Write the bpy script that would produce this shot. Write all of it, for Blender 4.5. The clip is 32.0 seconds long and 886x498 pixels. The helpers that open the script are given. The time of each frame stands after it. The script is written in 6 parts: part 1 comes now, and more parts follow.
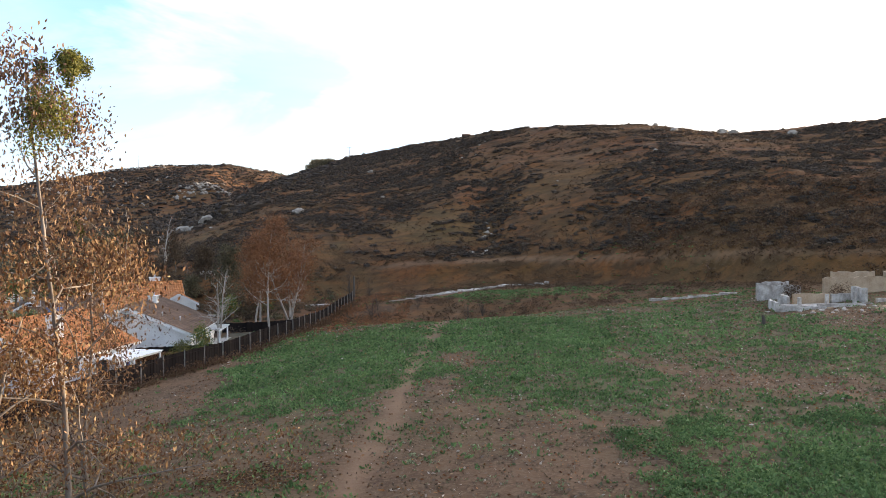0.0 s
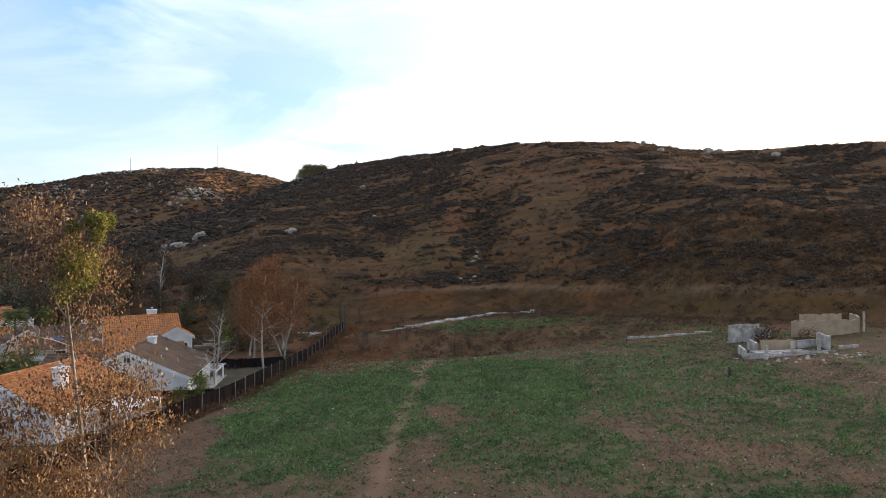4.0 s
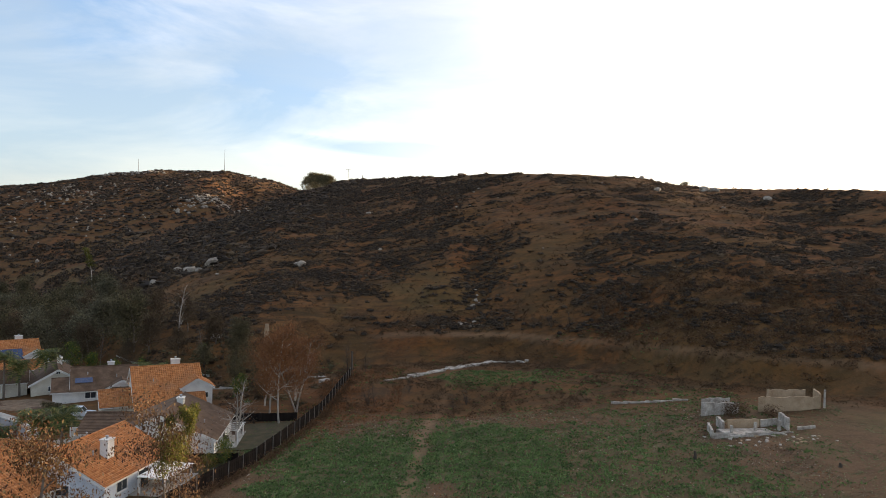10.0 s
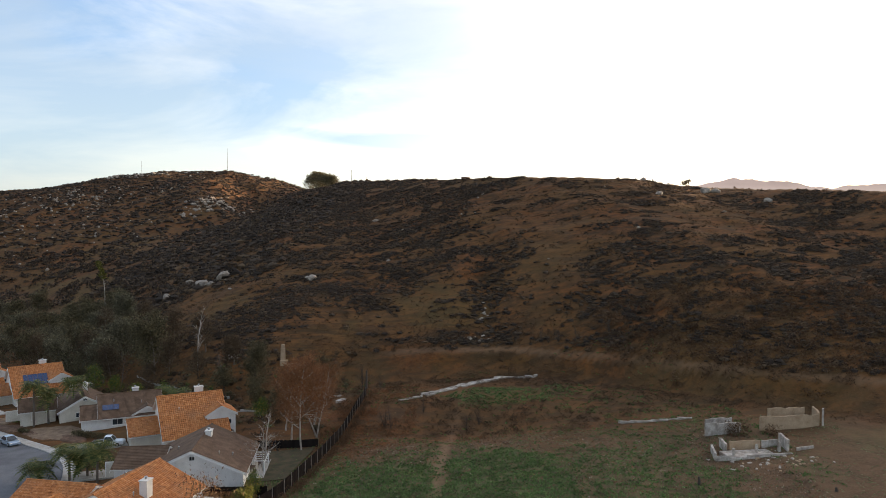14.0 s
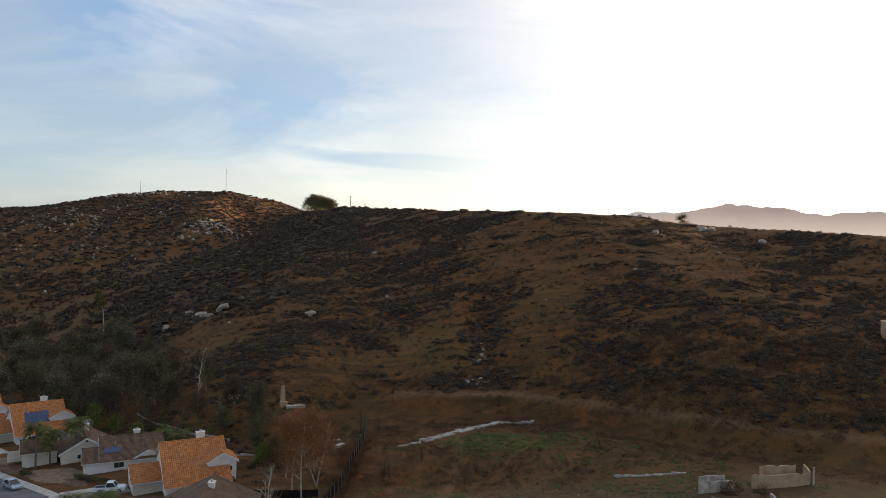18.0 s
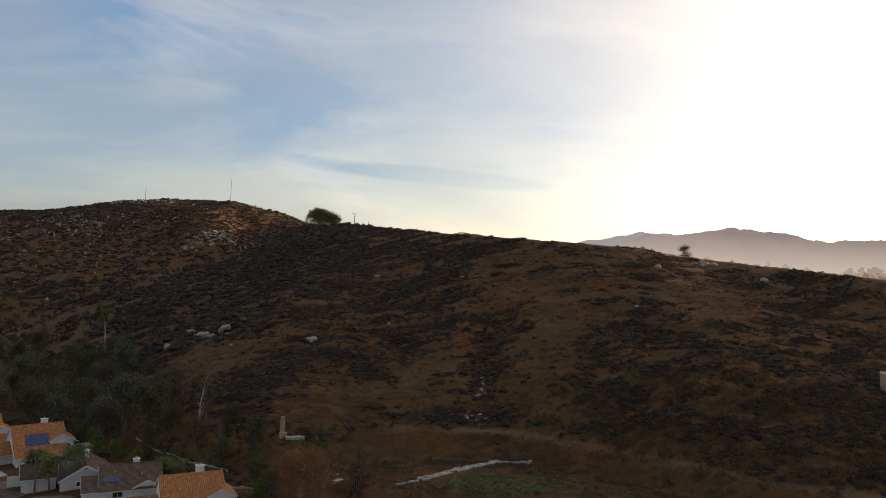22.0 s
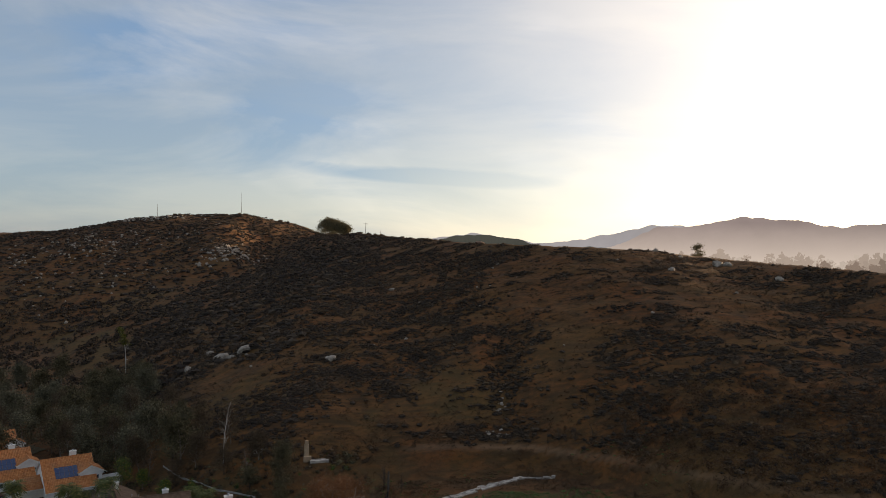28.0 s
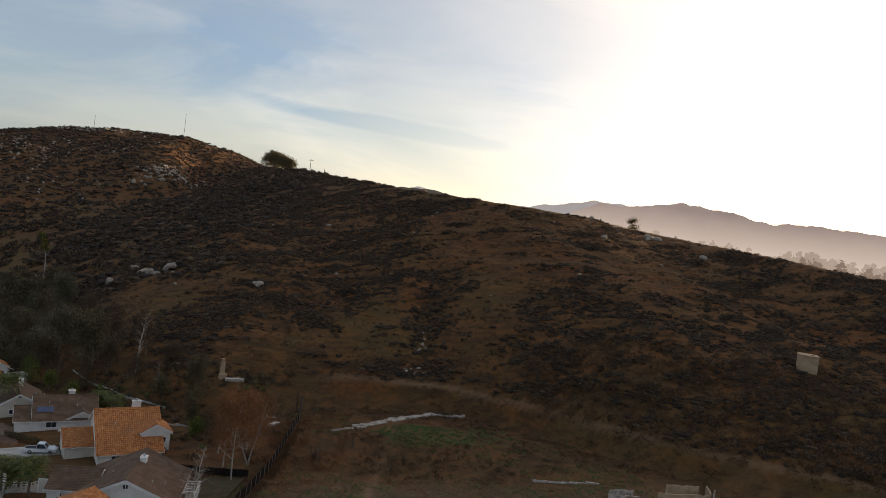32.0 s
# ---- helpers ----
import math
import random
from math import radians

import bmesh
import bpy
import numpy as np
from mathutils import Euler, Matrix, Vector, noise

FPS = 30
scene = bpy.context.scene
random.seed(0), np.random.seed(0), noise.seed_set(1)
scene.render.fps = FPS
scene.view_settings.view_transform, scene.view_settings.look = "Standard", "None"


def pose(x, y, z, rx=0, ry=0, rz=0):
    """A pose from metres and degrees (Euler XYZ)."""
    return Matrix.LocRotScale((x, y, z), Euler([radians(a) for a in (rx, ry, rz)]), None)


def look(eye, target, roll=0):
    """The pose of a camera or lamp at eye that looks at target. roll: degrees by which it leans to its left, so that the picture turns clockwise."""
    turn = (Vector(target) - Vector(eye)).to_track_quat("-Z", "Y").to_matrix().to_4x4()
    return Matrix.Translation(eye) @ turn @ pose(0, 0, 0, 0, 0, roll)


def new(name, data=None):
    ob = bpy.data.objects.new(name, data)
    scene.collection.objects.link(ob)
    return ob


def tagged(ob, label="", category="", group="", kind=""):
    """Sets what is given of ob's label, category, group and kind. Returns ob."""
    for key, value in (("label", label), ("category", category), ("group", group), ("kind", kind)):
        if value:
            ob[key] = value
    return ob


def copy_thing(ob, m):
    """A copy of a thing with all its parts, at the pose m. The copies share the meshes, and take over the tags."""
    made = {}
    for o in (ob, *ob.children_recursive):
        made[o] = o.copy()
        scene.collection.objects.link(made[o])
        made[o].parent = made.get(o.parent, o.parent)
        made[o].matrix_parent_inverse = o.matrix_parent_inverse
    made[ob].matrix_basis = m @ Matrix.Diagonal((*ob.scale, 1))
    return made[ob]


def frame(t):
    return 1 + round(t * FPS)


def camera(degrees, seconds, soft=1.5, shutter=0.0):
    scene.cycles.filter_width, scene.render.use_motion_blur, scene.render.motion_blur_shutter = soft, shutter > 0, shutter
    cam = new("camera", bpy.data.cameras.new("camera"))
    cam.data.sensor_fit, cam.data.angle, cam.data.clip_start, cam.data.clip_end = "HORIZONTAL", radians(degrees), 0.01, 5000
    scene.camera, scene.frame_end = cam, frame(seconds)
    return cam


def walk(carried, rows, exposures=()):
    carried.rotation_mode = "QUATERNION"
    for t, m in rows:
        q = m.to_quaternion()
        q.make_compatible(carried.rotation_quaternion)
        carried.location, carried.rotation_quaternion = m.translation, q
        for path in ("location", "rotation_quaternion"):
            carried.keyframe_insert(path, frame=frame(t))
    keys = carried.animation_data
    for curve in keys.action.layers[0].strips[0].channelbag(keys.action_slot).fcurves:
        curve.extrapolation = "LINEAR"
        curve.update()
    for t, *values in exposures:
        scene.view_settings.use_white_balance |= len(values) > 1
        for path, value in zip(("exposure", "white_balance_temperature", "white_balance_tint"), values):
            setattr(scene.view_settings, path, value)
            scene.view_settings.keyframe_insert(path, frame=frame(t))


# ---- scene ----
cam = camera(64.0, 32.0, 0.7)
PATH = [
    (0, (0.918, 3.632, 10.901), (0.897, 5.631, 10.862), -0.4),
    (0.5, (0.936, 3.451, 11.423), (0.936, 5.45, 11.386), -0.2),
    (1, (1.053, 3.027, 12.142), (1.044, 5.026, 12.099), -0.3),
    (1.5, (1.151, 2.564, 12.769), (1.15, 4.563, 12.718), -0.3),
    (2, (1.22, 2.011, 13.416), (1.223, 4.011, 13.369), -0.5),
    (2.5, (1.297, 1.464, 14.128), (1.302, 3.464, 14.089), 0.3),
    (3, (1.605, 0.903, 14.836), (1.607, 2.903, 14.799), 0.8),
    (3.5, (1.545, 0.252, 15.63), (1.546, 2.252, 15.587), -0.5),
    (5.5, (2.291, -2.506, 19.514), (2.289, -0.506, 19.519), 2.5),
    (6, (2.32, -3.163, 20.274), (2.323, -1.163, 20.265), 1.2),
    (6.5, (2.203, -4.069, 21.084), (2.206, -2.069, 21.068), 0.6),
    (7, (2.247, -5.242, 21.925), (2.243, -3.242, 21.928), 3.5),
    (7.5, (2.064, -6.165, 22.806), (2.065, -4.165, 22.813), 3.8),
    (8, (1.907, -6.967, 23.767), (1.913, -4.967, 23.765), 1.6),
    (8.5, (1.706, -7.825, 24.7), (1.713, -5.825, 24.681), 0.7),
    (9, (1.652, -8.673, 25.69), (1.653, -6.673, 25.662), 0.8),
    (9.5, (1.484, -9.519, 26.599), (1.484, -7.52, 26.571), 1.4),
    (10, (1.364, -10.355, 27.446), (1.359, -8.356, 27.416), 1.6),
    (10.5, (1.126, -11.111, 28.389), (1.118, -9.112, 28.349), 0.9),
    (11, (1.046, -11.814, 29.257), (1.044, -9.815, 29.207), 0.6),
    (11.5, (0.906, -12.355, 30.218), (0.894, -10.356, 30.154), 0.6),
    (12, (0.76, -12.876, 31.058), (0.753, -10.877, 30.989), 0.8),
    (12.5, (0.551, -13.483, 31.91), (0.549, -11.485, 31.836), 1.1),
    (13, (0.396, -14.057, 32.629), (0.383, -12.058, 32.563), 0.6),
    (13.5, (0.217, -14.493, 33.415), (0.206, -12.494, 33.35), 0.7),
    (14, (-0.034, -14.944, 34.135), (-0.047, -12.945, 34.078), 0.3),
    (14.5, (-0.39, -15.224, 34.805), (-0.398, -13.225, 34.76), 0.0),
    (16.5, (-0.911, -16.604, 38.126), (-0.911, -14.604, 38.095), -0.4),
    (17, (-0.886, -16.768, 38.771), (-0.891, -14.768, 38.733), -0.4),
    (17.5, (-0.808, -17.35, 39.482), (-0.816, -15.35, 39.461), -0.3),
    (18, (-0.991, -17.787, 40.141), (-0.994, -15.787, 40.14), 1.2),
    (18.5, (-1.423, -17.97, 40.684), (-1.426, -15.971, 40.742), 5.5),
    (19, (-1.72, -17.85, 41.422), (-1.718, -15.85, 41.427), 1.5),
    (19.5, (-1.834, -17.533, 42.234), (-1.838, -15.533, 42.228), 0.4),
    (20, (-1.825, -17.4, 42.931), (-1.839, -15.4, 42.92), 0.1),
    (20.5, (-1.821, -17.525, 43.606), (-1.839, -15.526, 43.592), 0.1),
    (21, (-1.9, -17.927, 44.287), (-1.912, -15.927, 44.284), 0.1),
    (21.5, (-1.852, -18.416, 45.01), (-1.866, -16.417, 45.015), 0.9),
    (22, (-1.835, -19.137, 45.688), (-1.844, -17.138, 45.724), 3.1),
    (22.5, (-1.849, -19.665, 46.375), (-1.86, -17.665, 46.424), 4.1),
    (23, (-1.932, -20.011, 47.076), (-1.951, -18.012, 47.136), 4.3),
    (23.5, (-2.106, -19.974, 47.73), (-2.133, -17.974, 47.782), 4.3),
    (24, (-2.25, -19.679, 48.363), (-2.281, -17.679, 48.39), 1.8),
    (24.5, (-2.151, -19.164, 49.128), (-2.16, -17.167, 49.018), 3.4),
    (25, (-2.457, -19.186, 49.892), (-2.464, -17.189, 49.791), 2.9),
    (25.5, (-2.983, -19.99, 50.181), (-2.987, -17.99, 50.201), 0.6),
    (27.5, (-3.036, -21.072, 50.251), (-3.047, -19.072, 50.277), 1.0),
    (28, (-2.821, -20.52, 50.042), (-2.861, -18.521, 50.08), 0.7),
    (28.5, (-2.365, -19.211, 49.832), (-2.423, -17.214, 49.746), 2.2),
    (29, (-2.354, -18.277, 49.332), (-2.452, -16.281, 49.243), 1.9),
    (29.5, (-2.592, -18.061, 48.652), (-2.71, -16.065, 48.59), 1.5),
    (30, (-2.752, -18.354, 48.006), (-2.903, -16.36, 47.958), 3.7),
    (30.5, (-2.723, -18.998, 47.392), (-2.851, -17.003, 47.459), 6.3),
    (31, (-2.569, -19.598, 46.845), (-2.772, -17.609, 46.904), 4.5),
    (31.5, (-1.9, -20.392, 46.507), (-1.979, -18.394, 46.467), 5.6),
    (32, (-0.859, -21.483, 46.427), (-0.728, -19.489, 46.348), 7.5),
]
# the exposure closes as the camera climbs into the glare
EXPOSURES = [(0.0, 2.35, 6450, 15), (1.0, 2.25, 6450, 15), (3.5, 2.0, 6600, 15), (6.0, 1.64, 6900, 15), (9.0, 1.62, 7100, 15), (13.0, 1.7, 7150, 15), (17.0, 1.48, 7150, 15), (18.0, 1.32, 7150, 15), (19.0, 1.03, 7150, 15), (23.0, 0.88, 7150, 15), (24.2, 0.88, 7150, 15), (25.0, 0.75, 7150, 15), (27.0, 0.82, 7150, 15), (28.0, 0.88, 7150, 15), (29.0, 0.7, 7150, 15), (30.4, 0.8, 7150, 15), (31.0, 0.66, 6900, 13), (31.6, 0.82, 7150, 15), (32.0, 0.95, 7300, 16)]
walk(cam, [(t, look(eye, target, roll)) for t, eye, target, roll in PATH], EXPOSURES)

# ---- world and sun ----
SUN_AZ, SUN_EL = 54.0, 8.0            # degrees to the right of +y, above the horizon
to_sun = Vector((math.sin(radians(SUN_AZ)) * math.cos(radians(SUN_EL)), math.cos(radians(SUN_AZ)) * math.cos(radians(SUN_EL)), math.sin(radians(SUN_EL))))
sun_data = bpy.data.lights.new("sun", "SUN")
sun_data.energy, sun_data.angle, sun_data.color = 3.4, radians(0.6), (1.0, 0.82, 0.57)
sun = new("sun", sun_data)
sun.matrix_world = look((0, 0, 300), Vector((0, 0, 300)) - to_sun)

world = bpy.data.worlds.new("world")
scene.world = world
world.use_nodes = True
wn, wl = world.node_tree.nodes, world.node_tree.links
wn.clear()


def wnode(kind, **kw):
    n = wn.new(kind)
    for k, v in kw.items():
        n.inputs[k].default_value = v
    return n


def wmath(op, a, b=0.5, clamp=False):
    n = wn.new("ShaderNodeMath")
    n.operation, n.use_clamp = op, clamp
    for i, v in enumerate((a, b)):
        if isinstance(v, (int, float)):
            n.inputs[i].default_value = v
        else:
            wl.new(v, n.inputs[i])
    return n.outputs[0]


def wmix(f, a, b):
    n = wn.new("ShaderNodeMix")
    n.data_type = "RGBA"
    for i, v in ((0, f), (6, a), (7, b)):
        if isinstance(v, (tuple, float)):
            n.inputs[i].default_value = v
        else:
            wl.new(v, n.inputs[i])
    return n.outputs[2]


sky = wn.new("ShaderNodeTexSky")
sky.sky_type, sky.sun_disc = "NISHITA", False
sky.sun_elevation, sky.sun_rotation = radians(SUN_EL), radians(SUN_AZ)
sky.air_density, sky.dust_density, sky.ozone_density = 1.0, 1.0, 2.0
sky_part = wmix(1.0, (0, 0, 0, 1), sky.outputs[0])
scale = wn.new("ShaderNodeVectorMath")
scale.operation = "SCALE"
wl.new(sky_part, scale.inputs[0])
scale.inputs[3].default_value = 0.11
coord = wn.new("ShaderNodeTexCoord")
# thin cloud sheets, drawn out flat along the horizon
mapping = wn.new("ShaderNodeMapping")
mapping.inputs["Rotation"].default_value = (radians(8), radians(-9), 0)
mapping.inputs["Scale"].default_value = (1.0, 1.0, 4.0)
wl.new(coord.outputs["Generated"], mapping.inputs[0])
cloud = wnode("ShaderNodeTexNoise", Scale=2.1, Detail=8.0, Roughness=0.57, Distortion=0.5)
wl.new(mapping.outputs[0], cloud.inputs[0])
ramp = wn.new("ShaderNodeValToRGB")
ramp.color_ramp.elements[0].position, ramp.color_ramp.elements[0].color = 0.42, (0.0, 0.0, 0.0, 1)
ramp.color_ramp.elements[1].position, ramp.color_ramp.elements[1].color = 0.62, (1.0, 1.0, 1.0, 1)
wl.new(cloud.outputs[0], ramp.inputs[0])
# bright veil of cloud about the low sun
aim = wn.new("ShaderNodeVectorMath")
aim.operation = "DOT_PRODUCT"
wl.new(coord.outputs["Generated"], aim.inputs[0])
aim.inputs[1].default_value = to_sun
near_sun = wmath("MAXIMUM", aim.outputs["Value"], 0.0)
veil = wmath("POWER", near_sun, 5.0)
core = wmath("POWER", near_sun, 40.0)
# one long slate-blue streak of cloud low over the ridge
ways = wn.new("ShaderNodeSeparateXYZ")
wl.new(coord.outputs["Generated"], ways.inputs[0])
wobble = wmath("MULTIPLY", wmath("SUBTRACT", cloud.outputs[0], 0.5), 0.05)
rise = wmath("ADD", wmath("ADD", wmath("MULTIPLY", ways.outputs[0], 0.055), ways.outputs[2]), wobble)
thick = wmath("MULTIPLY", wmath("SUBTRACT", rise, 0.121), 1 / 0.015)
along = wmath("MULTIPLY", wmath("ADD", ways.outputs[0], 0.04), 1 / 0.2)
reach = wmath("ADD", wmath("MULTIPLY", thick, thick), wmath("MULTIPLY", along, along))
streak = wmath("SUBTRACT", 1.0, reach, True)
cover = wmath("SUBTRACT", ramp.outputs[0], wmath("MULTIPLY", streak, 1.2), True)
# grey undersides of the thicker cloud, in broad masses
mapping2 = wn.new("ShaderNodeMapping")
mapping2.inputs["Location"].default_value = (3.1, 0.7, 0.4)
mapping2.inputs["Scale"].default_value = (1.0, 1.0, 3.2)
wl.new(coord.outputs["Generated"], mapping2.inputs[0])
mass = wnode("ShaderNodeTexNoise", Scale=1.5, Detail=5.0, Roughness=0.5, Distortion=0.4)
wl.new(mapping2.outputs[0], mass.inputs[0])
mass_ramp = wn.new("ShaderNodeValToRGB")
mass_ramp.color_ramp.elements[0].position, mass_ramp.color_ramp.elements[0].color = 0.36, (0.0, 0.0, 0.0, 1)
mass_ramp.color_ramp.elements[1].position, mass_ramp.color_ramp.elements[1].color = 0.54, (1.0, 1.0, 1.0, 1)
wl.new(mass.outputs[0], mass_ramp.inputs[0])
clear = wmix(cover, (0.20, 0.42, 0.80, 1), (0.98, 1.02, 1.08, 1))
grey = wmix(wmath("MULTIPLY", mass_ramp.outputs[0], 0.68), clear, (0.43, 0.53, 0.66, 1))
# warm band of light low over the ridge on the sun's side
low_sky = wmath("SUBTRACT", 1.0, wmath("MULTIPLY", ways.outputs[2], 1 / 0.15), True)
warm_band = wmath("MULTIPLY", low_sky, wmath("POWER", near_sun, 2.2))
total = wn.new("ShaderNodeVectorMath")
total.operation = "MULTIPLY_ADD"
glow = wmix(veil, (0, 0, 0, 1), (2.3, 1.85, 1.25, 1))
glow2 = wmix(core, (0, 0, 0, 1), (4.4, 3.2, 1.8, 1))
glow3 = wmix(warm_band, (0, 0, 0, 1), (0.80, 0.70, 0.42, 1))
add1 = wn.new("ShaderNodeVectorMath")
add1.operation = "ADD"
wl.new(glow, add1.inputs[0])
wl.new(glow2, add1.inputs[1])
add0 = wn.new("ShaderNodeVectorMath")
add0.operation = "ADD"
wl.new(add1.outputs[0], add0.inputs[0])
wl.new(glow3, add0.inputs[1])
add2 = wn.new("ShaderNodeVectorMath")
add2.operation = "ADD"
wl.new(scale.outputs[0], add2.inputs[0])
wl.new(grey, total.inputs[0])
total.inputs[1].default_value = (0.62, 0.62, 0.62)
wl.new(add0.outputs[0], total.inputs[2])
wl.new(total.outputs[0], add2.inputs[1])
back = wnode("ShaderNodeBackground", Strength=0.42)
wl.new(add2.outputs[0], back.inputs[0])
out = wn.new("ShaderNodeOutputWorld")
wl.new(back.outputs[0], out.inputs[0])

# ---- materials ----


class Nodes:
    """A material with a Principled shader and short calls for its nodes."""

    def __init__(self, name, rough=0.8, metal=0.0, spec=0.3):
        self.mat = bpy.data.materials.new(name)
        self.mat.use_nodes = True
        self.n, self.l = self.mat.node_tree.nodes, self.mat.node_tree.links
        self.bsdf = self.n["Principled BSDF"]
        self.bsdf.inputs["Roughness"].default_value = rough
        self.bsdf.inputs["Metallic"].default_value = metal
        self.bsdf.inputs["Specular IOR Level"].default_value = spec
        self.geo = None

    def pos(self):
        if self.geo is None:
            self.geo = self.n.new("ShaderNodeNewGeometry")
        return self.geo

    def noise(self, size, detail=4.0, rough=0.55, stretch=None, distort=0.0):
        t = self.n.new("ShaderNodeTexNoise")
        t.inputs["Scale"].default_value = 1.0 / size
        t.inputs["Detail"].default_value, t.inputs["Roughness"].default_value = detail, rough
        t.inputs["Distortion"].default_value = distort
        src = self.pos().outputs["Position"]
        if stretch:
            m = self.n.new("ShaderNodeMapping")
            m.inputs["Scale"].default_value = stretch
            self.l.new(src, m.inputs[0])
            src = m.outputs[0]
        self.l.new(src, t.inputs["Vector"])
        return t.outputs[0]

    def ramp(self, f, stops):
        r = self.n.new("ShaderNodeValToRGB")
        e = r.color_ramp.elements
        while len(e) < len(stops):
            e.new(0.5)
        for i, (p, c) in enumerate(stops):
            e[i].position = p
            e[i].color = (c, c, c, 1) if isinstance(c, (int, float)) else (*c, 1)
        self.l.new(f, r.inputs[0])
        return r.outputs[0]

    def mix(self, f, a, b, mode="MIX"):
        m = self.n.new("ShaderNodeMix")
        m.data_type, m.blend_type = "RGBA", mode
        for i, v in ((0, f), (6, a), (7, b)):
            if isinstance(v, tuple):
                m.inputs[i].default_value = (*v, 1)
            elif isinstance(v, (int, float)):
                m.inputs[i].default_value = v
            else:
                self.l.new(v, m.inputs[i])
        return m.outputs[2]

    def math(self, op, a, b=0.5):
        m = self.n.new("ShaderNodeMath")
        m.operation, m.use_clamp = op, True
        for i, v in enumerate((a, b)):
            if isinstance(v, (int, float)):
                m.inputs[i].default_value = v
            else:
                self.l.new(v, m.inputs[i])
        return m.outputs[0]

    def attr(self, name):
        a = self.n.new("ShaderNodeAttribute")
        a.attribute_name = name
        return a.outputs["Fac"]

    def rnd(self, island=False):
        if island:
            return self.pos().outputs["Random Per Island"]
        return self.n.new("ShaderNodeObjectInfo").outputs["Random"]

    def color(self, c):
        if isinstance(c, tuple):
            self.bsdf.inputs["Base Color"].default_value = (*c, 1)
        else:
            self.l.new(c, self.bsdf.inputs["Base Color"])
        return self

    def bump(self, h, strength=0.5, dist=0.02):
        b = self.n.new("ShaderNodeBump")
        b.inputs["Strength"].default_value, b.inputs["Distance"].default_value = strength, dist
        self.l.new(h, b.inputs["Height"])
        self.l.new(b.outputs[0], self.bsdf.inputs["Normal"])
        return self


def worn(name, c1, c2, size=0.6, rough=0.8, grain=0.05, metal=0.0, bump=0.3, stretch=None, spec=0.3):
    """Paint, plaster, wood or stone: two colours in patches, finer grain over them."""
    k = Nodes(name, rough, metal, spec)
    big = k.ramp(k.noise(size, 5, stretch=stretch), ((0.35, 0.0), (0.68, 1.0)))
    fine = k.noise(grain, 3, stretch=stretch)
    c = k.mix(big, c1, c2)
    c = k.mix(0.35, c, k.ramp(fine, ((0.3, (0.25, 0.25, 0.25)), (0.75, (0.9, 0.9, 0.9)))), "OVERLAY")
    return k.color(c).bump(fine, bump, grain * 0.3).mat


def leafy(name, stops, rough=0.65, patch=2.5):
    """Leaves: every leaf its own shade, with drifts of colour across the plant; light passes through a little."""
    k = Nodes(name, rough, 0.0, 0.15)
    drift = k.ramp(k.noise(patch, 2), ((0.3, 0.75), (0.7, 1.25)))
    c = k.mix(1.0, k.ramp(k.rnd(True), stops), drift, "MULTIPLY")
    k.color(c)
    tr = k.n.new("ShaderNodeBsdfTranslucent")
    k.l.new(c, tr.inputs[0])
    ms = k.n.new("ShaderNodeMixShader")
    ms.inputs[0].default_value = 0.3
    k.l.new(k.bsdf.outputs[0], ms.inputs[1])
    k.l.new(tr.outputs[0], ms.inputs[2])
    k.l.new(ms.outputs[0], k.n["Material Output"].inputs[0])
    return k.mat


def ground_material():
    k = Nodes("ground_soil", 0.95, 0.0, 0.1)
    fine, mid, big = k.noise(0.25, 5, 0.65), k.noise(3.0, 5, 0.6), k.noise(26.0, 4, 0.6, distort=0.6)
    litter = k.mix(k.ramp(mid, ((0.35, 0.0), (0.65, 1.0))), (0.074, 0.042, 0.024), (0.140, 0.078, 0.042))
    litter = k.mix(k.ramp(fine, ((0.45, 0.0), (0.62, 1.0))), litter, (0.145, 0.092, 0.054))
    weeds = k.mix(k.ramp(mid, ((0.35, 0.0), (0.65, 1.0))), (0.046, 0.066, 0.026), (0.092, 0.112, 0.046))
    gmask = k.math("MULTIPLY", k.attr("green"), k.ramp(k.noise(0.9, 6, 0.75), ((0.38, 0.05), (0.56, 0.9))))
    field = k.mix(gmask, litter, weeds)
    red = k.mix(k.ramp(big, ((0.38, 0.0), (0.62, 1.0))), (0.150, 0.050, 0.015), (0.118, 0.053, 0.018))
    red = k.mix(k.ramp(k.noise(9.0, 5, 0.65), ((0.48, 0.0), (0.68, 1.0))), red, (0.046, 0.026, 0.014))
    slope = k.mix(k.ramp(fine, ((0.42, 0.0), (0.66, 0.7))), red, (0.165, 0.075, 0.028))
    slope = k.mix(k.ramp(k.noise(5.5, 5, 0.7, distort=0.8), ((0.48, 0.0), (0.66, 0.45))), slope, (0.062, 0.042, 0.015))
    slope = k.mix(k.ramp(k.noise(1.3, 4, 0.7), ((0.5, 0.0), (0.66, 0.65))), slope, (0.045, 0.024, 0.012))
    slope = k.mix(k.ramp(k.noise(2.4, 5, 0.65, stretch=(0.3, 1, 1), distort=0.5), ((0.46, 0.0), (0.60, 0.75))), slope, (0.040, 0.025, 0.013))
    slope = k.mix(k.ramp(k.noise(38.0, 3, 0.6), ((0.45, 0.0), (0.62, 0.3))), slope, (0.125, 0.072, 0.026))
    slope = k.mix(k.math("MULTIPLY", k.attr("green"), 0.4), slope, (0.10, 0.076, 0.026))
    c = k.mix(k.attr("hill"), field, slope)
    # the dirt colour also paints the crest's sunlit rim
    c = k.mix(k.attr("dirt"), c, k.mix(mid, (0.17, 0.098, 0.056), (0.25, 0.155, 0.094)))
    k.color(c)
    return k.bump(k.mix(0.5, fine, mid), 0.9, 0.12).mat


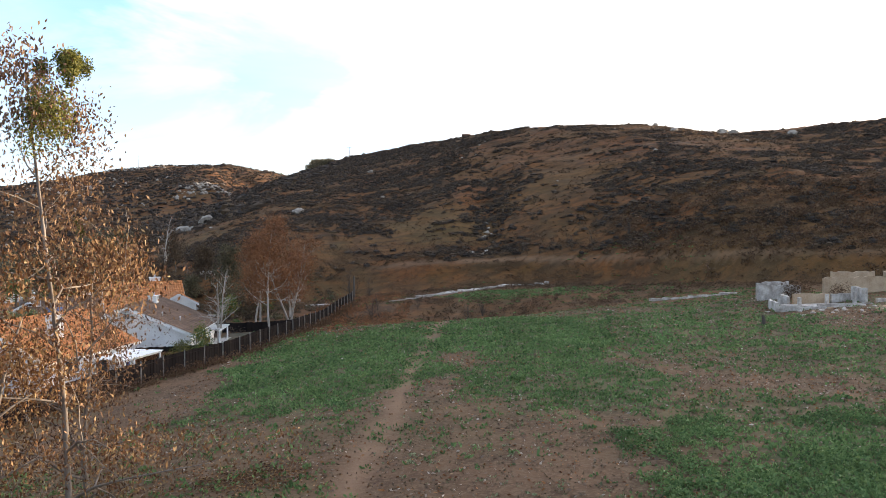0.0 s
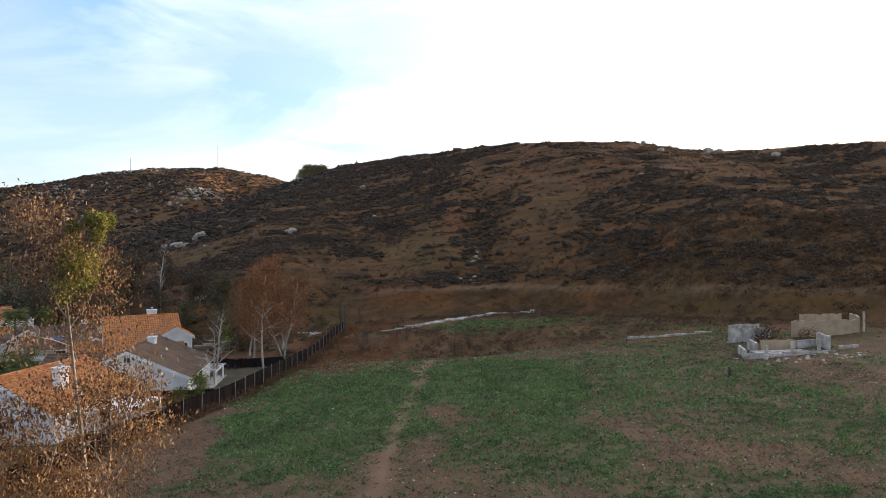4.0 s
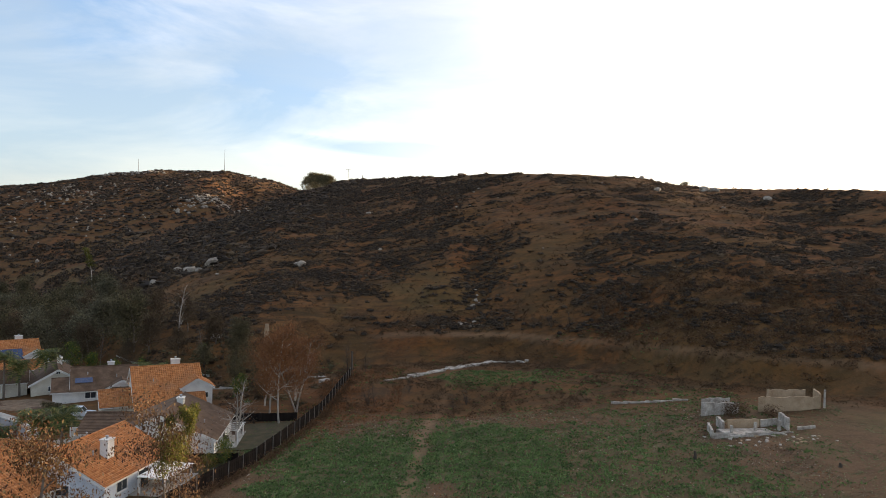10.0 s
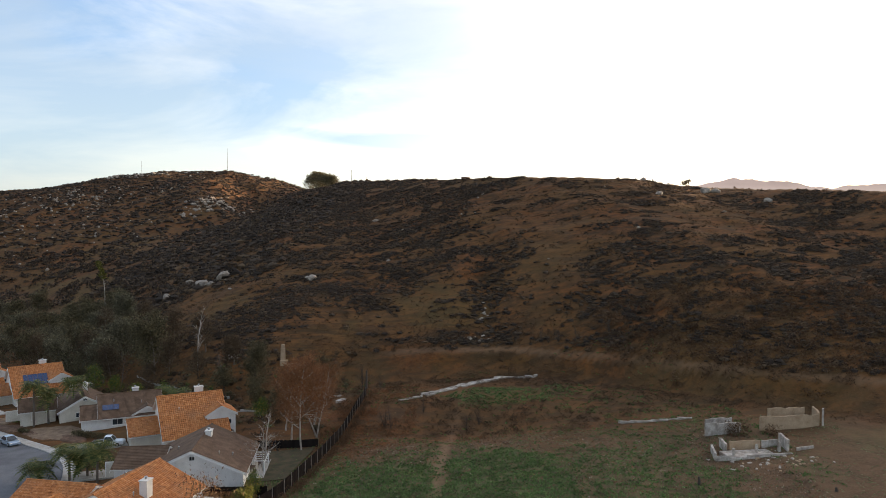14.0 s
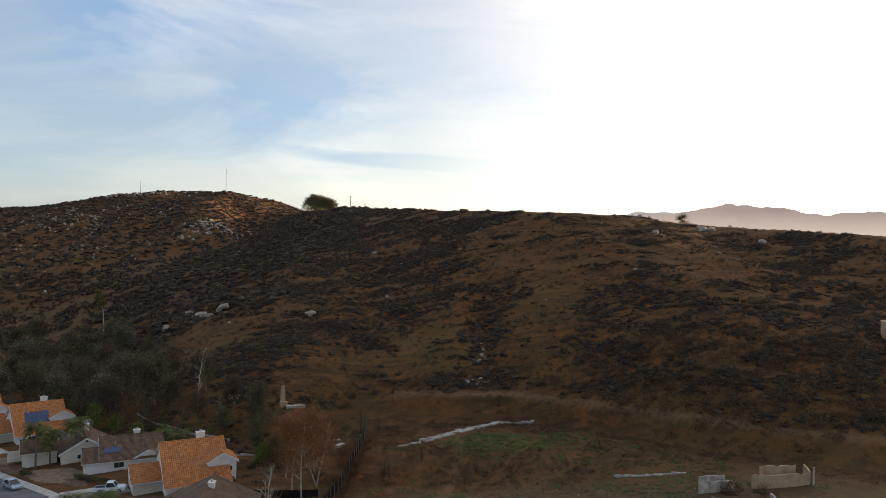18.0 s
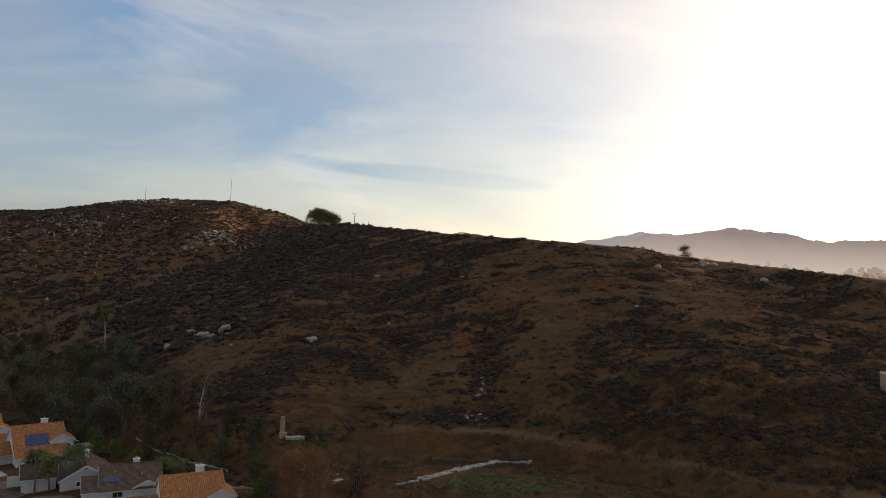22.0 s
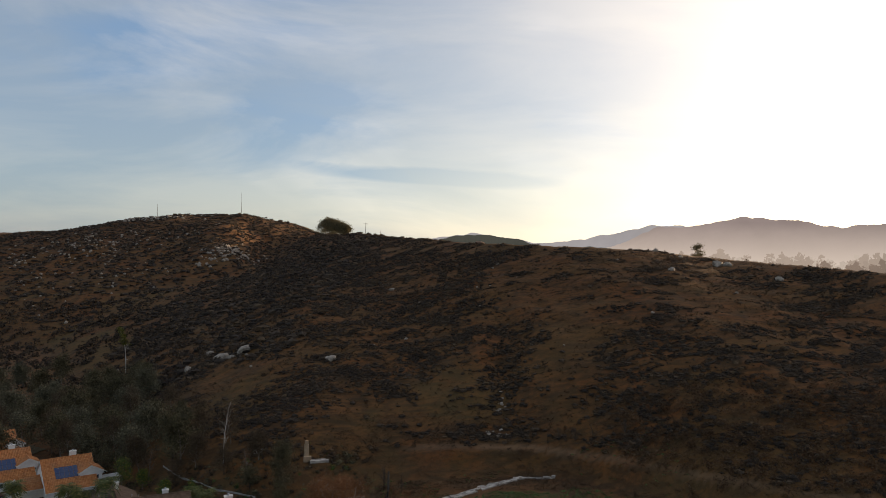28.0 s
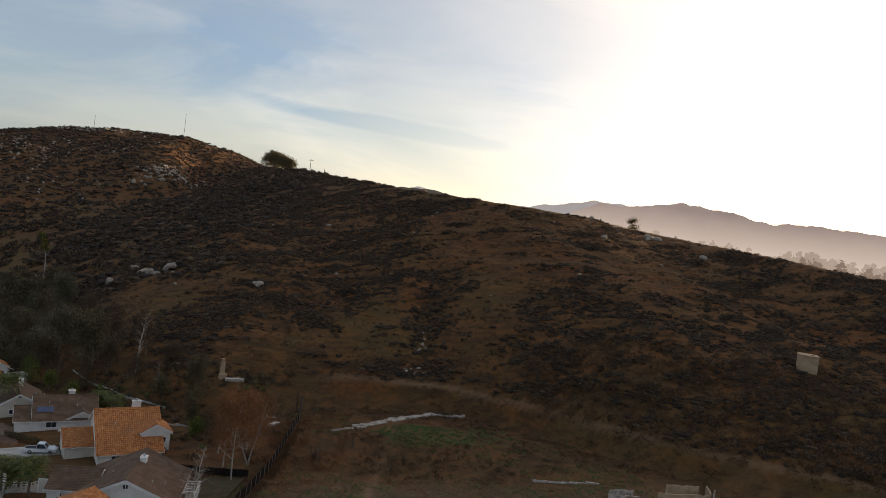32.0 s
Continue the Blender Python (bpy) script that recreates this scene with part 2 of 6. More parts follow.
M = {}
M["ground"] = ground_material()
M["asphalt"] = worn("asphalt", (0.10, 0.10, 0.105), (0.15, 0.15, 0.155), 3.0, 0.9, 0.05)
M["concrete"] = worn("concrete", (0.30, 0.28, 0.25), (0.44, 0.42, 0.38), 1.5, 0.9, 0.08)
M["concrete_white"] = worn("concrete_white", (0.24, 0.20, 0.165), (0.52, 0.46, 0.395), 0.9, 0.9, 0.15, bump=0.5)
M["tan_wall"] = worn("tan_wall", (0.30, 0.20, 0.12), (0.43, 0.31, 0.20), 1.5, 0.9, 0.1)
M["white_stucco"] = worn("white_stucco", (0.60, 0.57, 0.53), (0.72, 0.69, 0.64), 1.6, 0.85, 0.06)
M["blue_stucco"] = worn("blue_white_stucco", (0.46, 0.50, 0.55), (0.58, 0.62, 0.66), 1.6, 0.85, 0.06)
M["cream_stucco"] = worn("cream_stucco", (0.52, 0.46, 0.37), (0.64, 0.58, 0.48), 1.6, 0.85, 0.06)
M["white_trim"] = worn("white_trim", (0.66, 0.64, 0.60), (0.76, 0.74, 0.70), 0.8, 0.6, 0.04, bump=0.1)
M["brown_trim"] = worn("brown_trim", (0.10, 0.07, 0.05), (0.15, 0.10, 0.07), 0.6, 0.7, 0.04)
M["shingle"] = worn("brown_shingle", (0.088, 0.052, 0.032), (0.150, 0.094, 0.060), 1.2, 0.9, 0.12, bump=0.6)
M["dark_fence"] = worn("dark_stained_wood", (0.012, 0.009, 0.008), (0.026, 0.019, 0.016), 0.8, 0.9, 0.04, stretch=(1, 1, 0.15), spec=0.08)
M["grey_post"] = worn("grey_post", (0.15, 0.135, 0.12), (0.24, 0.215, 0.19), 0.5, 0.85, 0.04)
M["pole_wood"] = worn("pole_wood", (0.07, 0.055, 0.045), (0.11, 0.09, 0.07), 0.5, 0.9, 0.05)
M["rust"] = worn("red_door_paint", (0.32, 0.065, 0.035), (0.42, 0.10, 0.05), 0.6, 0.6, 0.05)
M["garage_door"] = worn("garage_door_paint", (0.48, 0.43, 0.36), (0.58, 0.53, 0.45), 0.8, 0.6, 0.05)
M["rock"] = worn("granite_boulder", (0.19, 0.155, 0.122), (0.35, 0.295, 0.235), 0.9, 0.9, 0.08, bump=0.8)
M["bark_white"] = worn("pale_bark", (0.24, 0.205, 0.17), (0.46, 0.42, 0.37), 0.7, 0.85, 0.08, stretch=(1, 1, 0.4))
M["bark_grey"] = worn("grey_bark", (0.12, 0.095, 0.075), (0.20, 0.165, 0.135), 0.5, 0.9, 0.06, stretch=(1, 1, 0.25))
M["bark_dark"] = worn("dark_bark", (0.05, 0.038, 0.03), (0.085, 0.065, 0.05), 0.5, 0.9, 0.06, stretch=(1, 1, 0.25))
M["lawn"] = worn("lawn_grass", (0.042, 0.040, 0.018), (0.092, 0.066, 0.036), 1.6, 0.95, 0.1, bump=0.8)
M["mulch"] = worn("yard_mulch", (0.085, 0.045, 0.028), (0.17, 0.10, 0.062), 0.9, 0.95, 0.1, bump=0.8)
M["tyre"] = worn("tyre_rubber", (0.018, 0.018, 0.018), (0.03, 0.03, 0.03), 0.3, 0.85, 0.03)
M["dark_void"] = worn("dark_interior", (0.02, 0.02, 0.022), (0.035, 0.033, 0.03), 0.5, 0.8, 0.05)


def tile_material():
    k = Nodes("clay_roof_tile", 0.8, 0.0, 0.25)
    c = k.ramp(k.noise(0.55, 4, 0.7), ((0.28, (0.20, 0.07, 0.024)), (0.5, (0.42, 0.155, 0.05)), (0.72, (0.58, 0.27, 0.105))))
    c = k.mix(k.ramp(k.noise(2.6, 4), ((0.5, 0.0), (0.72, 0.55))), c, (0.30, 0.15, 0.08))
    c = k.mix(k.ramp(k.noise(0.16, 2), ((0.62, 0.0), (0.7, 0.5))), c, (0.62, 0.42, 0.27))
    return k.color(c).bump(k.noise(0.1, 3), 0.4, 0.02).mat


def gloss(name, c, rough=0.25, metal=0.0, coat=0.0):
    k = Nodes(name, rough, metal, 0.5)
    k.color(k.mix(k.ramp(k.noise(0.7, 4), ((0.35, 0.0), (0.7, 1.0))), c, tuple(v * 0.82 for v in c)))
    k.bsdf.inputs["Coat Weight"].default_value = coat
    return k.mat


def solar_material():
    k = Nodes("solar_cells", 0.12, 0.0, 0.6)
    b = k.n.new("ShaderNodeTexBrick")
    b.inputs["Scale"].default_value, b.inputs["Mortar Size"].default_value = 1.0, 0.012
    b.offset = 0.0
    b.inputs["Brick Width"].default_value, b.inputs["Row Height"].default_value = 0.16, 0.16
    b.inputs["Color1"].default_value, b.inputs["Color2"].default_value = (0.012, 0.026, 0.085, 1), (0.016, 0.034, 0.10, 1)
    b.inputs["Mortar"].default_value = (0.08, 0.10, 0.15, 1)
    tc = k.n.new("ShaderNodeTexCoord")
    k.l.new(tc.outputs["Object"], b.inputs["Vector"])
    return k.color(b.outputs[0]).mat


M["tile"] = tile_material()
M["glass"] = gloss("window_glass", (0.035, 0.042, 0.05), 0.06)
M["solar"] = solar_material()
M["steel"] = gloss("galvanised_steel", (0.45, 0.46, 0.47), 0.4, 0.9)
M["paint_white"] = gloss("white_car_paint", (0.72, 0.73, 0.74), 0.25, 0.0, 0.6)
M["paint_blue"] = gloss("pale_blue_car_paint", (0.34, 0.42, 0.50), 0.25, 0.3, 0.6)
M["paint_dark"] = gloss("dark_car_paint", (0.025, 0.024, 0.026), 0.22, 0.0, 0.6)
M["paint_red"] = gloss("maroon_car_paint", (0.06, 0.022, 0.018), 0.25, 0.0, 0.6)
M["lamp_glass"] = gloss("lamp_glass", (0.6, 0.58, 0.55), 0.15)
M["tail_glass"] = gloss("red_lamp_glass", (0.3, 0.02, 0.015), 0.15)
M["blue_bin"] = gloss("blue_plastic", (0.04, 0.10, 0.32), 0.45)
M["shrub"] = leafy("chaparral_leaves", ((0.0, (0.034, 0.026, 0.020)), (0.5, (0.062, 0.046, 0.035)), (0.85, (0.097, 0.068, 0.046)), (1.0, (0.145, 0.095, 0.053))), 0.8, 9.0)
M["sage"] = leafy("sage_scrub_leaves", ((0.0, (0.05, 0.034, 0.022)), (0.5, (0.095, 0.062, 0.038)), (1.0, (0.15, 0.09, 0.05))), 0.85, 7.0)
M["sage_dark"] = leafy("dim_scrub_leaves", ((0.0, (0.042, 0.029, 0.020)), (0.5, (0.074, 0.050, 0.033)), (1.0, (0.12, 0.078, 0.045))), 0.85, 7.0)
M["scrub_dry"] = leafy("dry_scrub_leaves", ((0.0, (0.06, 0.034, 0.02)), (0.5, (0.105, 0.06, 0.034)), (1.0, (0.165, 0.105, 0.06))), 0.9, 6.0)
M["weeds"] = leafy("weed_leaves", ((0.0, (0.05, 0.092, 0.03)), (0.5, (0.105, 0.168, 0.058)), (1.0, (0.16, 0.222, 0.082))), 0.7, 5.0)
M["weeds_pale"] = leafy("pale_weed_leaves", ((0.0, (0.085, 0.105, 0.05)), (0.5, (0.15, 0.175, 0.085)), (1.0, (0.26, 0.28, 0.16))), 0.75, 5.0)
M["litter_pale"] = leafy("bleached_litter", ((0.0, (0.10, 0.065, 0.045)), (0.5, (0.20, 0.145, 0.105)), (0.9, (0.34, 0.27, 0.21)), (1.0, (0.5, 0.43, 0.36))), 0.85, 3.0)
M["dead_grass"] = leafy("dead_grass_blades", ((0.0, (0.09, 0.065, 0.04)), (0.6, (0.16, 0.118, 0.075)), (1.0, (0.28, 0.22, 0.155))), 0.9, 4.0)
M["autumn"] = leafy("autumn_leaves", ((0.0, (0.055, 0.026, 0.014)), (0.35, (0.12, 0.055, 0.024)), (0.7, (0.19, 0.10, 0.042)), (1.0, (0.30, 0.20, 0.095))), 0.6, 2.0)
M["autumn_dark"] = leafy("withered_leaves", ((0.0, (0.055, 0.032, 0.022)), (0.5, (0.125, 0.066, 0.036)), (1.0, (0.24, 0.145, 0.07))), 0.65, 1.6)
M["yellow_green"] = leafy("yellow_green_leaves", ((0.0, (0.045, 0.052, 0.012)), (0.5, (0.10, 0.105, 0.022)), (1.0, (0.23, 0.19, 0.04))), 0.6, 1.5)
M["russet"] = leafy("russet_leaves", ((0.0, (0.11, 0.045, 0.022)), (0.5, (0.20, 0.085, 0.036)), (1.0, (0.32, 0.16, 0.07))), 0.7, 3.0)
M["brown_leaf"] = leafy("brown_leaves", ((0.0, (0.05, 0.034, 0.022)), (0.5, (0.085, 0.058, 0.036)), (1.0, (0.14, 0.10, 0.06))), 0.8, 3.0)
M["evergreen"] = leafy("dark_evergreen_leaves", ((0.0, (0.044, 0.038, 0.020)), (0.5, (0.092, 0.078, 0.042)), (1.0, (0.16, 0.135, 0.075))), 0.7, 4.0)
M["eucalypt"] = leafy("grey_green_leaves", ((0.0, (0.058, 0.054, 0.034)), (0.5, (0.11, 0.10, 0.064)), (1.0, (0.19, 0.17, 0.105))), 0.7, 4.0)
M["palm"] = leafy("palm_fronds", ((0.0, (0.045, 0.066, 0.02)), (0.6, (0.10, 0.12, 0.036)), (1.0, (0.22, 0.19, 0.06))), 0.5, 2.0)
M["citrus"] = leafy("citrus_leaves", ((0.0, (0.04, 0.075, 0.018)), (0.6, (0.09, 0.13, 0.03)), (0.9, (0.2, 0.2, 0.04)), (1.0, (0.5, 0.3, 0.04))), 0.5, 1.0)


def painted_haze_material(name, c, glow, mist=()):
    """Far ridges and trees, a plain backdrop; morning haze painted into a glowing colour."""
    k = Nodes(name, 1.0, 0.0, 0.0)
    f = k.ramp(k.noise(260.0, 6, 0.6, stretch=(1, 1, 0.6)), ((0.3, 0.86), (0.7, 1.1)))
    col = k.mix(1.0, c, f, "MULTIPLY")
    # valley mist painted in by height: the glow pales toward the bottom
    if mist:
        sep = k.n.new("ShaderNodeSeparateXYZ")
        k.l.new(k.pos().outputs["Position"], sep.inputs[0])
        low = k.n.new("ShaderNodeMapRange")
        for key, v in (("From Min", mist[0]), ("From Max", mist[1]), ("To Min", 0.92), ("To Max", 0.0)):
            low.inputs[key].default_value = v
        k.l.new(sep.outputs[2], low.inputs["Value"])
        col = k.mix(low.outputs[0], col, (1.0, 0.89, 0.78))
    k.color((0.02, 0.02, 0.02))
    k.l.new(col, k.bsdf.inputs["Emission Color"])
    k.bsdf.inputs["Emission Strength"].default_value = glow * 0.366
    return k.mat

# ---- numeric helpers ----


def hashed(ix, iy, seed):
    n = (ix.astype(np.int64) * 374761393 + iy.astype(np.int64) * 668265263 + seed * 974634777) & 0x7FFFFFFF
    n = ((n ^ (n >> 13)) * 1274126177) & 0x7FFFFFFF
    n = n ^ (n >> 16)
    return (n & 0xFFFF) / 65535.0


def vnoise(x, y, seed=0):
    """Smooth value noise, 0 to 1, one cell a unit."""
    ix, iy = np.floor(x), np.floor(y)
    fx, fy = x - ix, y - iy
    fx, fy = fx * fx * (3 - 2 * fx), fy * fy * (3 - 2 * fy)
    a, b = hashed(ix, iy, seed), hashed(ix + 1, iy, seed)
    c, d = hashed(ix, iy + 1, seed), hashed(ix + 1, iy + 1, seed)
    return (a * (1 - fx) + b * fx) * (1 - fy) + (c * (1 - fx) + d * fx) * fy


def fbm(x, y, size, octaves=4, seed=0):
    v, amp, tot = 0.0, 1.0, 0.0
    for o in range(octaves):
        v = v + amp * vnoise(x / size + 17.3 * o, y / size - 9.1 * o, seed + o)
        tot, amp, size = tot + amp, amp * 0.5, size * 0.5
    return v / tot


def knots(x, xs, ys, w):
    """Values between knots, rounded over a width w."""
    return sum(np.interp(x + o, xs, ys) for o in np.linspace(-w, w, 9)) / 9


def sstep(a, b, x):
    t = np.clip((x - a) / (b - a), 0, 1)
    return t * t * (3 - 2 * t)

# ---- the lie of the land ----


def toe_line(x):
    return knots(x, [-900, -450, -270, -150, -90, -60, -40, -20, 20, 40, 58, 75, 120, 250, 900], [600, 540, 440, 275, 172, 136, 134, 146, 144, 128, 108, 101, 80, 40, 0], 9)


def crest_y(x):
    return knots(x, [-1460, -854, -634, -488, -348, -262, -217, -144, -82, -31, 0, 20, 50, 80, 115, 135, 150, 190, 300, 600, 1500], [1460, 1195, 1073, 1073, 1116, 1116, 1086, 805, 583, 451, 381, 338, 310, 303, 315, 272, 230, 192, 170, 200, 600], 10)


def crest_z(x):
    return knots(x, [-1460, -854, -634, -488, -415, -348, -274, -217, -144, -82, -31, 0, 20, 50, 80, 115, 135, 150, 190, 300, 600, 1500], [74, 89, 92, 114.5, 123, 124, 113, 92, 81, 73.2, 66.2, 61.2, 59.8, 58.2, 57.0, 53.3, 50.3, 48, 43, 34, 20, 0], 10)


def base_z(x, y):
    z = knots(x, [-300, -180, -115, -95, -78, -60, -48, -36, -28, -20, -8, 6, 30, 44, 60, 90, 200], [-10, -9.2, -7.8, -6.6, -5.4, -4.5, -4.0, -2.7, -2.4, -1.7, -0.5, 0.5, 1.4, 2.6, 3.4, 4.5, 6], 5)
    swale = -2.7 * np.exp(-((y - 110) / 10.5) ** 2) * np.exp(-((x - 3) / 17) ** 2)
    return z + swale


# the street's line; it bends past the house fronts
STREET = [(-50, 50), (-58, 74), (-62.5, 88), (-68.5, 99.5), (-80.4, 108.1), (-101.6, 124.6), (-128, 148), (-165, 180), (-215, 224), (-290, 292)]
ROAD_X, ROAD_Y = (knots(np.linspace(0, 9, 110), np.arange(10), [p[k] for p in STREET], 0.45) for k in (0, 1))


def roadbed(x, y):
    """1 under the street and its pavements, 0 away from them."""
    near = (np.abs(x + 100) < 100) & (np.abs(y - 150) < 150)
    m = np.zeros(np.shape(x))
    if np.any(near):
        d = np.hypot(x[near][:, None] - ROAD_X, y[near][:, None] - ROAD_Y).min(1)
        m[near] = sstep(7.6, 6.2, d)
    return m


def height(x, y):
    x, y = np.asarray(x, float), np.asarray(y, float)
    b, t, cy, cz = base_z(x, y), toe_line(x), crest_y(x), crest_z(x)
    s = (y - t) / np.maximum(cy - t, 20)
    up = np.clip(s, 0, 1)
    g = np.where(up < 0.02, up * up / 0.04 + up / 2, up) ** 0.78
    hill = b + (cz - b) * g
    behind = np.maximum(y - cy, 0)
    hill = hill - np.minimum(behind * behind / 420, behind * 0.09) * sstep(-260, -60, x) - 0.03 * behind
    hill = np.maximum(hill, -34 - 0.002 * behind)
    rough = sstep(0.02, 0.2, s) * (1 - 0.6 * sstep(0.85, 1.0, s))
    gully = (fbm(x + 0.25 * y, y * 0.22, 34, 4, 5) - 0.5) * 5.0 + (fbm(x, y, 9, 3, 9) - 0.5) * 1.6
    far = 1 + sstep(400, 800, y) * 2.0
    side = x + 221 + 0.325 * (y - 650)
    spur = (17 * np.exp(-(side / np.where(side < 0, 46, 21)) ** 2) - 7 * np.exp(-((side - 52) / 24) ** 2)) * sstep(560, 680, y) * sstep(1050, 880, y)
    ravine = -2.2 * np.exp(-((x - 9 - 0.06 * (y - 160)) / 5) ** 2) * sstep(0.02, 0.1, s) * sstep(0.75, 0.3, s)
    bench = (0.85 * sstep(0.018, 0.028, s) - 0.85 * sstep(0.036, 0.085, s)) * sstep(-26, -4, x) * sstep(130, 60, x)
    z = np.where(s > 0, hill + rough * (gully * far) + ravine + bench + spur, b)
    return z + (fbm(x, y, 6.0, 3, 21) - 0.5) * 0.35 - 0.55 * roadbed(x, y)


def hz(x, y):
    return float(height(np.array([x]), np.array([y]))[0])


def green_mask(x, y):
    n = fbm(x, y, 11, 4, 31)
    m = sstep(0.40, 0.58, n) * (0.5 - 0.32 * sstep(78, 104, y))
    for cx, cy, rx, ry, a in ((-9, 70, 11, 20, 1.0), (8, 76, 9, 17, 0.95), (11, 128, 11, 7, 1.0), (24, 130, 7, 5, 0.5), (20, 30, 9, 10, 1.0), (27, 62, 16, 10, 0.32), (-12, 56, 6, 6, 0.5), (9, 54, 8, 13, 0.75)):
        d = ((x - cx) / rx) ** 2 + ((y - cy) / ry) ** 2 + (fbm(x, y, 5, 3, 41) - 0.5) * 1.4
        m = np.maximum(m, a * sstep(1.15, 0.7, d))
    for cx, cy, rx, ry in ((0, 40, 8, 13), (1, 112, 22, 9), (-20, 112, 6, 18), (-12, 40, 8, 9), (46, 88, 14, 9), (8, 36, 5, 10)):
        d = ((x - cx) / rx) ** 2 + ((y - cy) / ry) ** 2 + (fbm(x, y, 4, 3, 43) - 0.5) * 1.2
        m = m * (1 - 0.75 * sstep(1.2, 0.6, d))
    return np.clip(m, 0, 1)


def path_x(y):
    return knots(y, [0, 25, 32, 41, 54, 72, 90, 107, 122, 140], [-4.5, -3.9, -3.6, -3.2, -2.6, -1.7, -0.6, 0.5, 2.4, 4.4], 3)


def dirt_lit_rim_mask(x, y):
    d = np.abs(x - path_x(y) + (fbm(x, y, 2.5, 3, 51) - 0.5) * 0.9)
    w = 0.44 + 0.4 * fbm(x, y, 7, 2, 53)
    p = sstep(w + 0.55, w - 0.4, d) * (0.3 + 0.55 * sstep(120, 98, y)) * sstep(143, 130, y) * (0.55 + 0.38 * sstep(0.3, 0.55, fbm(x, y, 3.5, 3, 55)))
    t = toe_line(x)
    s = (y - t) / np.maximum(crest_y(x) - t, 20)
    road = sstep(0.0065, 0.002, np.abs(s - 0.033 + (fbm(x, y, 14, 2, 57) - 0.5) * 0.006)) * sstep(-20, -8, x) * 1.3
    # crest trail, widened and strengthened to paint in the rim's grazing sunlight
    sunlit_trail = sstep(4.5, 1.6, np.abs(y - crest_y(x) + 1)) * sstep(60, 95, x) * 0.9
    return np.clip(np.maximum(np.maximum(p, 0.38 * road), sunlit_trail), 0, 1)

# ---- mesh builder ----


class Mesh:
    """Collects faces; part() links them as one object."""

    def __init__(self):
        self.v, self.f = [], []

    def add(self, verts, faces):
        o = len(self.v)
        self.v.extend(tuple(p) for p in verts)
        self.f.extend(tuple(i + o for i in q) for q in faces)
        return self

    def quad(self, a, b, c, d):
        return self.add((a, b, c, d), ((0, 1, 2, 3),))

    def box(self, c, size, yaw=0.0, taper=1.0, bevel=0.0):
        """A box about its base centre, turned by yaw degrees, with its edges chamfered."""
        sx, sy, sz = size[0] / 2, size[1] / 2, size[2]
        b = min(bevel, sx * 0.4, sy * 0.4, sz * 0.4)
        ca, sa = math.cos(radians(yaw)), math.sin(radians(yaw))
        rings = ((0, b), (b, 0), (sz - b, 0), (sz, b)) if b > 0 else ((0, 0), (sz, 0))
        vs = []
        for z, inset in rings:
            k = 1 + (taper - 1) * z / sz
            x, y = sx * k - inset, sy * k - inset
            if b > 0:
                ring = ((-x + b, -y), (x - b, -y), (x, -y + b), (x, y - b), (x - b, y), (-x + b, y), (-x, y - b), (-x, -y + b))
            else:
                ring = ((-x, -y), (x, -y), (x, y), (-x, y))
            vs += [(c[0] + px * ca - py * sa, c[1] + px * sa + py * ca, c[2] + z) for px, py in ring]
        n = len(vs) // len(rings)
        fs = [tuple(range(n - 1, -1, -1)), tuple(range(len(vs) - n, len(vs)))]
        for r in range(len(rings) - 1):
            fs += [(r * n + i, r * n + (i + 1) % n, (r + 1) * n + (i + 1) % n, (r + 1) * n + i) for i in range(n)]
        return self.add(vs, fs)

    def tube(self, pts, radii, n=6, cap=True):
        pts = [Vector(p) for p in pts]
        vs, fs = [], []
        side = None
        for i, p in enumerate(pts):
            d = (pts[min(i + 1, len(pts) - 1)] - pts[max(i - 1, 0)])
            d = d.normalized() if d.length > 1e-6 else Vector((0, 0, 1))
            ref = side if side is not None else (Vector((1, 0, 0)) if abs(d.x) < 0.8 else Vector((0, 1, 0)))
            side = (ref - d * ref.dot(d)).normalized()
            up = d.cross(side)
            vs += [p + (side * math.cos(a) + up * math.sin(a)) * radii[i] for a in (2 * math.pi * k / n for k in range(n))]
        for i in range(len(pts) - 1):
            fs += [(i * n + k, i * n + (k + 1) % n, (i + 1) * n + (k + 1) % n, (i + 1) * n + k) for k in range(n)]
        if cap:
            fs += [tuple(range(n - 1, -1, -1)), tuple(range(len(vs) - n, len(vs)))]
        return self.add(vs, fs)


def link(name, verts, faces, material, parent=None, smooth=False):
    me = bpy.data.meshes.new(name)
    me.from_pydata([tuple(p) for p in verts] if not isinstance(verts, np.ndarray) else verts.tolist(), [], faces if not isinstance(faces, np.ndarray) else faces.tolist())
    if smooth:
        me.polygons.foreach_set("use_smooth", [True] * len(me.polygons))
    me.materials.append(material)
    ob = new(name, me)
    if parent is not None:
        ob.parent = parent
        ob.matrix_parent_inverse = Matrix.Identity(4)
    return ob


def part(name, mb, material, parent=None, label="", smooth=False):
    ob = link(name, mb.v, mb.f, material, parent, smooth)
    return tagged(ob, label) if label else ob


def thing(name, label, category, place=(0, 0, 0), yaw=0.0, group="", kind=""):
    ob = new(name)
    ob.matrix_basis = pose(*place, 0, 0, yaw)
    return tagged(ob, label, category, group, kind)


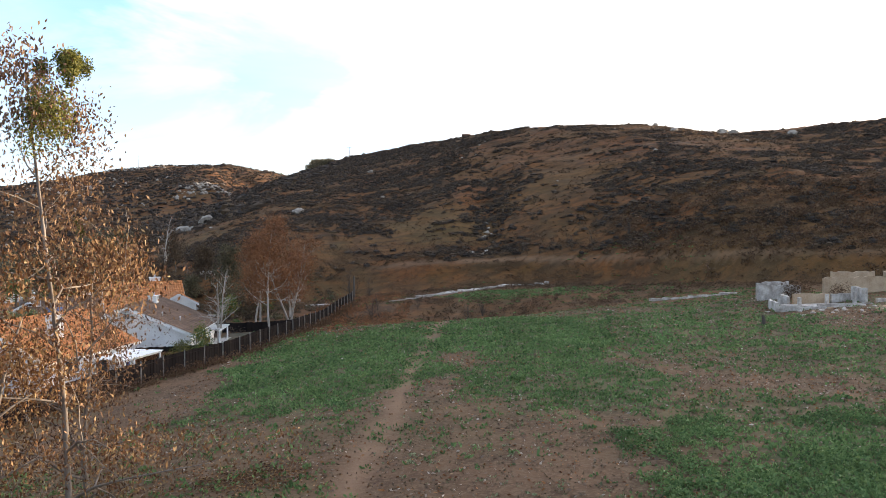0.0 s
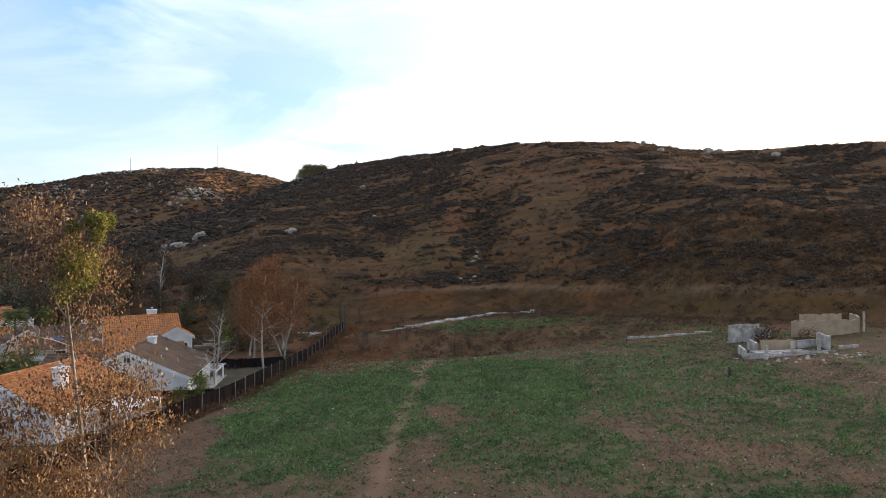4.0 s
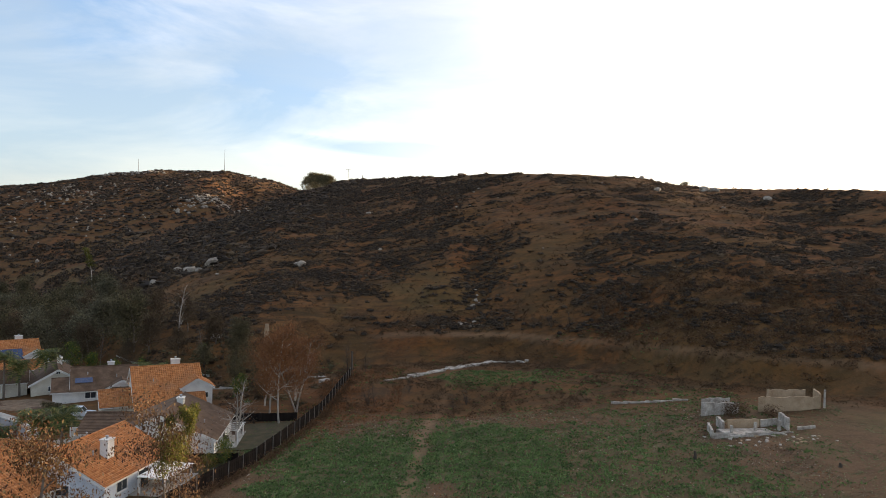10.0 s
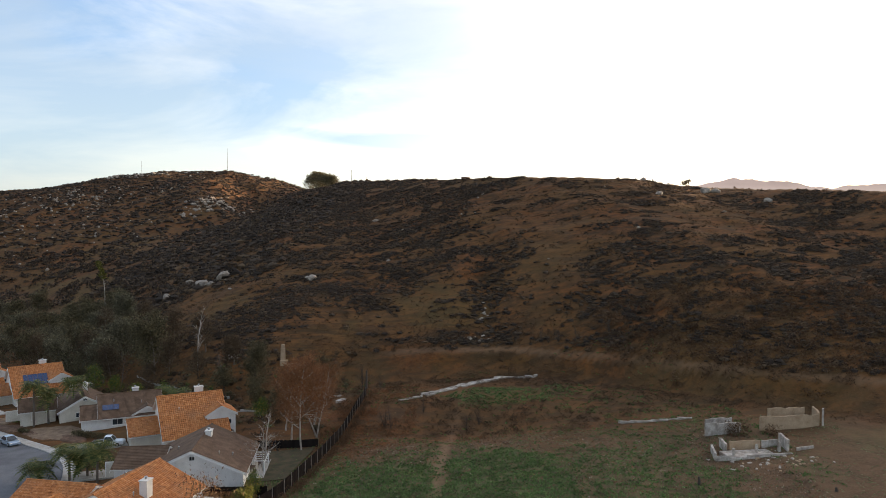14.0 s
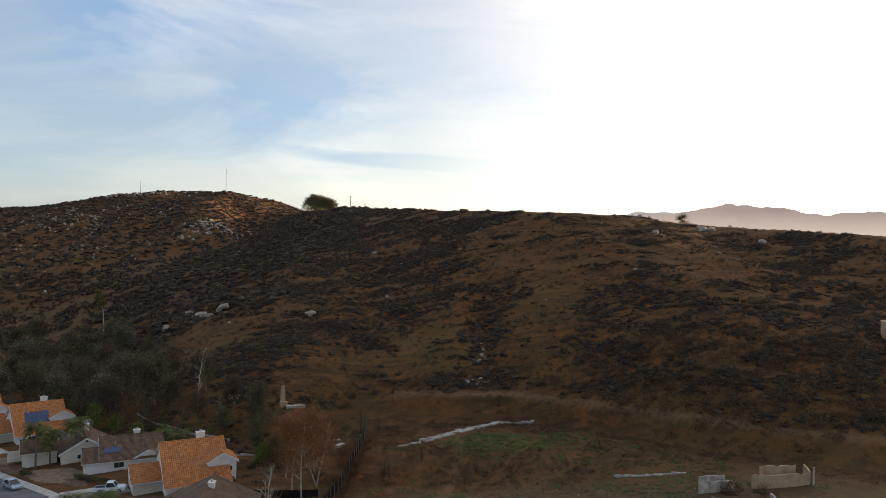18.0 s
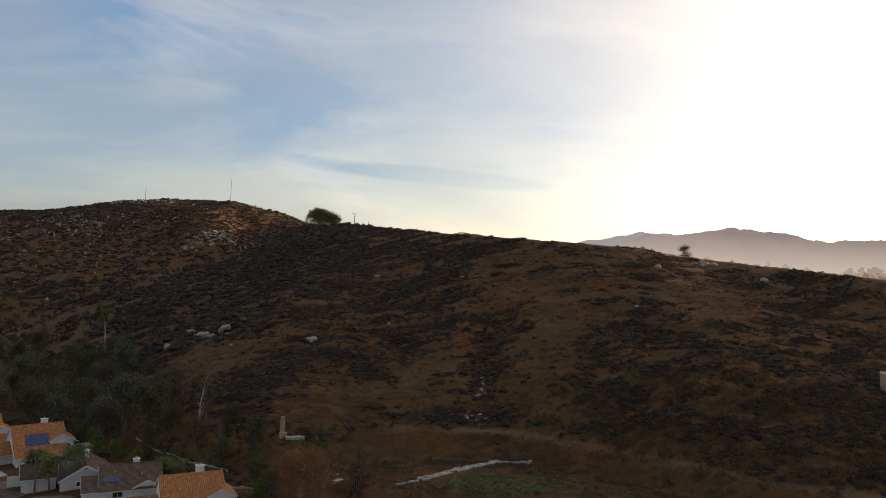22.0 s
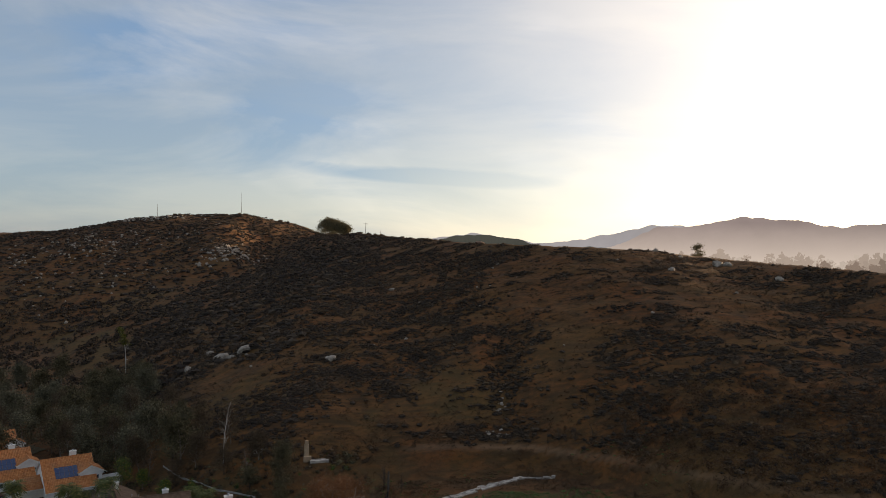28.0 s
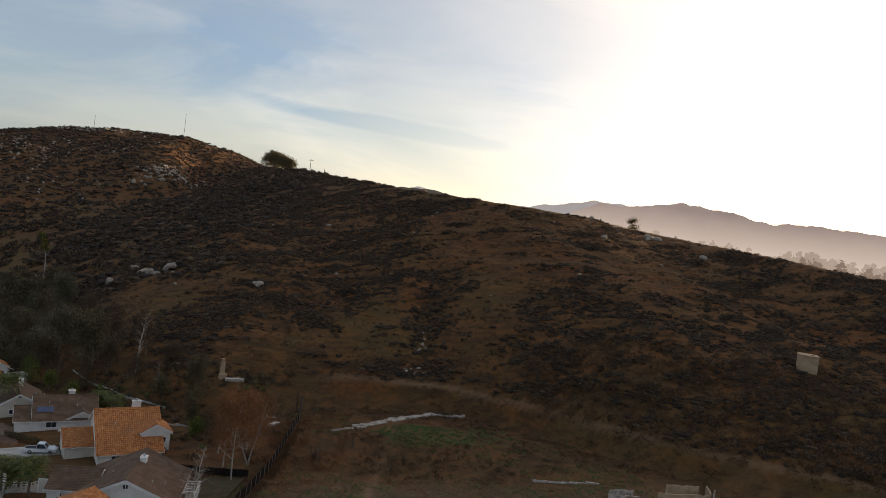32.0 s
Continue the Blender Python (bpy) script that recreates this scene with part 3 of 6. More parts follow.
def leaf_cloud(centres, sizes, rng, flat=0.0, narrow=0.55, hang=1.0):
    """Leaf-shaped quads of the given sizes at the given places, turned at random."""
    n = len(centres)
    a = rng.normal(size=(n, 3))
    a[:, 2] *= (1 - flat) * hang
    a /= np.linalg.norm(a, axis=1)[:, None] + 1e-9
    b = np.cross(a, rng.normal(size=(n, 3)))
    b /= np.linalg.norm(b, axis=1)[:, None] + 1e-9
    a, b = a * sizes[:, None] * 0.5, b * sizes[:, None] * 0.5 * narrow
    v = np.stack((centres - a, centres + b, centres + a, centres - b), 1).reshape(-1, 3)
    return v, np.arange(4 * n).reshape(-1, 4)

# ---- ground ----


def spaced(stops):
    """Grid lines: from each stop to the next in steps that grow from one size to the other."""
    vals = [stops[0][0]]
    for (a, sa), (b, sb) in zip(stops, stops[1:]):
        p = a
        while p < b - 1e-6:
            p += sa + (sb - sa) * (p - a) / (b - a)
            vals.append(min(p, b))
        vals[-1] = b
    return np.array(vals)


gx = spaced([(-4800, 700), (-900, 40), (-480, 9), (-190, 4), (-110, 1.8), (-30, 1.1), (70, 1.1), (150, 2.2), (320, 9), (1000, 60), (4800, 700)])
gy = spaced([(-1500, 500), (-60, 12), (10, 1.4), (40, 0.9), (150, 1.1), (260, 1.9), (400, 3.2), (700, 6), (960, 9), (1300, 60), (4900, 700)])
GX, GY = np.meshgrid(gx, gy)
GZ = height(GX, GY)
nx, ny = len(gx), len(gy)
idx = np.arange(nx * ny).reshape(ny, nx)
gf = np.stack((idx[:-1, :-1], idx[:-1, 1:], idx[1:, 1:], idx[1:, :-1]), -1).reshape(-1, 4)
ground = link("ground", np.stack((GX, GY, GZ), -1).reshape(-1, 3), gf, M["ground"], smooth=True)
tagged(ground, "weedy field rising to a brown brush-covered hillside", "ground", kind="structure")
toe = toe_line(GX)
hill_s = (GY - toe) / np.maximum(crest_y(GX) - toe, 20)
for key, vals in (("green", green_mask(GX, GY) * sstep(0.25, 0.0, hill_s) + 0.6 * sstep(0.5, 0.62, fbm(GX, GY, 22, 3, 61)) * sstep(0.0, 0.02, hill_s) * sstep(0.3, 0.12, hill_s)),
                  ("hill", np.maximum(sstep(-0.02, 0.03, hill_s + (fbm(GX, GY, 8, 3, 63) - 0.5) * 0.05), np.maximum(sstep(-26, -34, GX) * 0.6, sstep(84, 112, GY + (fbm(GX, GY, 9, 3, 65) - 0.5) * 22) * 0.8))), ("dirt", dirt_lit_rim_mask(GX, GY))):
    at = ground.data.attributes.new(key, "FLOAT", "POINT")
    at.data.foreach_set("value", np.ascontiguousarray(vals, dtype=np.float32).ravel())

# ---- the far mountains across the valley ----


def ridge(name, label, dist, az, elev, material, depth, seed):
    """A far ridge whose skyline follows bearings az (degrees) and elevations elev (degrees)."""
    rng = np.random.default_rng(seed)
    a = np.linspace(az[0], az[-1], 420)
    e = np.interp(a, az, elev) + (fbm(a, a * 0, 1.6, 5, seed) - 0.5) * 0.4 + (fbm(a, a * 0, 0.35, 3, seed + 3) - 0.5) * 0.12
    eye_z = 45.0
    v, f = [], []
    for k, (low, back) in enumerate(((0.0, 0.0), (0.25, 0.03), (0.5, 0.08), (0.75, 0.12), (1.0, 0.2))):
        rr = dist * (1 + back * depth + 0.012 * depth * (fbm(a * 2, a * 0 + k, 1.0, 3, seed + 7) - 0.5))
        bottom = -90.0
        top = eye_z + dist * np.tan(np.radians(e))
        z = bottom + (top - bottom) * low
        v += list(zip(rr * np.sin(np.radians(a)), rr * np.cos(np.radians(a)), z))
    n = len(a)
    for k in range(4):
        f += [(k * n + i, k * n + i + 1, (k + 1) * n + i + 1, (k + 1) * n + i) for i in range(n - 1)]
    return tagged(link(name, v, f, material, smooth=True), label, "mountain", kind="structure")


# distance haze is put into each ridge's own glowing colour
ridge("backdrop", "mountains on the horizon, pale blue from painted haze", 4500, [-14, -6, -1.5, 1.1, 4.1, 6.8, 10.7, 13.7, 15.2, 18, 22, 40], [-0.6, 1.2, 2.25, 2.6, 2.25, 1.85, 2.25, 3.05, 3.45, 3.2, 2.0, 0.3], painted_haze_material("haze_far", (0.50, 0.50, 0.53), 1.0), 0.3, 5)
ridge("backdrop", "mauve mountain ridge with haze and valley mist painted in", 3900, [9, 12.5, 15.7, 17.6, 19.8, 22, 22.5, 23.2, 24.5, 26.3, 28.4, 30.2, 35, 42, 50, 60], [0.4, 1.75, 3.4, 3.25, 3.7, 4.1, 3.9, 4.08, 3.85, 3.55, 3.1, 3.4, 3.2, 2.2, 1.2, 0.6], painted_haze_material("haze_ridge", (0.40, 0.335, 0.325), 1.0, (30.0, 290.0)), 0.5, 3)
ridge("backdrop", "wooded hill beyond the ridge, dimmed by painted haze", 2300, [-9, -4, -1.5, -0.3, 2.5, 4.7, 7.4, 7.9, 10.4, 12.2, 15], [-1.0, 0.8, 2.0, 2.45, 2.55, 2.2, 1.3, 1.1, 1.6, 1.5, 0.0], painted_haze_material("haze_hill", (0.085, 0.09, 0.075), 1.0), 0.3, 7)


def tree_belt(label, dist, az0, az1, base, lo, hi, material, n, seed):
    """A belt of trees far down the valley, mist painted in by the glowing material: many crowns of loose leaf clusters
    in one mesh; base, lo and hi are degrees.
    """
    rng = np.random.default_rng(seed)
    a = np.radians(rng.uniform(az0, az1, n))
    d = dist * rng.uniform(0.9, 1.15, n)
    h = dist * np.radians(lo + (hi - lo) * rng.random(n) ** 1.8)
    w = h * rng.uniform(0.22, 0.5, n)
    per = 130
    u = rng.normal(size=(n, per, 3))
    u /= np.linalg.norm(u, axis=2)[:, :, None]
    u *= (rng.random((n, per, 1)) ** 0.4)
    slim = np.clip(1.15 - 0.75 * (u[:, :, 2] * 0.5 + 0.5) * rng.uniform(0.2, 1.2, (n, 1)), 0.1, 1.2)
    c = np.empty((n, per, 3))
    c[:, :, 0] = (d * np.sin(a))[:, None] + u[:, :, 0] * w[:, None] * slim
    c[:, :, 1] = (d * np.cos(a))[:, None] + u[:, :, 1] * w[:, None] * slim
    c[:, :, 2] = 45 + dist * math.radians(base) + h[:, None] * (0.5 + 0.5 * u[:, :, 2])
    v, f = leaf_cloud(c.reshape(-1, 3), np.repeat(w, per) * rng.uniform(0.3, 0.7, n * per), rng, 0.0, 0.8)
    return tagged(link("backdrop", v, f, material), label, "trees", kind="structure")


# the farther the belt, the paler its glow: mist painted into the colour
tree_belt("deep valley trees, painted palest for mist", 2100, 9, 50, -1.2, 0.5, 2.2, painted_haze_material("mist_tree_pale", (0.74, 0.66, 0.58), 1.0), 620, 1)
tree_belt("valley trees, painted pale for mist", 1700, 11, 50, -1.2, 0.5, 2.5, painted_haze_material("mist_tree_far", (0.56, 0.475, 0.405), 1.0), 320, 4)
tree_belt("valley-side trees with light mist painted in", 1200, 13, 50, -1.7, 0.5, 2.7, painted_haze_material("mist_tree", (0.36, 0.285, 0.235), 1.0), 150, 2)

# ---- houses ----


def on_yaw(u, v, yaw):
    c, s = math.cos(radians(yaw)), math.sin(radians(yaw))
    return u * c - v * s, u * s + v * c


def tile_slope(mb, p_eave, p_ridge, along, length, cols=0.34, course=0.42, thick=0.09):
    """Barrel tiles: courses that step down from ridge to eave, arched from side to side."""
    p_eave, p_ridge, along = Vector(p_eave), Vector(p_ridge), Vector(along).normalized()
    run = p_ridge - p_eave
    n = max(2, int(run.length / course))
    up = along.cross(run).normalized()
    up = up if up.z > 0 else -up
    m = max(2, int(length / cols))
    prof = []
    for i in range(m):
        x = length * i / m
        for k, hgt in ((0.0, 0.0), (0.22, 0.055), (0.5, 0.075), (0.78, 0.055)):
            prof.append((x + k * length / m, hgt))
    prof.append((length, 0.0))
    w = len(prof)
    vs, fs = [], []
    for r in range(n):
        for base, lift in ((p_eave + run * (r / n), thick), (p_eave + run * ((r + 1) / n), 0.035)):
            vs += [base + along * x + up * (h + lift) for x, h in prof]
    for r in range(2 * n - 1):
        fs += [(r * w + i, r * w + i + 1, r * w + w + i + 1, r * w + w + i) for i in range(w - 1)]
    mb.add(vs, fs)


def shingle_slope(mb, p_eave, p_ridge, along, length, course=0.32):
    p_eave, p_ridge, along = Vector(p_eave), Vector(p_ridge), Vector(along).normalized()
    run = p_ridge - p_eave
    up = along.cross(run).normalized()
    up = up if up.z > 0 else -up
    n = max(2, int(run.length / course))
    vs = []
    for r in range(n):
        a, b = p_eave + run * (r / n) + up * 0.085, p_eave + run * ((r + 1) / n) + up * 0.04
        vs += [a, a + along * length, b, b + along * length]
    mb.add(vs, [(2 * r, 2 * r + 1, 2 * r + 3, 2 * r + 2) for r in range(2 * n - 1)])


def roof_deck(mb, e, r, along, length, t=0.12):
    e, r, al = Vector(e), Vector(r), Vector(along).normalized() * length
    d = Vector((0, 0, t))
    vs = [e - d, e - d + al, r - d + al, r - d, e, e + al, r + al, r]
    mb.add(vs, ((3, 2, 1, 0), (4, 5, 6, 7), (0, 1, 5, 4), (1, 2, 6, 5), (2, 3, 7, 6), (3, 0, 4, 7)))


def gabled(house, u0, v0, yaw, length, front, back, z0, e1, top, e2, wall, roof, over=0.45, fascia="white_trim", roof_label=""):
    """A gabled block in the house's own axes: ridge along its x from (u0, v0), the front eave `front` away at height e1, the
    back eave `back` away at height e2, walls down to z0."""
    def P(u, v, z):
        x, y = on_yaw(u, v, yaw)
        return (u0 + x, v0 + y, z)
    mb = Mesh()
    prof = [(-front, z0), (-front, e1), (0, top), (back, e2), (back, z0)]
    vs = [P(0, v, z) for v, z in prof] + [P(length, v, z) for v, z in prof]
    mb.add(vs, [(4, 3, 2, 1, 0), (5, 6, 7, 8, 9)] + [(i, i + 1, i + 6, i + 5) for i in range(4)])
    part("wall", mb, M[wall], house)
    for run, eave in ((-front, e1), (back, e2)):
        k = 1 + over / abs(run)
        ez = top + (eave - top) * k
        a, b = P(-over, run * k, ez + 0.13), P(-over, 0, top + 0.13)
        al = Vector(P(1, 0, 0)) - Vector(P(0, 0, 0))
        deck = Mesh()
        roof_deck(deck, a, b, al, length + 2 * over)
        d = part("roof_deck", deck, M[fascia], house)
        cover = Mesh()
        (tile_slope if roof == "tile" else shingle_slope)(cover, a, b, al, length + 2 * over)
        part("roof", cover, M[roof], house, roof_label)
        for uu in (-over, length + over):
            bb = Mesh()
            s, t2 = Vector(P(uu, run * k, ez - 0.02)), Vector(P(uu, 0, top - 0.02))
            off = (al.normalized() * 0.05) * (1 if uu > 0 else -1)
            dz = Vector((0, 0, -0.2))
            bb.add([s, t2, t2 + dz, s + dz, s + off, t2 + off, t2 + dz + off, s + dz + off], ((0, 1, 2, 3), (7, 6, 5, 4), (0, 4, 5, 1), (3, 2, 6, 7)))
            part("fascia", bb, M[fascia], house)
    cap = Mesh()
    cap.tube([P(-over, 0, top + 0.2), P(length + over, 0, top + 0.2)], [0.13, 0.13], 6)
    part("ridge_cap", cap, M[roof], house)
    return P


def window(house, p, yaw, w=1.4, h=1.1, panes=2, trim="white_trim"):
    """A window on a wall: p its lower middle on the wall's face, yaw the way the wall runs; it faces -y of that yaw."""
    def Q(u, d, z):
        x, y = on_yaw(u, d, yaw)
        return Vector((p[0] + x, p[1] + y, p[2] + z))
    fr = Mesh()
    t, dp = 0.09, 0.07
    for u, z, ww, hh in ((0, -t, w + 2 * t, t), (0, h, w + 2 * t, t), (-w / 2 - t / 2, 0, t, h), (w / 2 + t / 2, 0, t, h)):
        fr.box(Q(u, -dp / 2, z), (ww, dp + 0.02, hh), yaw)
    win = part("window", fr, M[trim], house)
    for i in range(panes):
        pw = w / panes
        g = Mesh()
        g.box(Q(-w / 2 + pw * (i + 0.5), -0.015, 0.03), (pw - 0.05, 0.03, h - 0.06), yaw)
        part("pane", g, M["glass"], win)
    mu = Mesh()
    for i in range(1, panes):
        mu.box(Q(-w / 2 + w * i / panes, -0.03, 0), (0.05, 0.05, h), yaw)
    if panes > 1:
        part("mullion", mu, M[trim], win)
    s = Mesh()
    s.box(Q(0, -0.08, -t - 0.05), (w + 0.3, 0.16, 0.05), yaw)
    part("sill", s, M[trim], win)


def doorway(house, p, yaw, w=0.95, h=2.05, mat="rust", name="door", rows=0):
    def Q(u, d, z):
        x, y = on_yaw(u, d, yaw)
        return Vector((p[0] + x, p[1] + y, p[2] + z))
    d = Mesh()
    d.box(Q(0, -0.03, 0), (w, 0.06, h), yaw, bevel=0.01)
    door = part(name, d, M[mat], house)
    fr = Mesh()
    for u, z, ww, hh in ((-w / 2 - 0.06, 0, 0.12, h + 0.1), (w / 2 + 0.06, 0, 0.12, h + 0.1), (0, h, w, 0.1)):
        fr.box(Q(u, -0.05, z), (ww, 0.1, hh), yaw)
    part("door_frame", fr, M["white_trim"], door)
    if rows:
        for r in range(rows):
            pn = Mesh()
            pn.box(Q(0, -0.07, 0.06 + h * r / rows), (w - 0.12, 0.03, h / rows - 0.1), yaw, bevel=0.01)
            part("door_panel", pn, M[mat], door)
    else:
        kn = Mesh()
        kn.box(Q(w / 2 - 0.1, -0.09, 1.0), (0.05, 0.06, 0.12), yaw)
        part("door_handle", kn, M["steel"], door)


def chimney(house, x, y, z0, z1, yaw, w=1.3, d=0.8, mat="white_stucco"):
    c = Mesh()
    c.box((x, y, z0), (w, d, z1 - z0), yaw, bevel=0.02)
    stack = part("chimney", c, M[mat], house)
    k = Mesh()
    k.box((x, y, z1 - 0.12), (w + 0.18, d + 0.18, 0.14), yaw, bevel=0.02)
    part("chimney_cap", k, M[mat], stack)
    f = Mesh()
    f.tube([(x, y, z1), (x, y, z1 + 0.3)], [0.14, 0.14], 8)
    f.tube([(x, y, z1 + 0.34), (x, y, z1 + 0.4)], [0.24, 0.1], 8)
    part("flue", f, M["steel"], stack)


def vent(house, p, yaw, w=0.7, h=0.6):
    def Q(u, d, z):
        x, y = on_yaw(u, d, yaw)
        return Vector((p[0] + x, p[1] + y, p[2] + z))
    b = Mesh()
    b.box(Q(0, -0.03, 0), (w, 0.06, h), yaw)
    v = part("gable_vent", b, M["white_trim"], house)
    for k in range(2):
        s = Mesh()
        s.box(Q((k - 0.5) * w * 0.46, -0.05, 0.08), (w * 0.36, 0.06, h - 0.16), yaw)
        part("louvre", s, M["dark_void"], v)


def roof_vents(house, P, pts, mat="steel"):
    for u, v, z in pts:
        m = Mesh()
        p = Vector(P(u, v, z))
        m.tube([p, p + Vector((0, 0, 0.45))], [0.07, 0.07], 7)
        m.tube([p + Vector((0, 0, 0.45)), p + Vector((0, 0, 0.55))], [0.13, 0.05], 7)
        part("roof_vent", m, M[mat], house)


def solar(house, P, u0, v0, z_at, cols, rows, slope_run, w=1.0, h=1.6):
    """Panels on a roof slope; z_at(v) is the roof's height at v."""
    for i in range(cols):
        for j in range(rows):
            v1, v2 = v0 + j * slope_run * h, v0 + (j * h + h - 0.06) * slope_run
            a, b, c, d = (Vector(P(u0 + i * w + du, v, z_at(v) + 0.32)) for du, v in ((0, v1), (w - 0.05, v1), (w - 0.05, v2), (0, v2)))
            lift = Vector((0, 0, 0.05))
            m = Mesh()
            m.add([a, b, c, d, a + lift, b + lift, c + lift, d + lift], ((3, 2, 1, 0), (4, 5, 6, 7), (0, 1, 5, 4), (1, 2, 6, 5), (2, 3, 7, 6), (3, 0, 4, 7)))
            part("solar_panel", m, M["solar"], house, "blue-black solar panel")


def two_storey_house(x, y, yaw, z0, label, panels=0, group="tract houses"):
    """The two-storey plan with a long tiled slope down to one storey, a dormer and a garage wing; x, y the ridge's west end."""
    h = thing("house", label, "house", (x, y, 0), yaw, group)
    top = z0 + 8.2
    P = gabled(h, 0, 0, 0, 10.6, 7.9, 5.0, z0 - 2.2, z0 + 2.6, top, z0 + 5.0, "white_stucco", "tile")
    G = gabled(h, -4.8, 1.9, 0, 5.3, 4.7, 4.0, z0 - 2.2, z0 + 2.4, z0 + 4.2, z0 + 2.65, "cream_stucco", "tile")
    # dormer on the long slope: its ridge runs back into the roof
    D = gabled(h, 9.8, -5.5, 90, 5.4, 2.5, 2.5, z0 - 2.0, z0 + 5.3, z0 + 6.7, z0 + 5.3, "white_stucco", "tile", 0.35)
    window(h, P(11.0, -5.52, z0 + 3.4), 0, 1.1, 0.9)
    window(h, P(12.32, -3.4, z0 + 3.6), 90, 1.3, 0.9)
    chimney(h, 7.3, 2.6, z0 + 3, z0 + 9.0, 0, 1.5, 0.9)
    vent(h, P(-0.02, -0.9, z0 + 6.4), -90, 0.7, 0.6)
    window(h, P(-0.02, -2.4, z0 + 4.0), -90, 1.2, 1.0)
    doorway(h, (-4.82, 1.2, z0 - 0.1), -90, 4.8, 2.1, "garage_door", "garage_door", 4)
    window(h, P(10.62, -3.0, z0 + 1.0), 90, 1.8, 1.2)
    window(h, P(10.62, 2.0, z0 + 4.0), 90, 1.6, 1.1)
    window(h, P(3.0, -7.92, z0 + 1.0), 0, 1.6, 1.1)
    roof_vents(h, P, ((3.0, -3.0, z0 + 6.2), (6.0, 2.0, z0 + 7.1)))
    if panels:
        solar(h, P, 2.2, -5.4, lambda v: top + v * 5.6 / 7.9, panels, 2, 0.82, 1.0, 1.7)
    return h


def brown_house(x, y, yaw, z0, label, wall, wing=True, panels=0, length=13.0, half=6.9, rise=3.1, group="tract houses"):
    """A one-storey house with its gable to the camera and a wing toward the street."""
    h = thing("house", label, "house", (x, y, 0), yaw, group)
    P = gabled(h, 0, 0, 0, length, half, half, z0 - 2.0, z0 + 2.45, z0 + 2.45 + rise, z0 + 2.45, wall, "shingle", 0.5, "white_trim")
    vent(h, P(-0.02, 0, z0 + 4.2), -90, 0.8, 0.7)
    window(h, P(-0.02, 1.0, z0 + 1.0), -90, 1.3, 0.9)
    window(h, P(3.2, -half - 0.02, z0 + 0.9), 0, 1.8, 1.2)
    doorway(h, P(6.4, -half - 0.02, z0), 0, 1.9, 2.05, "glass", "sliding_door")
    chimney(h, 8.2, -0.6, z0 + 2.5, z0 + 6.2, 0, 1.2, 0.9)
    roof_vents(h, P, ((2.5, -3.2, z0 + 4.2), (5.0, 3.0, z0 + 4.3), (4.0, -4.8, z0 + 3.5)))
    if wing:
        W = gabled(h, 7.2, 5.2, 90, 6.2, 4.2, 4.2, z0 - 2.0, z0 + 2.4, z0 + 4.1, z0 + 2.4, wall, "shingle", 0.4, "white_trim")
        window(h, W(4.2, 4.22, z0 + 1.0), 180, 1.6, 1.1)
        doorway(h, W(6.22, 0.2, z0), 90, 4.8, 2.1, "garage_door", "garage_door", 4)
        if panels:
            solar(h, W, 3.0, 1.4, lambda v: z0 + 4.1 - v * 1.7 / 4.2, panels, 1, 0.9)
    return h


def side_house(x, y, yaw, z0, label, wall, panels=0, group="tract houses"):
    """A one-storey house with its long roof slope to the camera and a low garage wing."""
    h = thing("house", label, "house", (x, y, 0), yaw, group)
    P = gabled(h, 0, 0, 0, 11.0, 6.6, 5.4, z0 - 2.0, z0 + 2.4, z0 + 5.5, z0 + 2.9, wall, "shingle", 0.5)
    W = gabled(h, -3.2, -2.0, 0, 4.0, 4.4, 4.0, z0 - 2.0, z0 + 2.3, z0 + 4.0, z0 + 2.45, wall, "shingle", 0.4)
    X = gabled(h, 8.4, -6.4, 90, 5.0, 2.6, 2.6, z0 - 2.0, z0 + 2.6, z0 + 3.9, z0 + 2.6, wall, "shingle", 0.4)
    chimney(h, 6.6, 0.8, z0 + 3, z0 + 6.4, 0, 1.2, 0.9)
    window(h, P(3.0, -6.62, z0 + 1.0), 0, 1.8, 1.1)
    window(h, X(-0.02, 0, z0 + 1.0), -90, 1.4, 1.1)
    doorway(h, W(-0.02, 0.4, z0 - 0.1), -90, 4.6, 2.1, "garage_door", "garage_door", 4)
    roof_vents(h, P, ((2.5, -2.5, z0 + 4.6), (7.5, -3.4, z0 + 4.1)))
    if panels:
        solar(h, P, 0.4, -4.8, lambda v: z0 + 5.5 + v * 3.1 / 6.6, panels, 1, 0.9)
    return h


def tile_house(x, y, yaw, z0, label, wall, length=12.5, half=6.4, wing=9.0, group="tract houses"):
    h = thing("house", label, "house", (x, y, 0), yaw, group)
    P = gabled(h, 0, 0, 0, length, half, half, z0 - 2.0, z0 + 2.4, z0 + 5.5, z0 + 2.4, wall, "tile")
    vent(h, P(-0.02, 0, z0 + 4.2), -90, 0.8, 0.7)
    window(h, P(-0.02, -1.4, z0 + 0.9), -90, 1.6, 1.1)
    window(h, P(3.0, -half - 0.02, z0 + 0.9), 0, 1.8, 1.2)
    doorway(h, P(7.0, -half - 0.02, z0), 0, 1.9, 2.05, "glass", "sliding_door")
    chimney(h, 4.6, -3.4, z0 + 2.5, z0 + 6.0, 0, 1.2, 1.0)
    roof_vents(h, P, ((3.0, -2.8, z0 + 4.5), (9.0, 2.5, z0 + 4.6)))
    if wing:
        W = gabled(h, 5.0, 4.0, 90, wing, 4.4, 4.4, z0 - 2.0, z0 + 2.4, z0 + 4.5, z0 + 2.4, wall, "tile")
        doorway(h, W(wing + 0.02, 0, z0), 90, 4.8, 2.1, "garage_door", "garage_door", 4)
    return h


two_storey_house(-51.6, 110.8, 29.0, -4.5, "two-storey white stucco house with an orange clay-tile roof", 0)
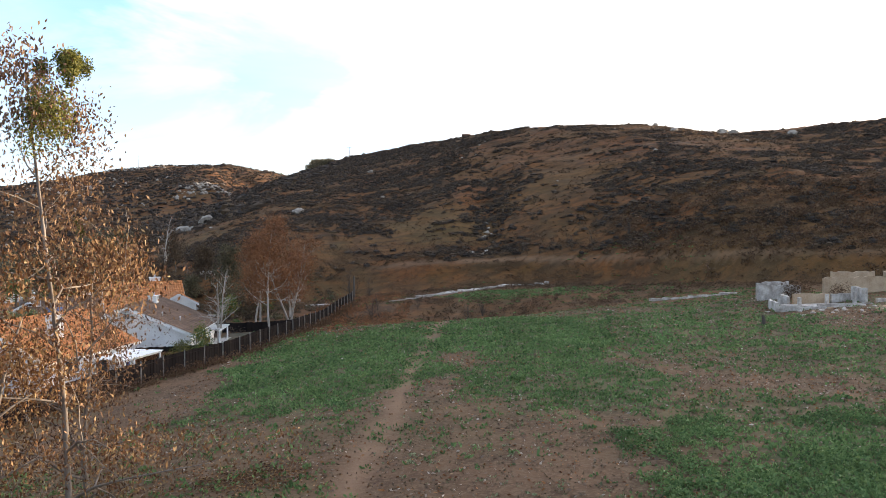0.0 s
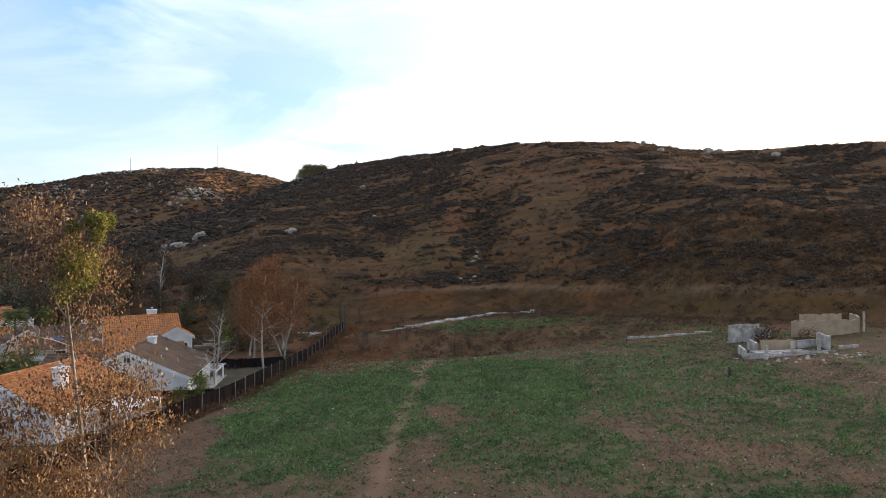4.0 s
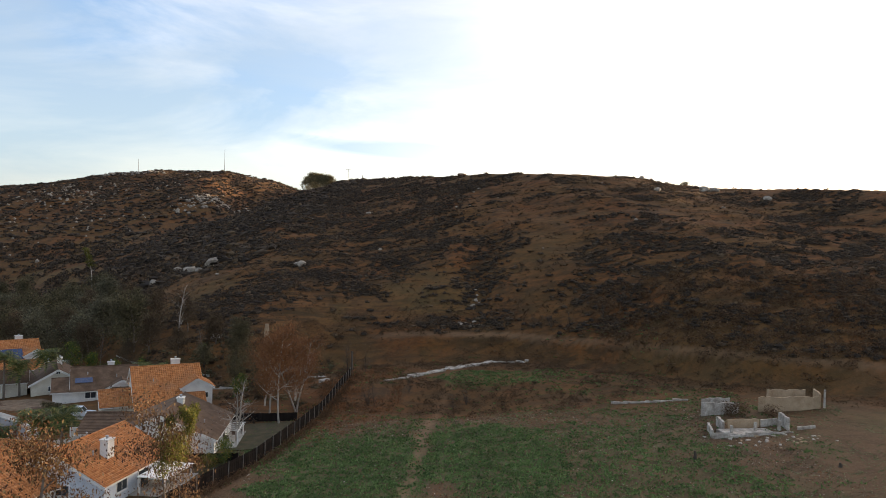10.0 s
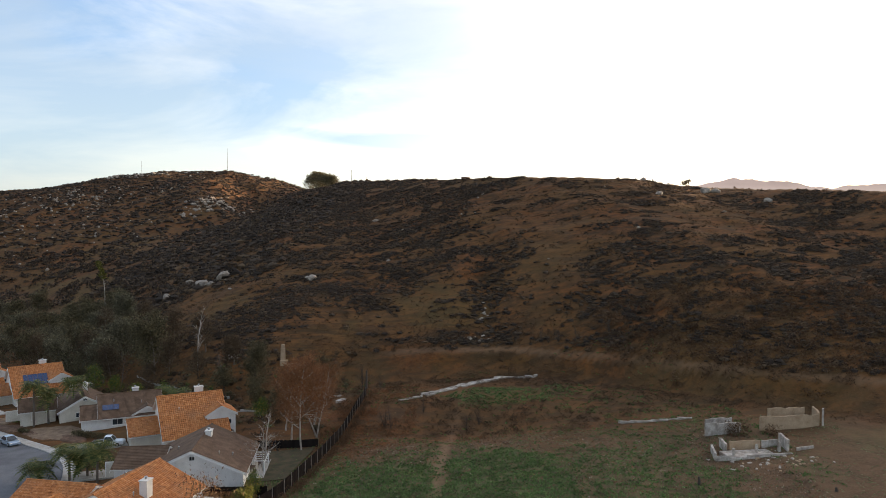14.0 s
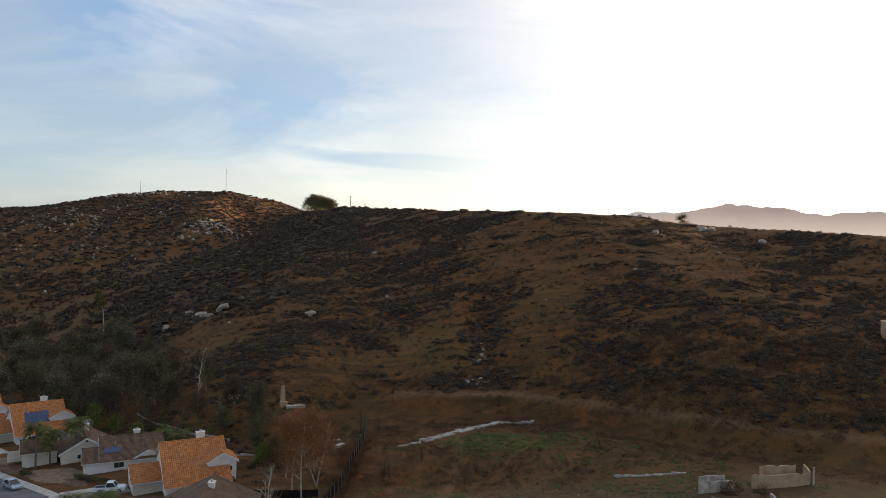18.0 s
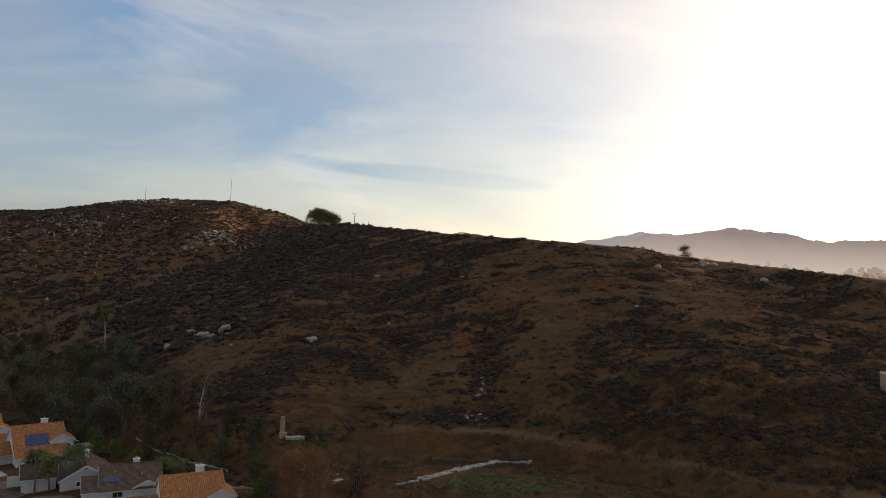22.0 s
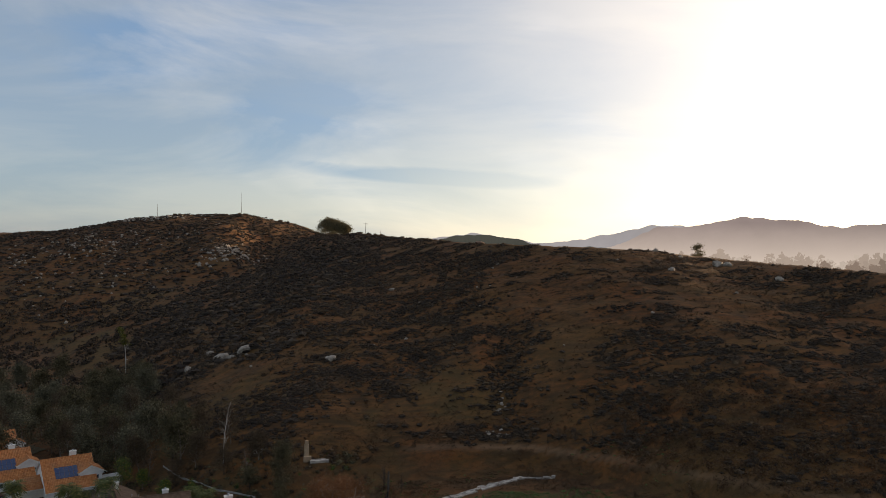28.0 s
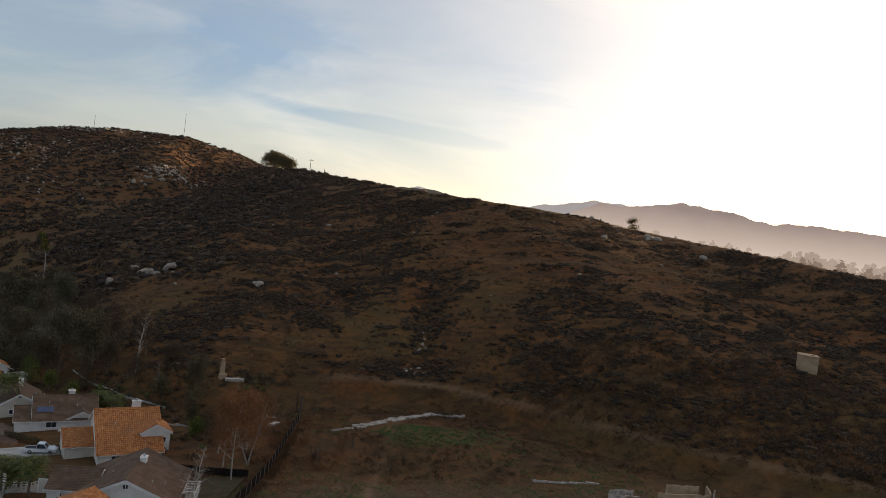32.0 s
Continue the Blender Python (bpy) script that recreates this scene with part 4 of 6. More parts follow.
two_storey_house(-102.6, 149.8, 40.0, -7.3, "two-storey stucco house with orange tiles and solar panels", 5)
brown_house(-35.4, 82.5, 97.0, -2.5, "white one-storey house under a brown shingle roof", "white_stucco")
brown_house(-73.8, 128.2, 121.0, -5.5, "cream one-storey house under a brown shingle roof", "cream_stucco", True, 0, 12.0, 4.6, 2.6)
side_house(-69.5, 125.6, 27.0, -5.1, "one-storey house with dark brown shingles and solar panels", "white_stucco", 3)
tile_house(-40.6, 66.0, 80.0, -2.4, "blue-white one-storey house with an orange clay-tile roof", "blue_stucco")
tile_house(-48.9, 55.5, 74.0, -2.9, "white one-storey house with an orange tile roof", "white_stucco", 12.0, 6.0, 8.0)
two_storey_house(-121.9, 156.0, 42.0, -7.8, "stucco house with orange tiles and roof-mounted solar panels", 5)
two_storey_house(-138.4, 176.0, 44.0, -8.2, "far two-storey house with a weathered orange tile roof", 0)
brown_house(-155.4, 205.0, 130.0, -8.4, "far cream house under a dark shingle roof", "cream_stucco", False)
two_storey_house(-182.4, 226.0, 46.0, -8.6, "far two-storey house with orange roof tiles", 0)

# ---- patio covers, fences, walls ----


def patio_cover(x, y, yaw, z0, w, d, h, label, roof=True, legs=4):
    t = thing("patio_cover", label, "patio cover", (x, y, z0), yaw)
    for i in range(legs):
        m = Mesh()
        m.box((-w / 2 + 0.15 + (w - 0.3) * (i % 2), -d / 2 + 0.15 + (d - 0.3) * (i // 2), -0.6), (0.16, 0.16, h + 0.6), bevel=0.01)
        part("post", m, M["white_trim"], t)
    for s in (-1, 1):
        m = Mesh()
        m.box((0, s * (d / 2 - 0.15), h), (w + 0.2, 0.1, 0.2))
        part("beam", m, M["white_trim"], t)
    n = 1 if roof else int(w / 0.95)
    if roof:
        m = Mesh()
        for k in range(int(w / 0.4)):
            m.box((-w / 2 + 0.2 + k * 0.4, 0, h + 0.2), (0.39, d + 0.3, 0.07), bevel=0.015)
        part("roof", m, M["white_trim"], t)
    else:
        for k in range(n):
            m = Mesh()
            m.box((-w / 2 + w * (k + 0.5) / n, 0, h + 0.2), (0.05, d + 0.5, 0.12))
            part("rafter", m, M["white_trim"], t)
    return t


patio_cover(-30.4, 71.9, 80.0, -2.9, 6.0, 3.4, 2.2, "white patio cover beside the blue-white house")
patio_cover(-28.2, 90.4, 97.0, -2.55, 5.2, 2.5, 2.1, "white timber pergola on the back of the white house", False)


def slab(name, label, category, pts, z_off, mat, thick=0.12, kind="structure"):
    """A paved or planted patch laid on the ground: the outline's corners, filled by a small grid that follows the land."""
    a, b, c, d = (np.array(p, float) for p in pts)
    n = max(2, int(max(np.linalg.norm(b - a), np.linalg.norm(d - a)) / 1.2))
    vs, fs = [], []
    for j in range(n + 1):
        for i in range(n + 1):
            u, v = i / n, j / n
            p = (a * (1 - u) + b * u) * (1 - v) + (d * (1 - u) + c * u) * v
            vs.append((p[0], p[1], smooth_lot(p[0], p[1]) + z_off))
    w = n + 1
    fs = [(j * w + i, j * w + i + 1, (j + 1) * w + i + 1, (j + 1) * w + i) for j in range(n) for i in range(n)]
    rim = [i for i in range(w)] + [j * w + n for j in range(1, w)] + [n * w + i for i in range(n - 1, -1, -1)] + [j * w for j in range(n - 1, 0, -1)]
    o = len(vs)
    vs += [(vs[i][0], vs[i][1], vs[i][2] - thick) for i in rim]
    m = len(rim)
    fs += [(rim[k], o + k, o + (k + 1) % m, rim[(k + 1) % m]) for k in range(m)]
    ob = link(name, vs, fs, mat)
    return tagged(ob, label, category, kind=kind)


def smooth_lot(x, y):
    """The ground without its small bumps, and a little over them."""
    return float(base_z(np.array([x]), np.array([y]))[0]) + 0.16


slab("patio_slab", "pale concrete patio by the white house", "paving", ((-30.5, 86), (-26.5, 86.5), (-27.5, 95), (-31.5, 94.5)), 0.06, M["concrete"])
slab("patio_slab", "pale concrete patio under the patio cover", "paving", ((-33.5, 69), (-28.8, 68.3), (-28.0, 76), (-32.5, 76)), 0.06, M["concrete"])
slab("lawn", "worn green back lawn by the fence", "lawn", ((-28.6, 68.5), (-26.0, 74.0), (-25.4, 80), (-28.4, 79.5)), 0.04, M["lawn"])
slab("lawn", "back lawn between house and fence", "lawn", ((-27.3, 85), (-23.2, 85.5), (-21.5, 100), (-29.5, 99)), 0.04, M["lawn"])

# street with its kerbs


def street_line(k):
    sx, sy = [p[0] for p in STREET], [p[1] for p in STREET]
    u = np.arange(len(STREET))
    return np.array((knots(np.array([k]), u, sx, 0.45)[0], knots(np.array([k]), u, sy, 0.45)[0]))


def ribbon(name, label, category, left, right, z_off, mat, k0=0.0, k1=9.0, steps=100, thick=0.16):
    vs = []
    for i in range(steps + 1):
        k = k0 + (k1 - k0) * i / steps
        p, q = street_line(k), street_line(k + 0.05)
        d = (q - p) / (np.linalg.norm(q - p) + 1e-9)
        nrm = np.array((-d[1], d[0]))
        zc = smooth_lot(*p) + z_off
        for off in (left, right):
            w = p + nrm * off
            vs.append((w[0], w[1], zc))
        for off in (right, left):
            w = p + nrm * off
            vs.append((w[0], w[1], zc - thick))
    fs = []
    for i in range(steps):
        for a in range(4):
            b = (a + 1) % 4
            fs.append((i * 4 + a, i * 4 + b, i * 4 + 4 + b, i * 4 + 4 + a))
    return tagged(link(name, vs, fs, mat), label, category, kind="structure")


ribbon("road", "grey asphalt residential street", "road", -5.2, 5.2, 0.02, M["asphalt"], thick=1.2)
for s, side in ((1, "far"), (-1, "near")):
    ribbon("kerb", "pale concrete kerb along the street", "kerb", s * 5.2, s * 5.5, 0.16, M["concrete"], thick=1.2)
    ribbon("pavement", "concrete pavement beside the kerb", "pavement", s * 5.504, s * 7.0, 0.15, M["concrete"], thick=1.2)


def fence_line(pts, label, h=1.7, span=2.4, posts="grey_post", gaps=(), panels=True):
    """A dark board fence: panels between posts that follow the ground."""
    f = thing("fence", label, "fence")
    pts = [np.array(p, float) for p in pts]
    line = []
    for a, b in zip(pts, pts[1:]):
        n = max(1, int(np.linalg.norm(b - a) / span))
        line += [a + (b - a) * i / n for i in range(n)]
    line.append(pts[-1])
    rng = np.random.default_rng(8)
    for i, p in enumerate(line):
        z = hz(*p)
        m = Mesh()
        m.tube([(p[0], p[1], z - 0.4), (p[0] + rng.normal() * 0.03, p[1], z + h + 0.15)], [0.06, 0.055], 6)
        part("post", m, M[posts], f)
    for i, (a, b) in enumerate(zip(line, line[1:])):
        if i in gaps:
            continue
        za, zb = hz(*a), hz(*b)
        d = (b - a) / np.linalg.norm(b - a)
        nrm = np.array((-d[1], d[0])) * 0.07
        m = Mesh()
        n = 14
        vs, fs = [], []
        for k in range(n):
            tp = h + rng.normal() * 0.025
            for u in (k / n, (k + 1) / n):
                p = a + (b - a) * u + nrm * (1.0 if k % 2 else 0.65)
                z0 = za + (zb - za) * u
                e = nrm * 0.4
                vs += [(p[0], p[1], z0 - 0.15), (p[0], p[1], z0 + tp), (p[0] + e[0], p[1] + e[1], z0 + tp), (p[0] + e[0], p[1] + e[1], z0 - 0.15)]
        fs = [(0, 1, 2, 3)] + [(k * 4 + j, k * 4 + 4 + j, k * 4 + 5 + j, k * 4 + 1 + j) for k in range(2 * n - 1) for j in range(3)]
        m.add(vs, fs)
        pn = part("panel", m, M["dark_fence"], f)
        r = Mesh()
        for zz in (0.35, h - 0.3):
            r.tube([(a[0], a[1], za + zz), (b[0], b[1], zb + zz)], [0.04, 0.04], 4)
        part("rail", r, M["dark_fence"], pn)
    return f


FENCE = [(-31.0, 52), (-27.6, 63.5), (-24.8, 71.5), (-22.0, 80), (-19.7, 92), (-18.3, 104), (-17.8, 118), (-17.1, 133.6)]
fence_line(FENCE, "dark-stained board fence with pale posts along the field", 1.9)
fence_line([(-24.2, 79.6), (-31, 80.2), (-38, 80.6)], "dark board fence between two back yards", 1.5)
fence_line([(-21.2, 101), (-30, 101.5), (-38, 103)], "dark fence across the back of a yard", 1.3)

# broken concrete drain at the foot of the hill
def drain(pts, label, w=0.9, seed=4):
    t = thing("concrete_drain", label, "drain")
    rng = np.random.default_rng(seed)
    for (ax, ay), (bx, by) in zip(pts, pts[1:]):
        L = math.hypot(bx - ax, by - ay)
        dx, dy = (bx - ax) / L, (by - ay) / L
        at = 0.0
        while at < L - 0.3:
            step = rng.uniform(0.8, 2.2)
            for row in (-0.5, 0.5):
                if rng.random() < 0.1:
                    continue
                u, o = at + step / 2, row * w * rng.uniform(0.5, 1.0)
                x, y = ax + dx * u - dy * o, ay + dy * u + dx * o
                l2, w2, th = step * rng.uniform(0.5, 0.7), w * rng.uniform(0.3, 0.55), rng.uniform(0.12, 0.26)
                z = hz(x, y) + rng.uniform(-0.02, 0.1)
                tip = rng.normal(size=2) * 0.09
                out = [(-l2, -w2 * rng.uniform(0.4, 1)), (l2 * rng.uniform(0.5, 1), -w2), (l2, w2 * rng.uniform(0.2, 1)), (l2 * rng.uniform(-0.3, 0.6), w2), (-l2 * rng.uniform(0.6, 1), w2 * rng.uniform(0.3, 1))]
                top = [(x + dx * p - dy * q, y + dy * p + dx * q, z + th + tip[0] * p + tip[1] * q) for p, q in out]
                low = [(px, py, z - 0.25) for px, py, pz in top]
                m = Mesh()
                m.add(low + top, [(4, 3, 2, 1, 0), (5, 6, 7, 8, 9)] + [(k, (k + 1) % 5, 5 + (k + 1) % 5, 5 + k) for k in range(5)])
                part("slab", m, M["concrete_white"], t)
            at += step * rng.uniform(0.8, 0.98)
    return t


drain([(-4.6, 130.6), (5.2, 138.5), (12.4, 143.2)], "broken pale concrete drain channel at the foot of the hill", 1.3)
drain([(-9.6, 127.5), (-5.0, 130.1)], "scattered ends of a broken concrete drain", 0.5, 5)
drain([(12.7, 143.2), (20.2, 142.6)], "thin broken run of concrete beyond the drain", 0.6, 6)
drain([(29.5, 104.6), (40.0, 104.2)], "strip of pale concrete footing in the weeds", 0.35)


# burnt-out foundations on the slope
def ruin_wall(t, a, b, h, mat, z_off=0.0, thick=0.3, seed=0, name="wall"):
    """A broken wall: its top steps up and down along its length."""
    rng = np.random.default_rng(seed)
    a, b = np.array(a, float), np.array(b, float)
    L = np.linalg.norm(b - a)
    n = max(2, int(L / 0.6))
    d = (b - a) / L
    nr = np.array((-d[1], d[0])) * thick / 2
    tops = h * (1 - 0.14 * rng.random(n + 1) * (rng.random(n + 1) > 0.6))
    m = Mesh()
    zz = min(hz(*a), hz(*b)) + z_off
    lower = [(*(a + (b - a) * i / n - nr), zz - 0.8) for i in range(n + 1)]
    vs = []
    for i in range(n + 1):
        p = a + (b - a) * i / n
        vs += [(*(p - nr), zz - 0.8), (*(p - nr), zz + tops[i]), (*(p + nr), zz + tops[i] - 0.02), (*(p + nr), zz - 0.8)]
    fs = [(0, 1, 2, 3), (n * 4 + 3, n * 4 + 2, n * 4 + 1, n * 4)]
    for i in range(n):
        fs += [(i * 4 + k, i * 4 + 4 + k, i * 4 + 5 + k, i * 4 + 1 + k) for k in range(3)]
    m.add(vs, fs)
    part(name, m, M[mat], t)


ruin = thing("ruined_house", "roofless foundation of a burnt house, whitewashed and tan walls", "ruin", (-1.0, -0.2, 0))
for i, (a, b, h, mat, off) in enumerate((((38.4, 83.2), (42.2, 83.0), 0.8, "concrete_white", -0.1), ((42.8, 83.2), (49.6, 84.4), 0.62, "concrete_white", -0.1), ((38.4, 83.2), (39.4, 87.5), 0.9, "concrete_white", 0.1),
                                         ((41.6, 86.4), (46.4, 87.6), 1.3, "tan_wall", 0.2), ((46.6, 87.4), (49.2, 88.2), 0.7, "concrete_white", 0.3), ((49.4, 85.2), (49.9, 89.0), 1.5, "concrete_white", 0.2), ((41.0, 86.2), (41.4, 89.5), 1.1, "concrete_white", 0.2),
                                         ((50.8, 85.6), (53.6, 86.5), 0.35, "concrete_white", 0.1), ((41.0, 94.5), (46.8, 95.2), 1.35, "concrete_white", 0.6), ((49.8, 95.4), (59.6, 96.6), 1.5, "tan_wall", 0.9), ((59.6, 96.6), (60.4, 100.0), 1.4, "tan_wall", 0.9), ((52.4, 98.4), (58.6, 99.2), 1.7, "tan_wall", 1.1), ((59.9, 95.9), (60.1, 96.3), 1.9, "concrete_white", 0.9), ((41.6, 96.2), (46.0, 96.8), 1.5, "concrete_white", 0.7))):
    ruin_wall(ruin, a, b, h, mat, off, 0.28, i)
m = Mesh()
m.box((44.8, 85.0, hz(44.8, 85.0) - 0.5), (9.5, 3.2, 0.6), 10, bevel=0.05)
part("floor_slab", m, M["concrete_white"], ruin)
for x, y in ((41.2, 84.0), (44.9, 85.2), (48.3, 85.6)):
    m = Mesh()
    m.box((x, y, hz(x, y) - 0.3), (0.35, 0.35, 1.6), 10, 0.95, 0.03)
    part("pier", m, M["concrete_white"], ruin)
rub = np.random.default_rng(12)
for i in range(70):
    x, y = 44.5 + rub.normal() * 3.6, 80.6 + rub.normal() * 1.5 + (4 if i % 4 == 0 else 0)
    m = Mesh()
    s = rub.uniform(0.1, 0.4)
    m.box((x, y, hz(x, y) - 0.05), (s * rub.uniform(0.8, 2.2), s, s * 0.5), rub.uniform(0, 180), 0.85, 0.04)
    ob = part("rubble_block", m, M["concrete_white"] if i % 3 else M["tan_wall"])
    tagged(ob, "broken concrete block lying by the foundation", "rubble", "rubble by the ruin")

# chimney left standing at the foot of the slope, with its slab
ch = thing("chimney_ruin", "tan brick chimney stack standing alone on a slab", "chimney", (-38.2, 149.0, hz(-38.2, 149.0)), 15)
for nm, c, s, tp in (("stack", (0, 0, -0.3), (1.15, 0.9, 4.0), 0.9), ("stack_top", (0, 0, 3.7), (0.8, 0.7, 0.9), 1.0), ("hearth", (0.2, -0.5, -0.3), (1.9, 1.0, 1.3), 0.95), ("slab", (3.0, -1.0, -0.4), (4.4, 1.8, 0.62), 1.0)):
    m = Mesh()
    m.box(c, s, 0, tp, 0.04)
    part(nm, m, M["concrete_white"] if nm == "slab" else M["tan_wall"], ch)

# square block house low on the right-hand slope
tank = thing("water_tank", "square pale tan concrete tank on the brown slope", "water tank", (103.0, 146.0, hz(103, 146) - 0.4), -25)
for nm, c, s in (("body", (0, 0, -1.0), (4.4, 4.4, 5.0)), ("lid", (0, 0, 4.0), (4.7, 4.7, 0.25)), ("hatch", (0.9, -0.9, 4.25), (0.9, 0.9, 0.2)), ("pad", (0, 0, -1.6), (5.6, 5.6, 1.2))):
    m = Mesh()
    m.box(c, s, 0, 1.0, 0.06)
    part(nm, m, M["tan_wall"] if nm != "pad" else M["concrete"], tank)

# ---- rocks ----


def rock(x, y, r, name, label, group, seed, squash=0.75, mat="rock", dz=-0.25):
    rng = np.random.default_rng(seed)
    bm = bmesh.new()
    bmesh.ops.create_icosphere(bm, subdivisions=2, radius=r)
    k = rng.uniform(0.75, 1.25, 3)
    off = rng.uniform(0, 50, 3)
    for v in bm.verts:
        d = noise.noise(v.co * (1.1 / r) + Vector(off)) * 0.38 + noise.noise(v.co * (3.2 / r) + Vector(off)) * 0.12
        v.co = Vector((v.co.x * k[0], v.co.y * k[1], v.co.z * squash)) * (1 + d)
    me = bpy.data.meshes.new(name)
    bm.to_mesh(me)
    bm.free()
    me.materials.append(M[mat])
    ob = new(name, me)
    ob.matrix_basis = pose(x, y, hz(x, y) + r * squash * (0.55 + dz), rng.uniform(-12, 12), rng.uniform(-12, 12), rng.uniform(0, 360))
    return tagged(ob, label, "boulder", group)


rr = np.random.default_rng(77)
for i, (x, y, r) in enumerate(((-81.6, 243.5, 2.6), (-86.8, 244.5, 1.3), (-88.6, 246.0, 0.9), (-79.6, 239.0, 0.7), (-91, 247, 2.2), (-94, 249, 1.5), (-104, 247, 1.9), (-101, 262, 1.6), (-43.6, 211.7, 1.6), (-45, 213, 0.9), (-32.0, 300.0, 1.2))):
    rock(x, y, r, "boulder", "pale grey granite boulder on the brown slope", "boulders on the hill", 100 + i)
for i in range(30):
    y = 158 + 26 * rr.random() ** 2.2 + rr.normal() * 0.8
    rock(8.6 + 0.06 * (y - 160) + rr.normal() * (1.5 if y < 168 else 0.5), y, rr.uniform(0.18, 0.6), "stone", "pale stone lying in the hillside gully", "stones in the gully", 200 + i, 0.6)
for i in range(26):
    x, y = rr.uniform(-170, 120), rr.uniform(190, 330)
    if y < crest_y(np.array([x]))[0] - 8:
        rock(x, y, rr.uniform(0.3, 0.75), "stone", "pale rock showing among the brush", "rocks among the brush", 300 + i, 0.6)
for i, (x, y, r) in enumerate(((109, 286, 2.4), (112.5, 284.5, 1.8), (107.6, 283, 1.2), (119, 250, 1.6), (82, 262, 1.4), (96, 296, 1.3), (88, 305, 1.5))):
    rock(x, y, r, "boulder", "pale rock outcrop near the crest", "boulders on the hill", 400 + i)
# rock outcrops of the far left hill: too many to count
def outcrop(name, label, n, cx, cy, sx, sy, r0, r1, seed):
    rng = np.random.default_rng(seed)
    bm = bmesh.new()
    bmesh.ops.create_icosphere(bm, subdivisions=1, radius=1)
    base = np.array([v.co for v in bm.verts])
    tri = np.array([[v.index for v in f.verts] for f in bm.faces])
    bm.free()
    vs, fs = [], []
    for i in range(n):
        x, y, r = cx + rng.normal() * sx, cy + rng.normal() * sy, rng.uniform(r0, r1)
        b = base * rng.uniform(0.7, 1.3, (len(base), 1)) * np.array((r, r * rng.uniform(0.7, 1.2), r * rng.uniform(0.5, 1.1)))
        vs.append(b + np.array((x, y, hz(x, y) + r * 0.2)))
        fs.append(tri + i * len(base))
    return tagged(link(name, np.concatenate(vs), np.concatenate(fs), M["rock"]), label, "rocks", kind="stuff")


outcrop("rock_outcrop", "sunlit granite outcrop on the spur of the left hill", 170, -229, 684, 11, 32, 0.7, 2.2, 31)
rock(9.5, 360, 2.6, "earth_bank", "sunlit orange cut bank on the ridge", "", 77, 0.4, "mulch", -0.4)
outcrop("rock_outcrop", "pale rocks scattered over the far hillside", 280, -440, 800, 60, 55, 0.7, 2.1, 32)
outcrop("rock_outcrop", "rocks along the top of the far hill", 110, -470, 1045, 36, 12, 1.0, 2.8, 33)
outcrop("rock_outcrop", "pale rocks on the lower left slope", 90, -370, 600, 60, 60, 0.6, 1.7, 34)

# ---- trees ----


def skeleton(rng, h, spread, levels=3, trunk_r=0.22, forks=(5, 5, 4), lean=0.05, first=0.3, droop=0.0, rise=0.8, wander=0.05):
    """Trunk and limbs as (points, radii) lists, and the twig tips that carry leaves."""
    tubes, tips = [], []
    steps = 9
    pts, rad = [], []
    p = Vector((0, 0, -0.3))
    d = Vector((rng.normal() * lean, rng.normal() * lean, 1)).normalized()
    for i in range(steps + 1):
        pts.append(p.copy())
        rad.append(trunk_r * (1 - 0.86 * i / steps) + 0.012)
        d = (d + Vector((rng.normal(), rng.normal(), 0)) * wander).normalized()
        p = p + d * (h / steps)
    tubes.append((pts, rad))

    def grow(start, way, length, r, level):
        q, w = start.copy(), way.normalized()
        n = 4
        ps, rs = [q.copy()], [r]
        for i in range(n):
            w = (w + Vector((rng.normal(), rng.normal(), rng.normal())) * 0.2 + Vector((0, 0, 0.06 - droop * (level + 1)))).normalized()
            q = q + w * length / n
            ps.append(q.copy())
            rs.append(max(r * (1 - 0.8 * (i + 1) / n), 0.008))
        tubes.append((ps, rs))
        if level + 1 >= levels:
            tips.extend(ps[1:])
            return
        for k in range(forks[level]):
            i = rng.integers(1, n + 1)
            side = Vector((rng.normal(), rng.normal(), rng.normal() * 0.6 + 0.25)).normalized()
            grow(ps[i], (w * 0.8 + side).normalized(), length * rng.uniform(0.45, 0.7), rs[i] * 0.75, level + 1)
        tips.append(ps[-1])

    count = int(forks[0] * 3)
    for k in range(count):
        u = first + (0.97 - first) * (k + rng.random()) / count
        i = u * steps
        a = pts[int(i)].lerp(pts[min(int(i) + 1, steps)], i - int(i))
        az = k * 2.4 + rng.normal() * 0.4
        length = h * spread * (1.1 - 0.75 * u) * rng.uniform(0.75, 1.2)
        grow(a, Vector((math.cos(az), math.sin(az), rise * rng.uniform(0.6, 1.2))), length, trunk_r * (1 - 0.8 * u) * 0.5 + 0.01, 1)
    return tubes, tips


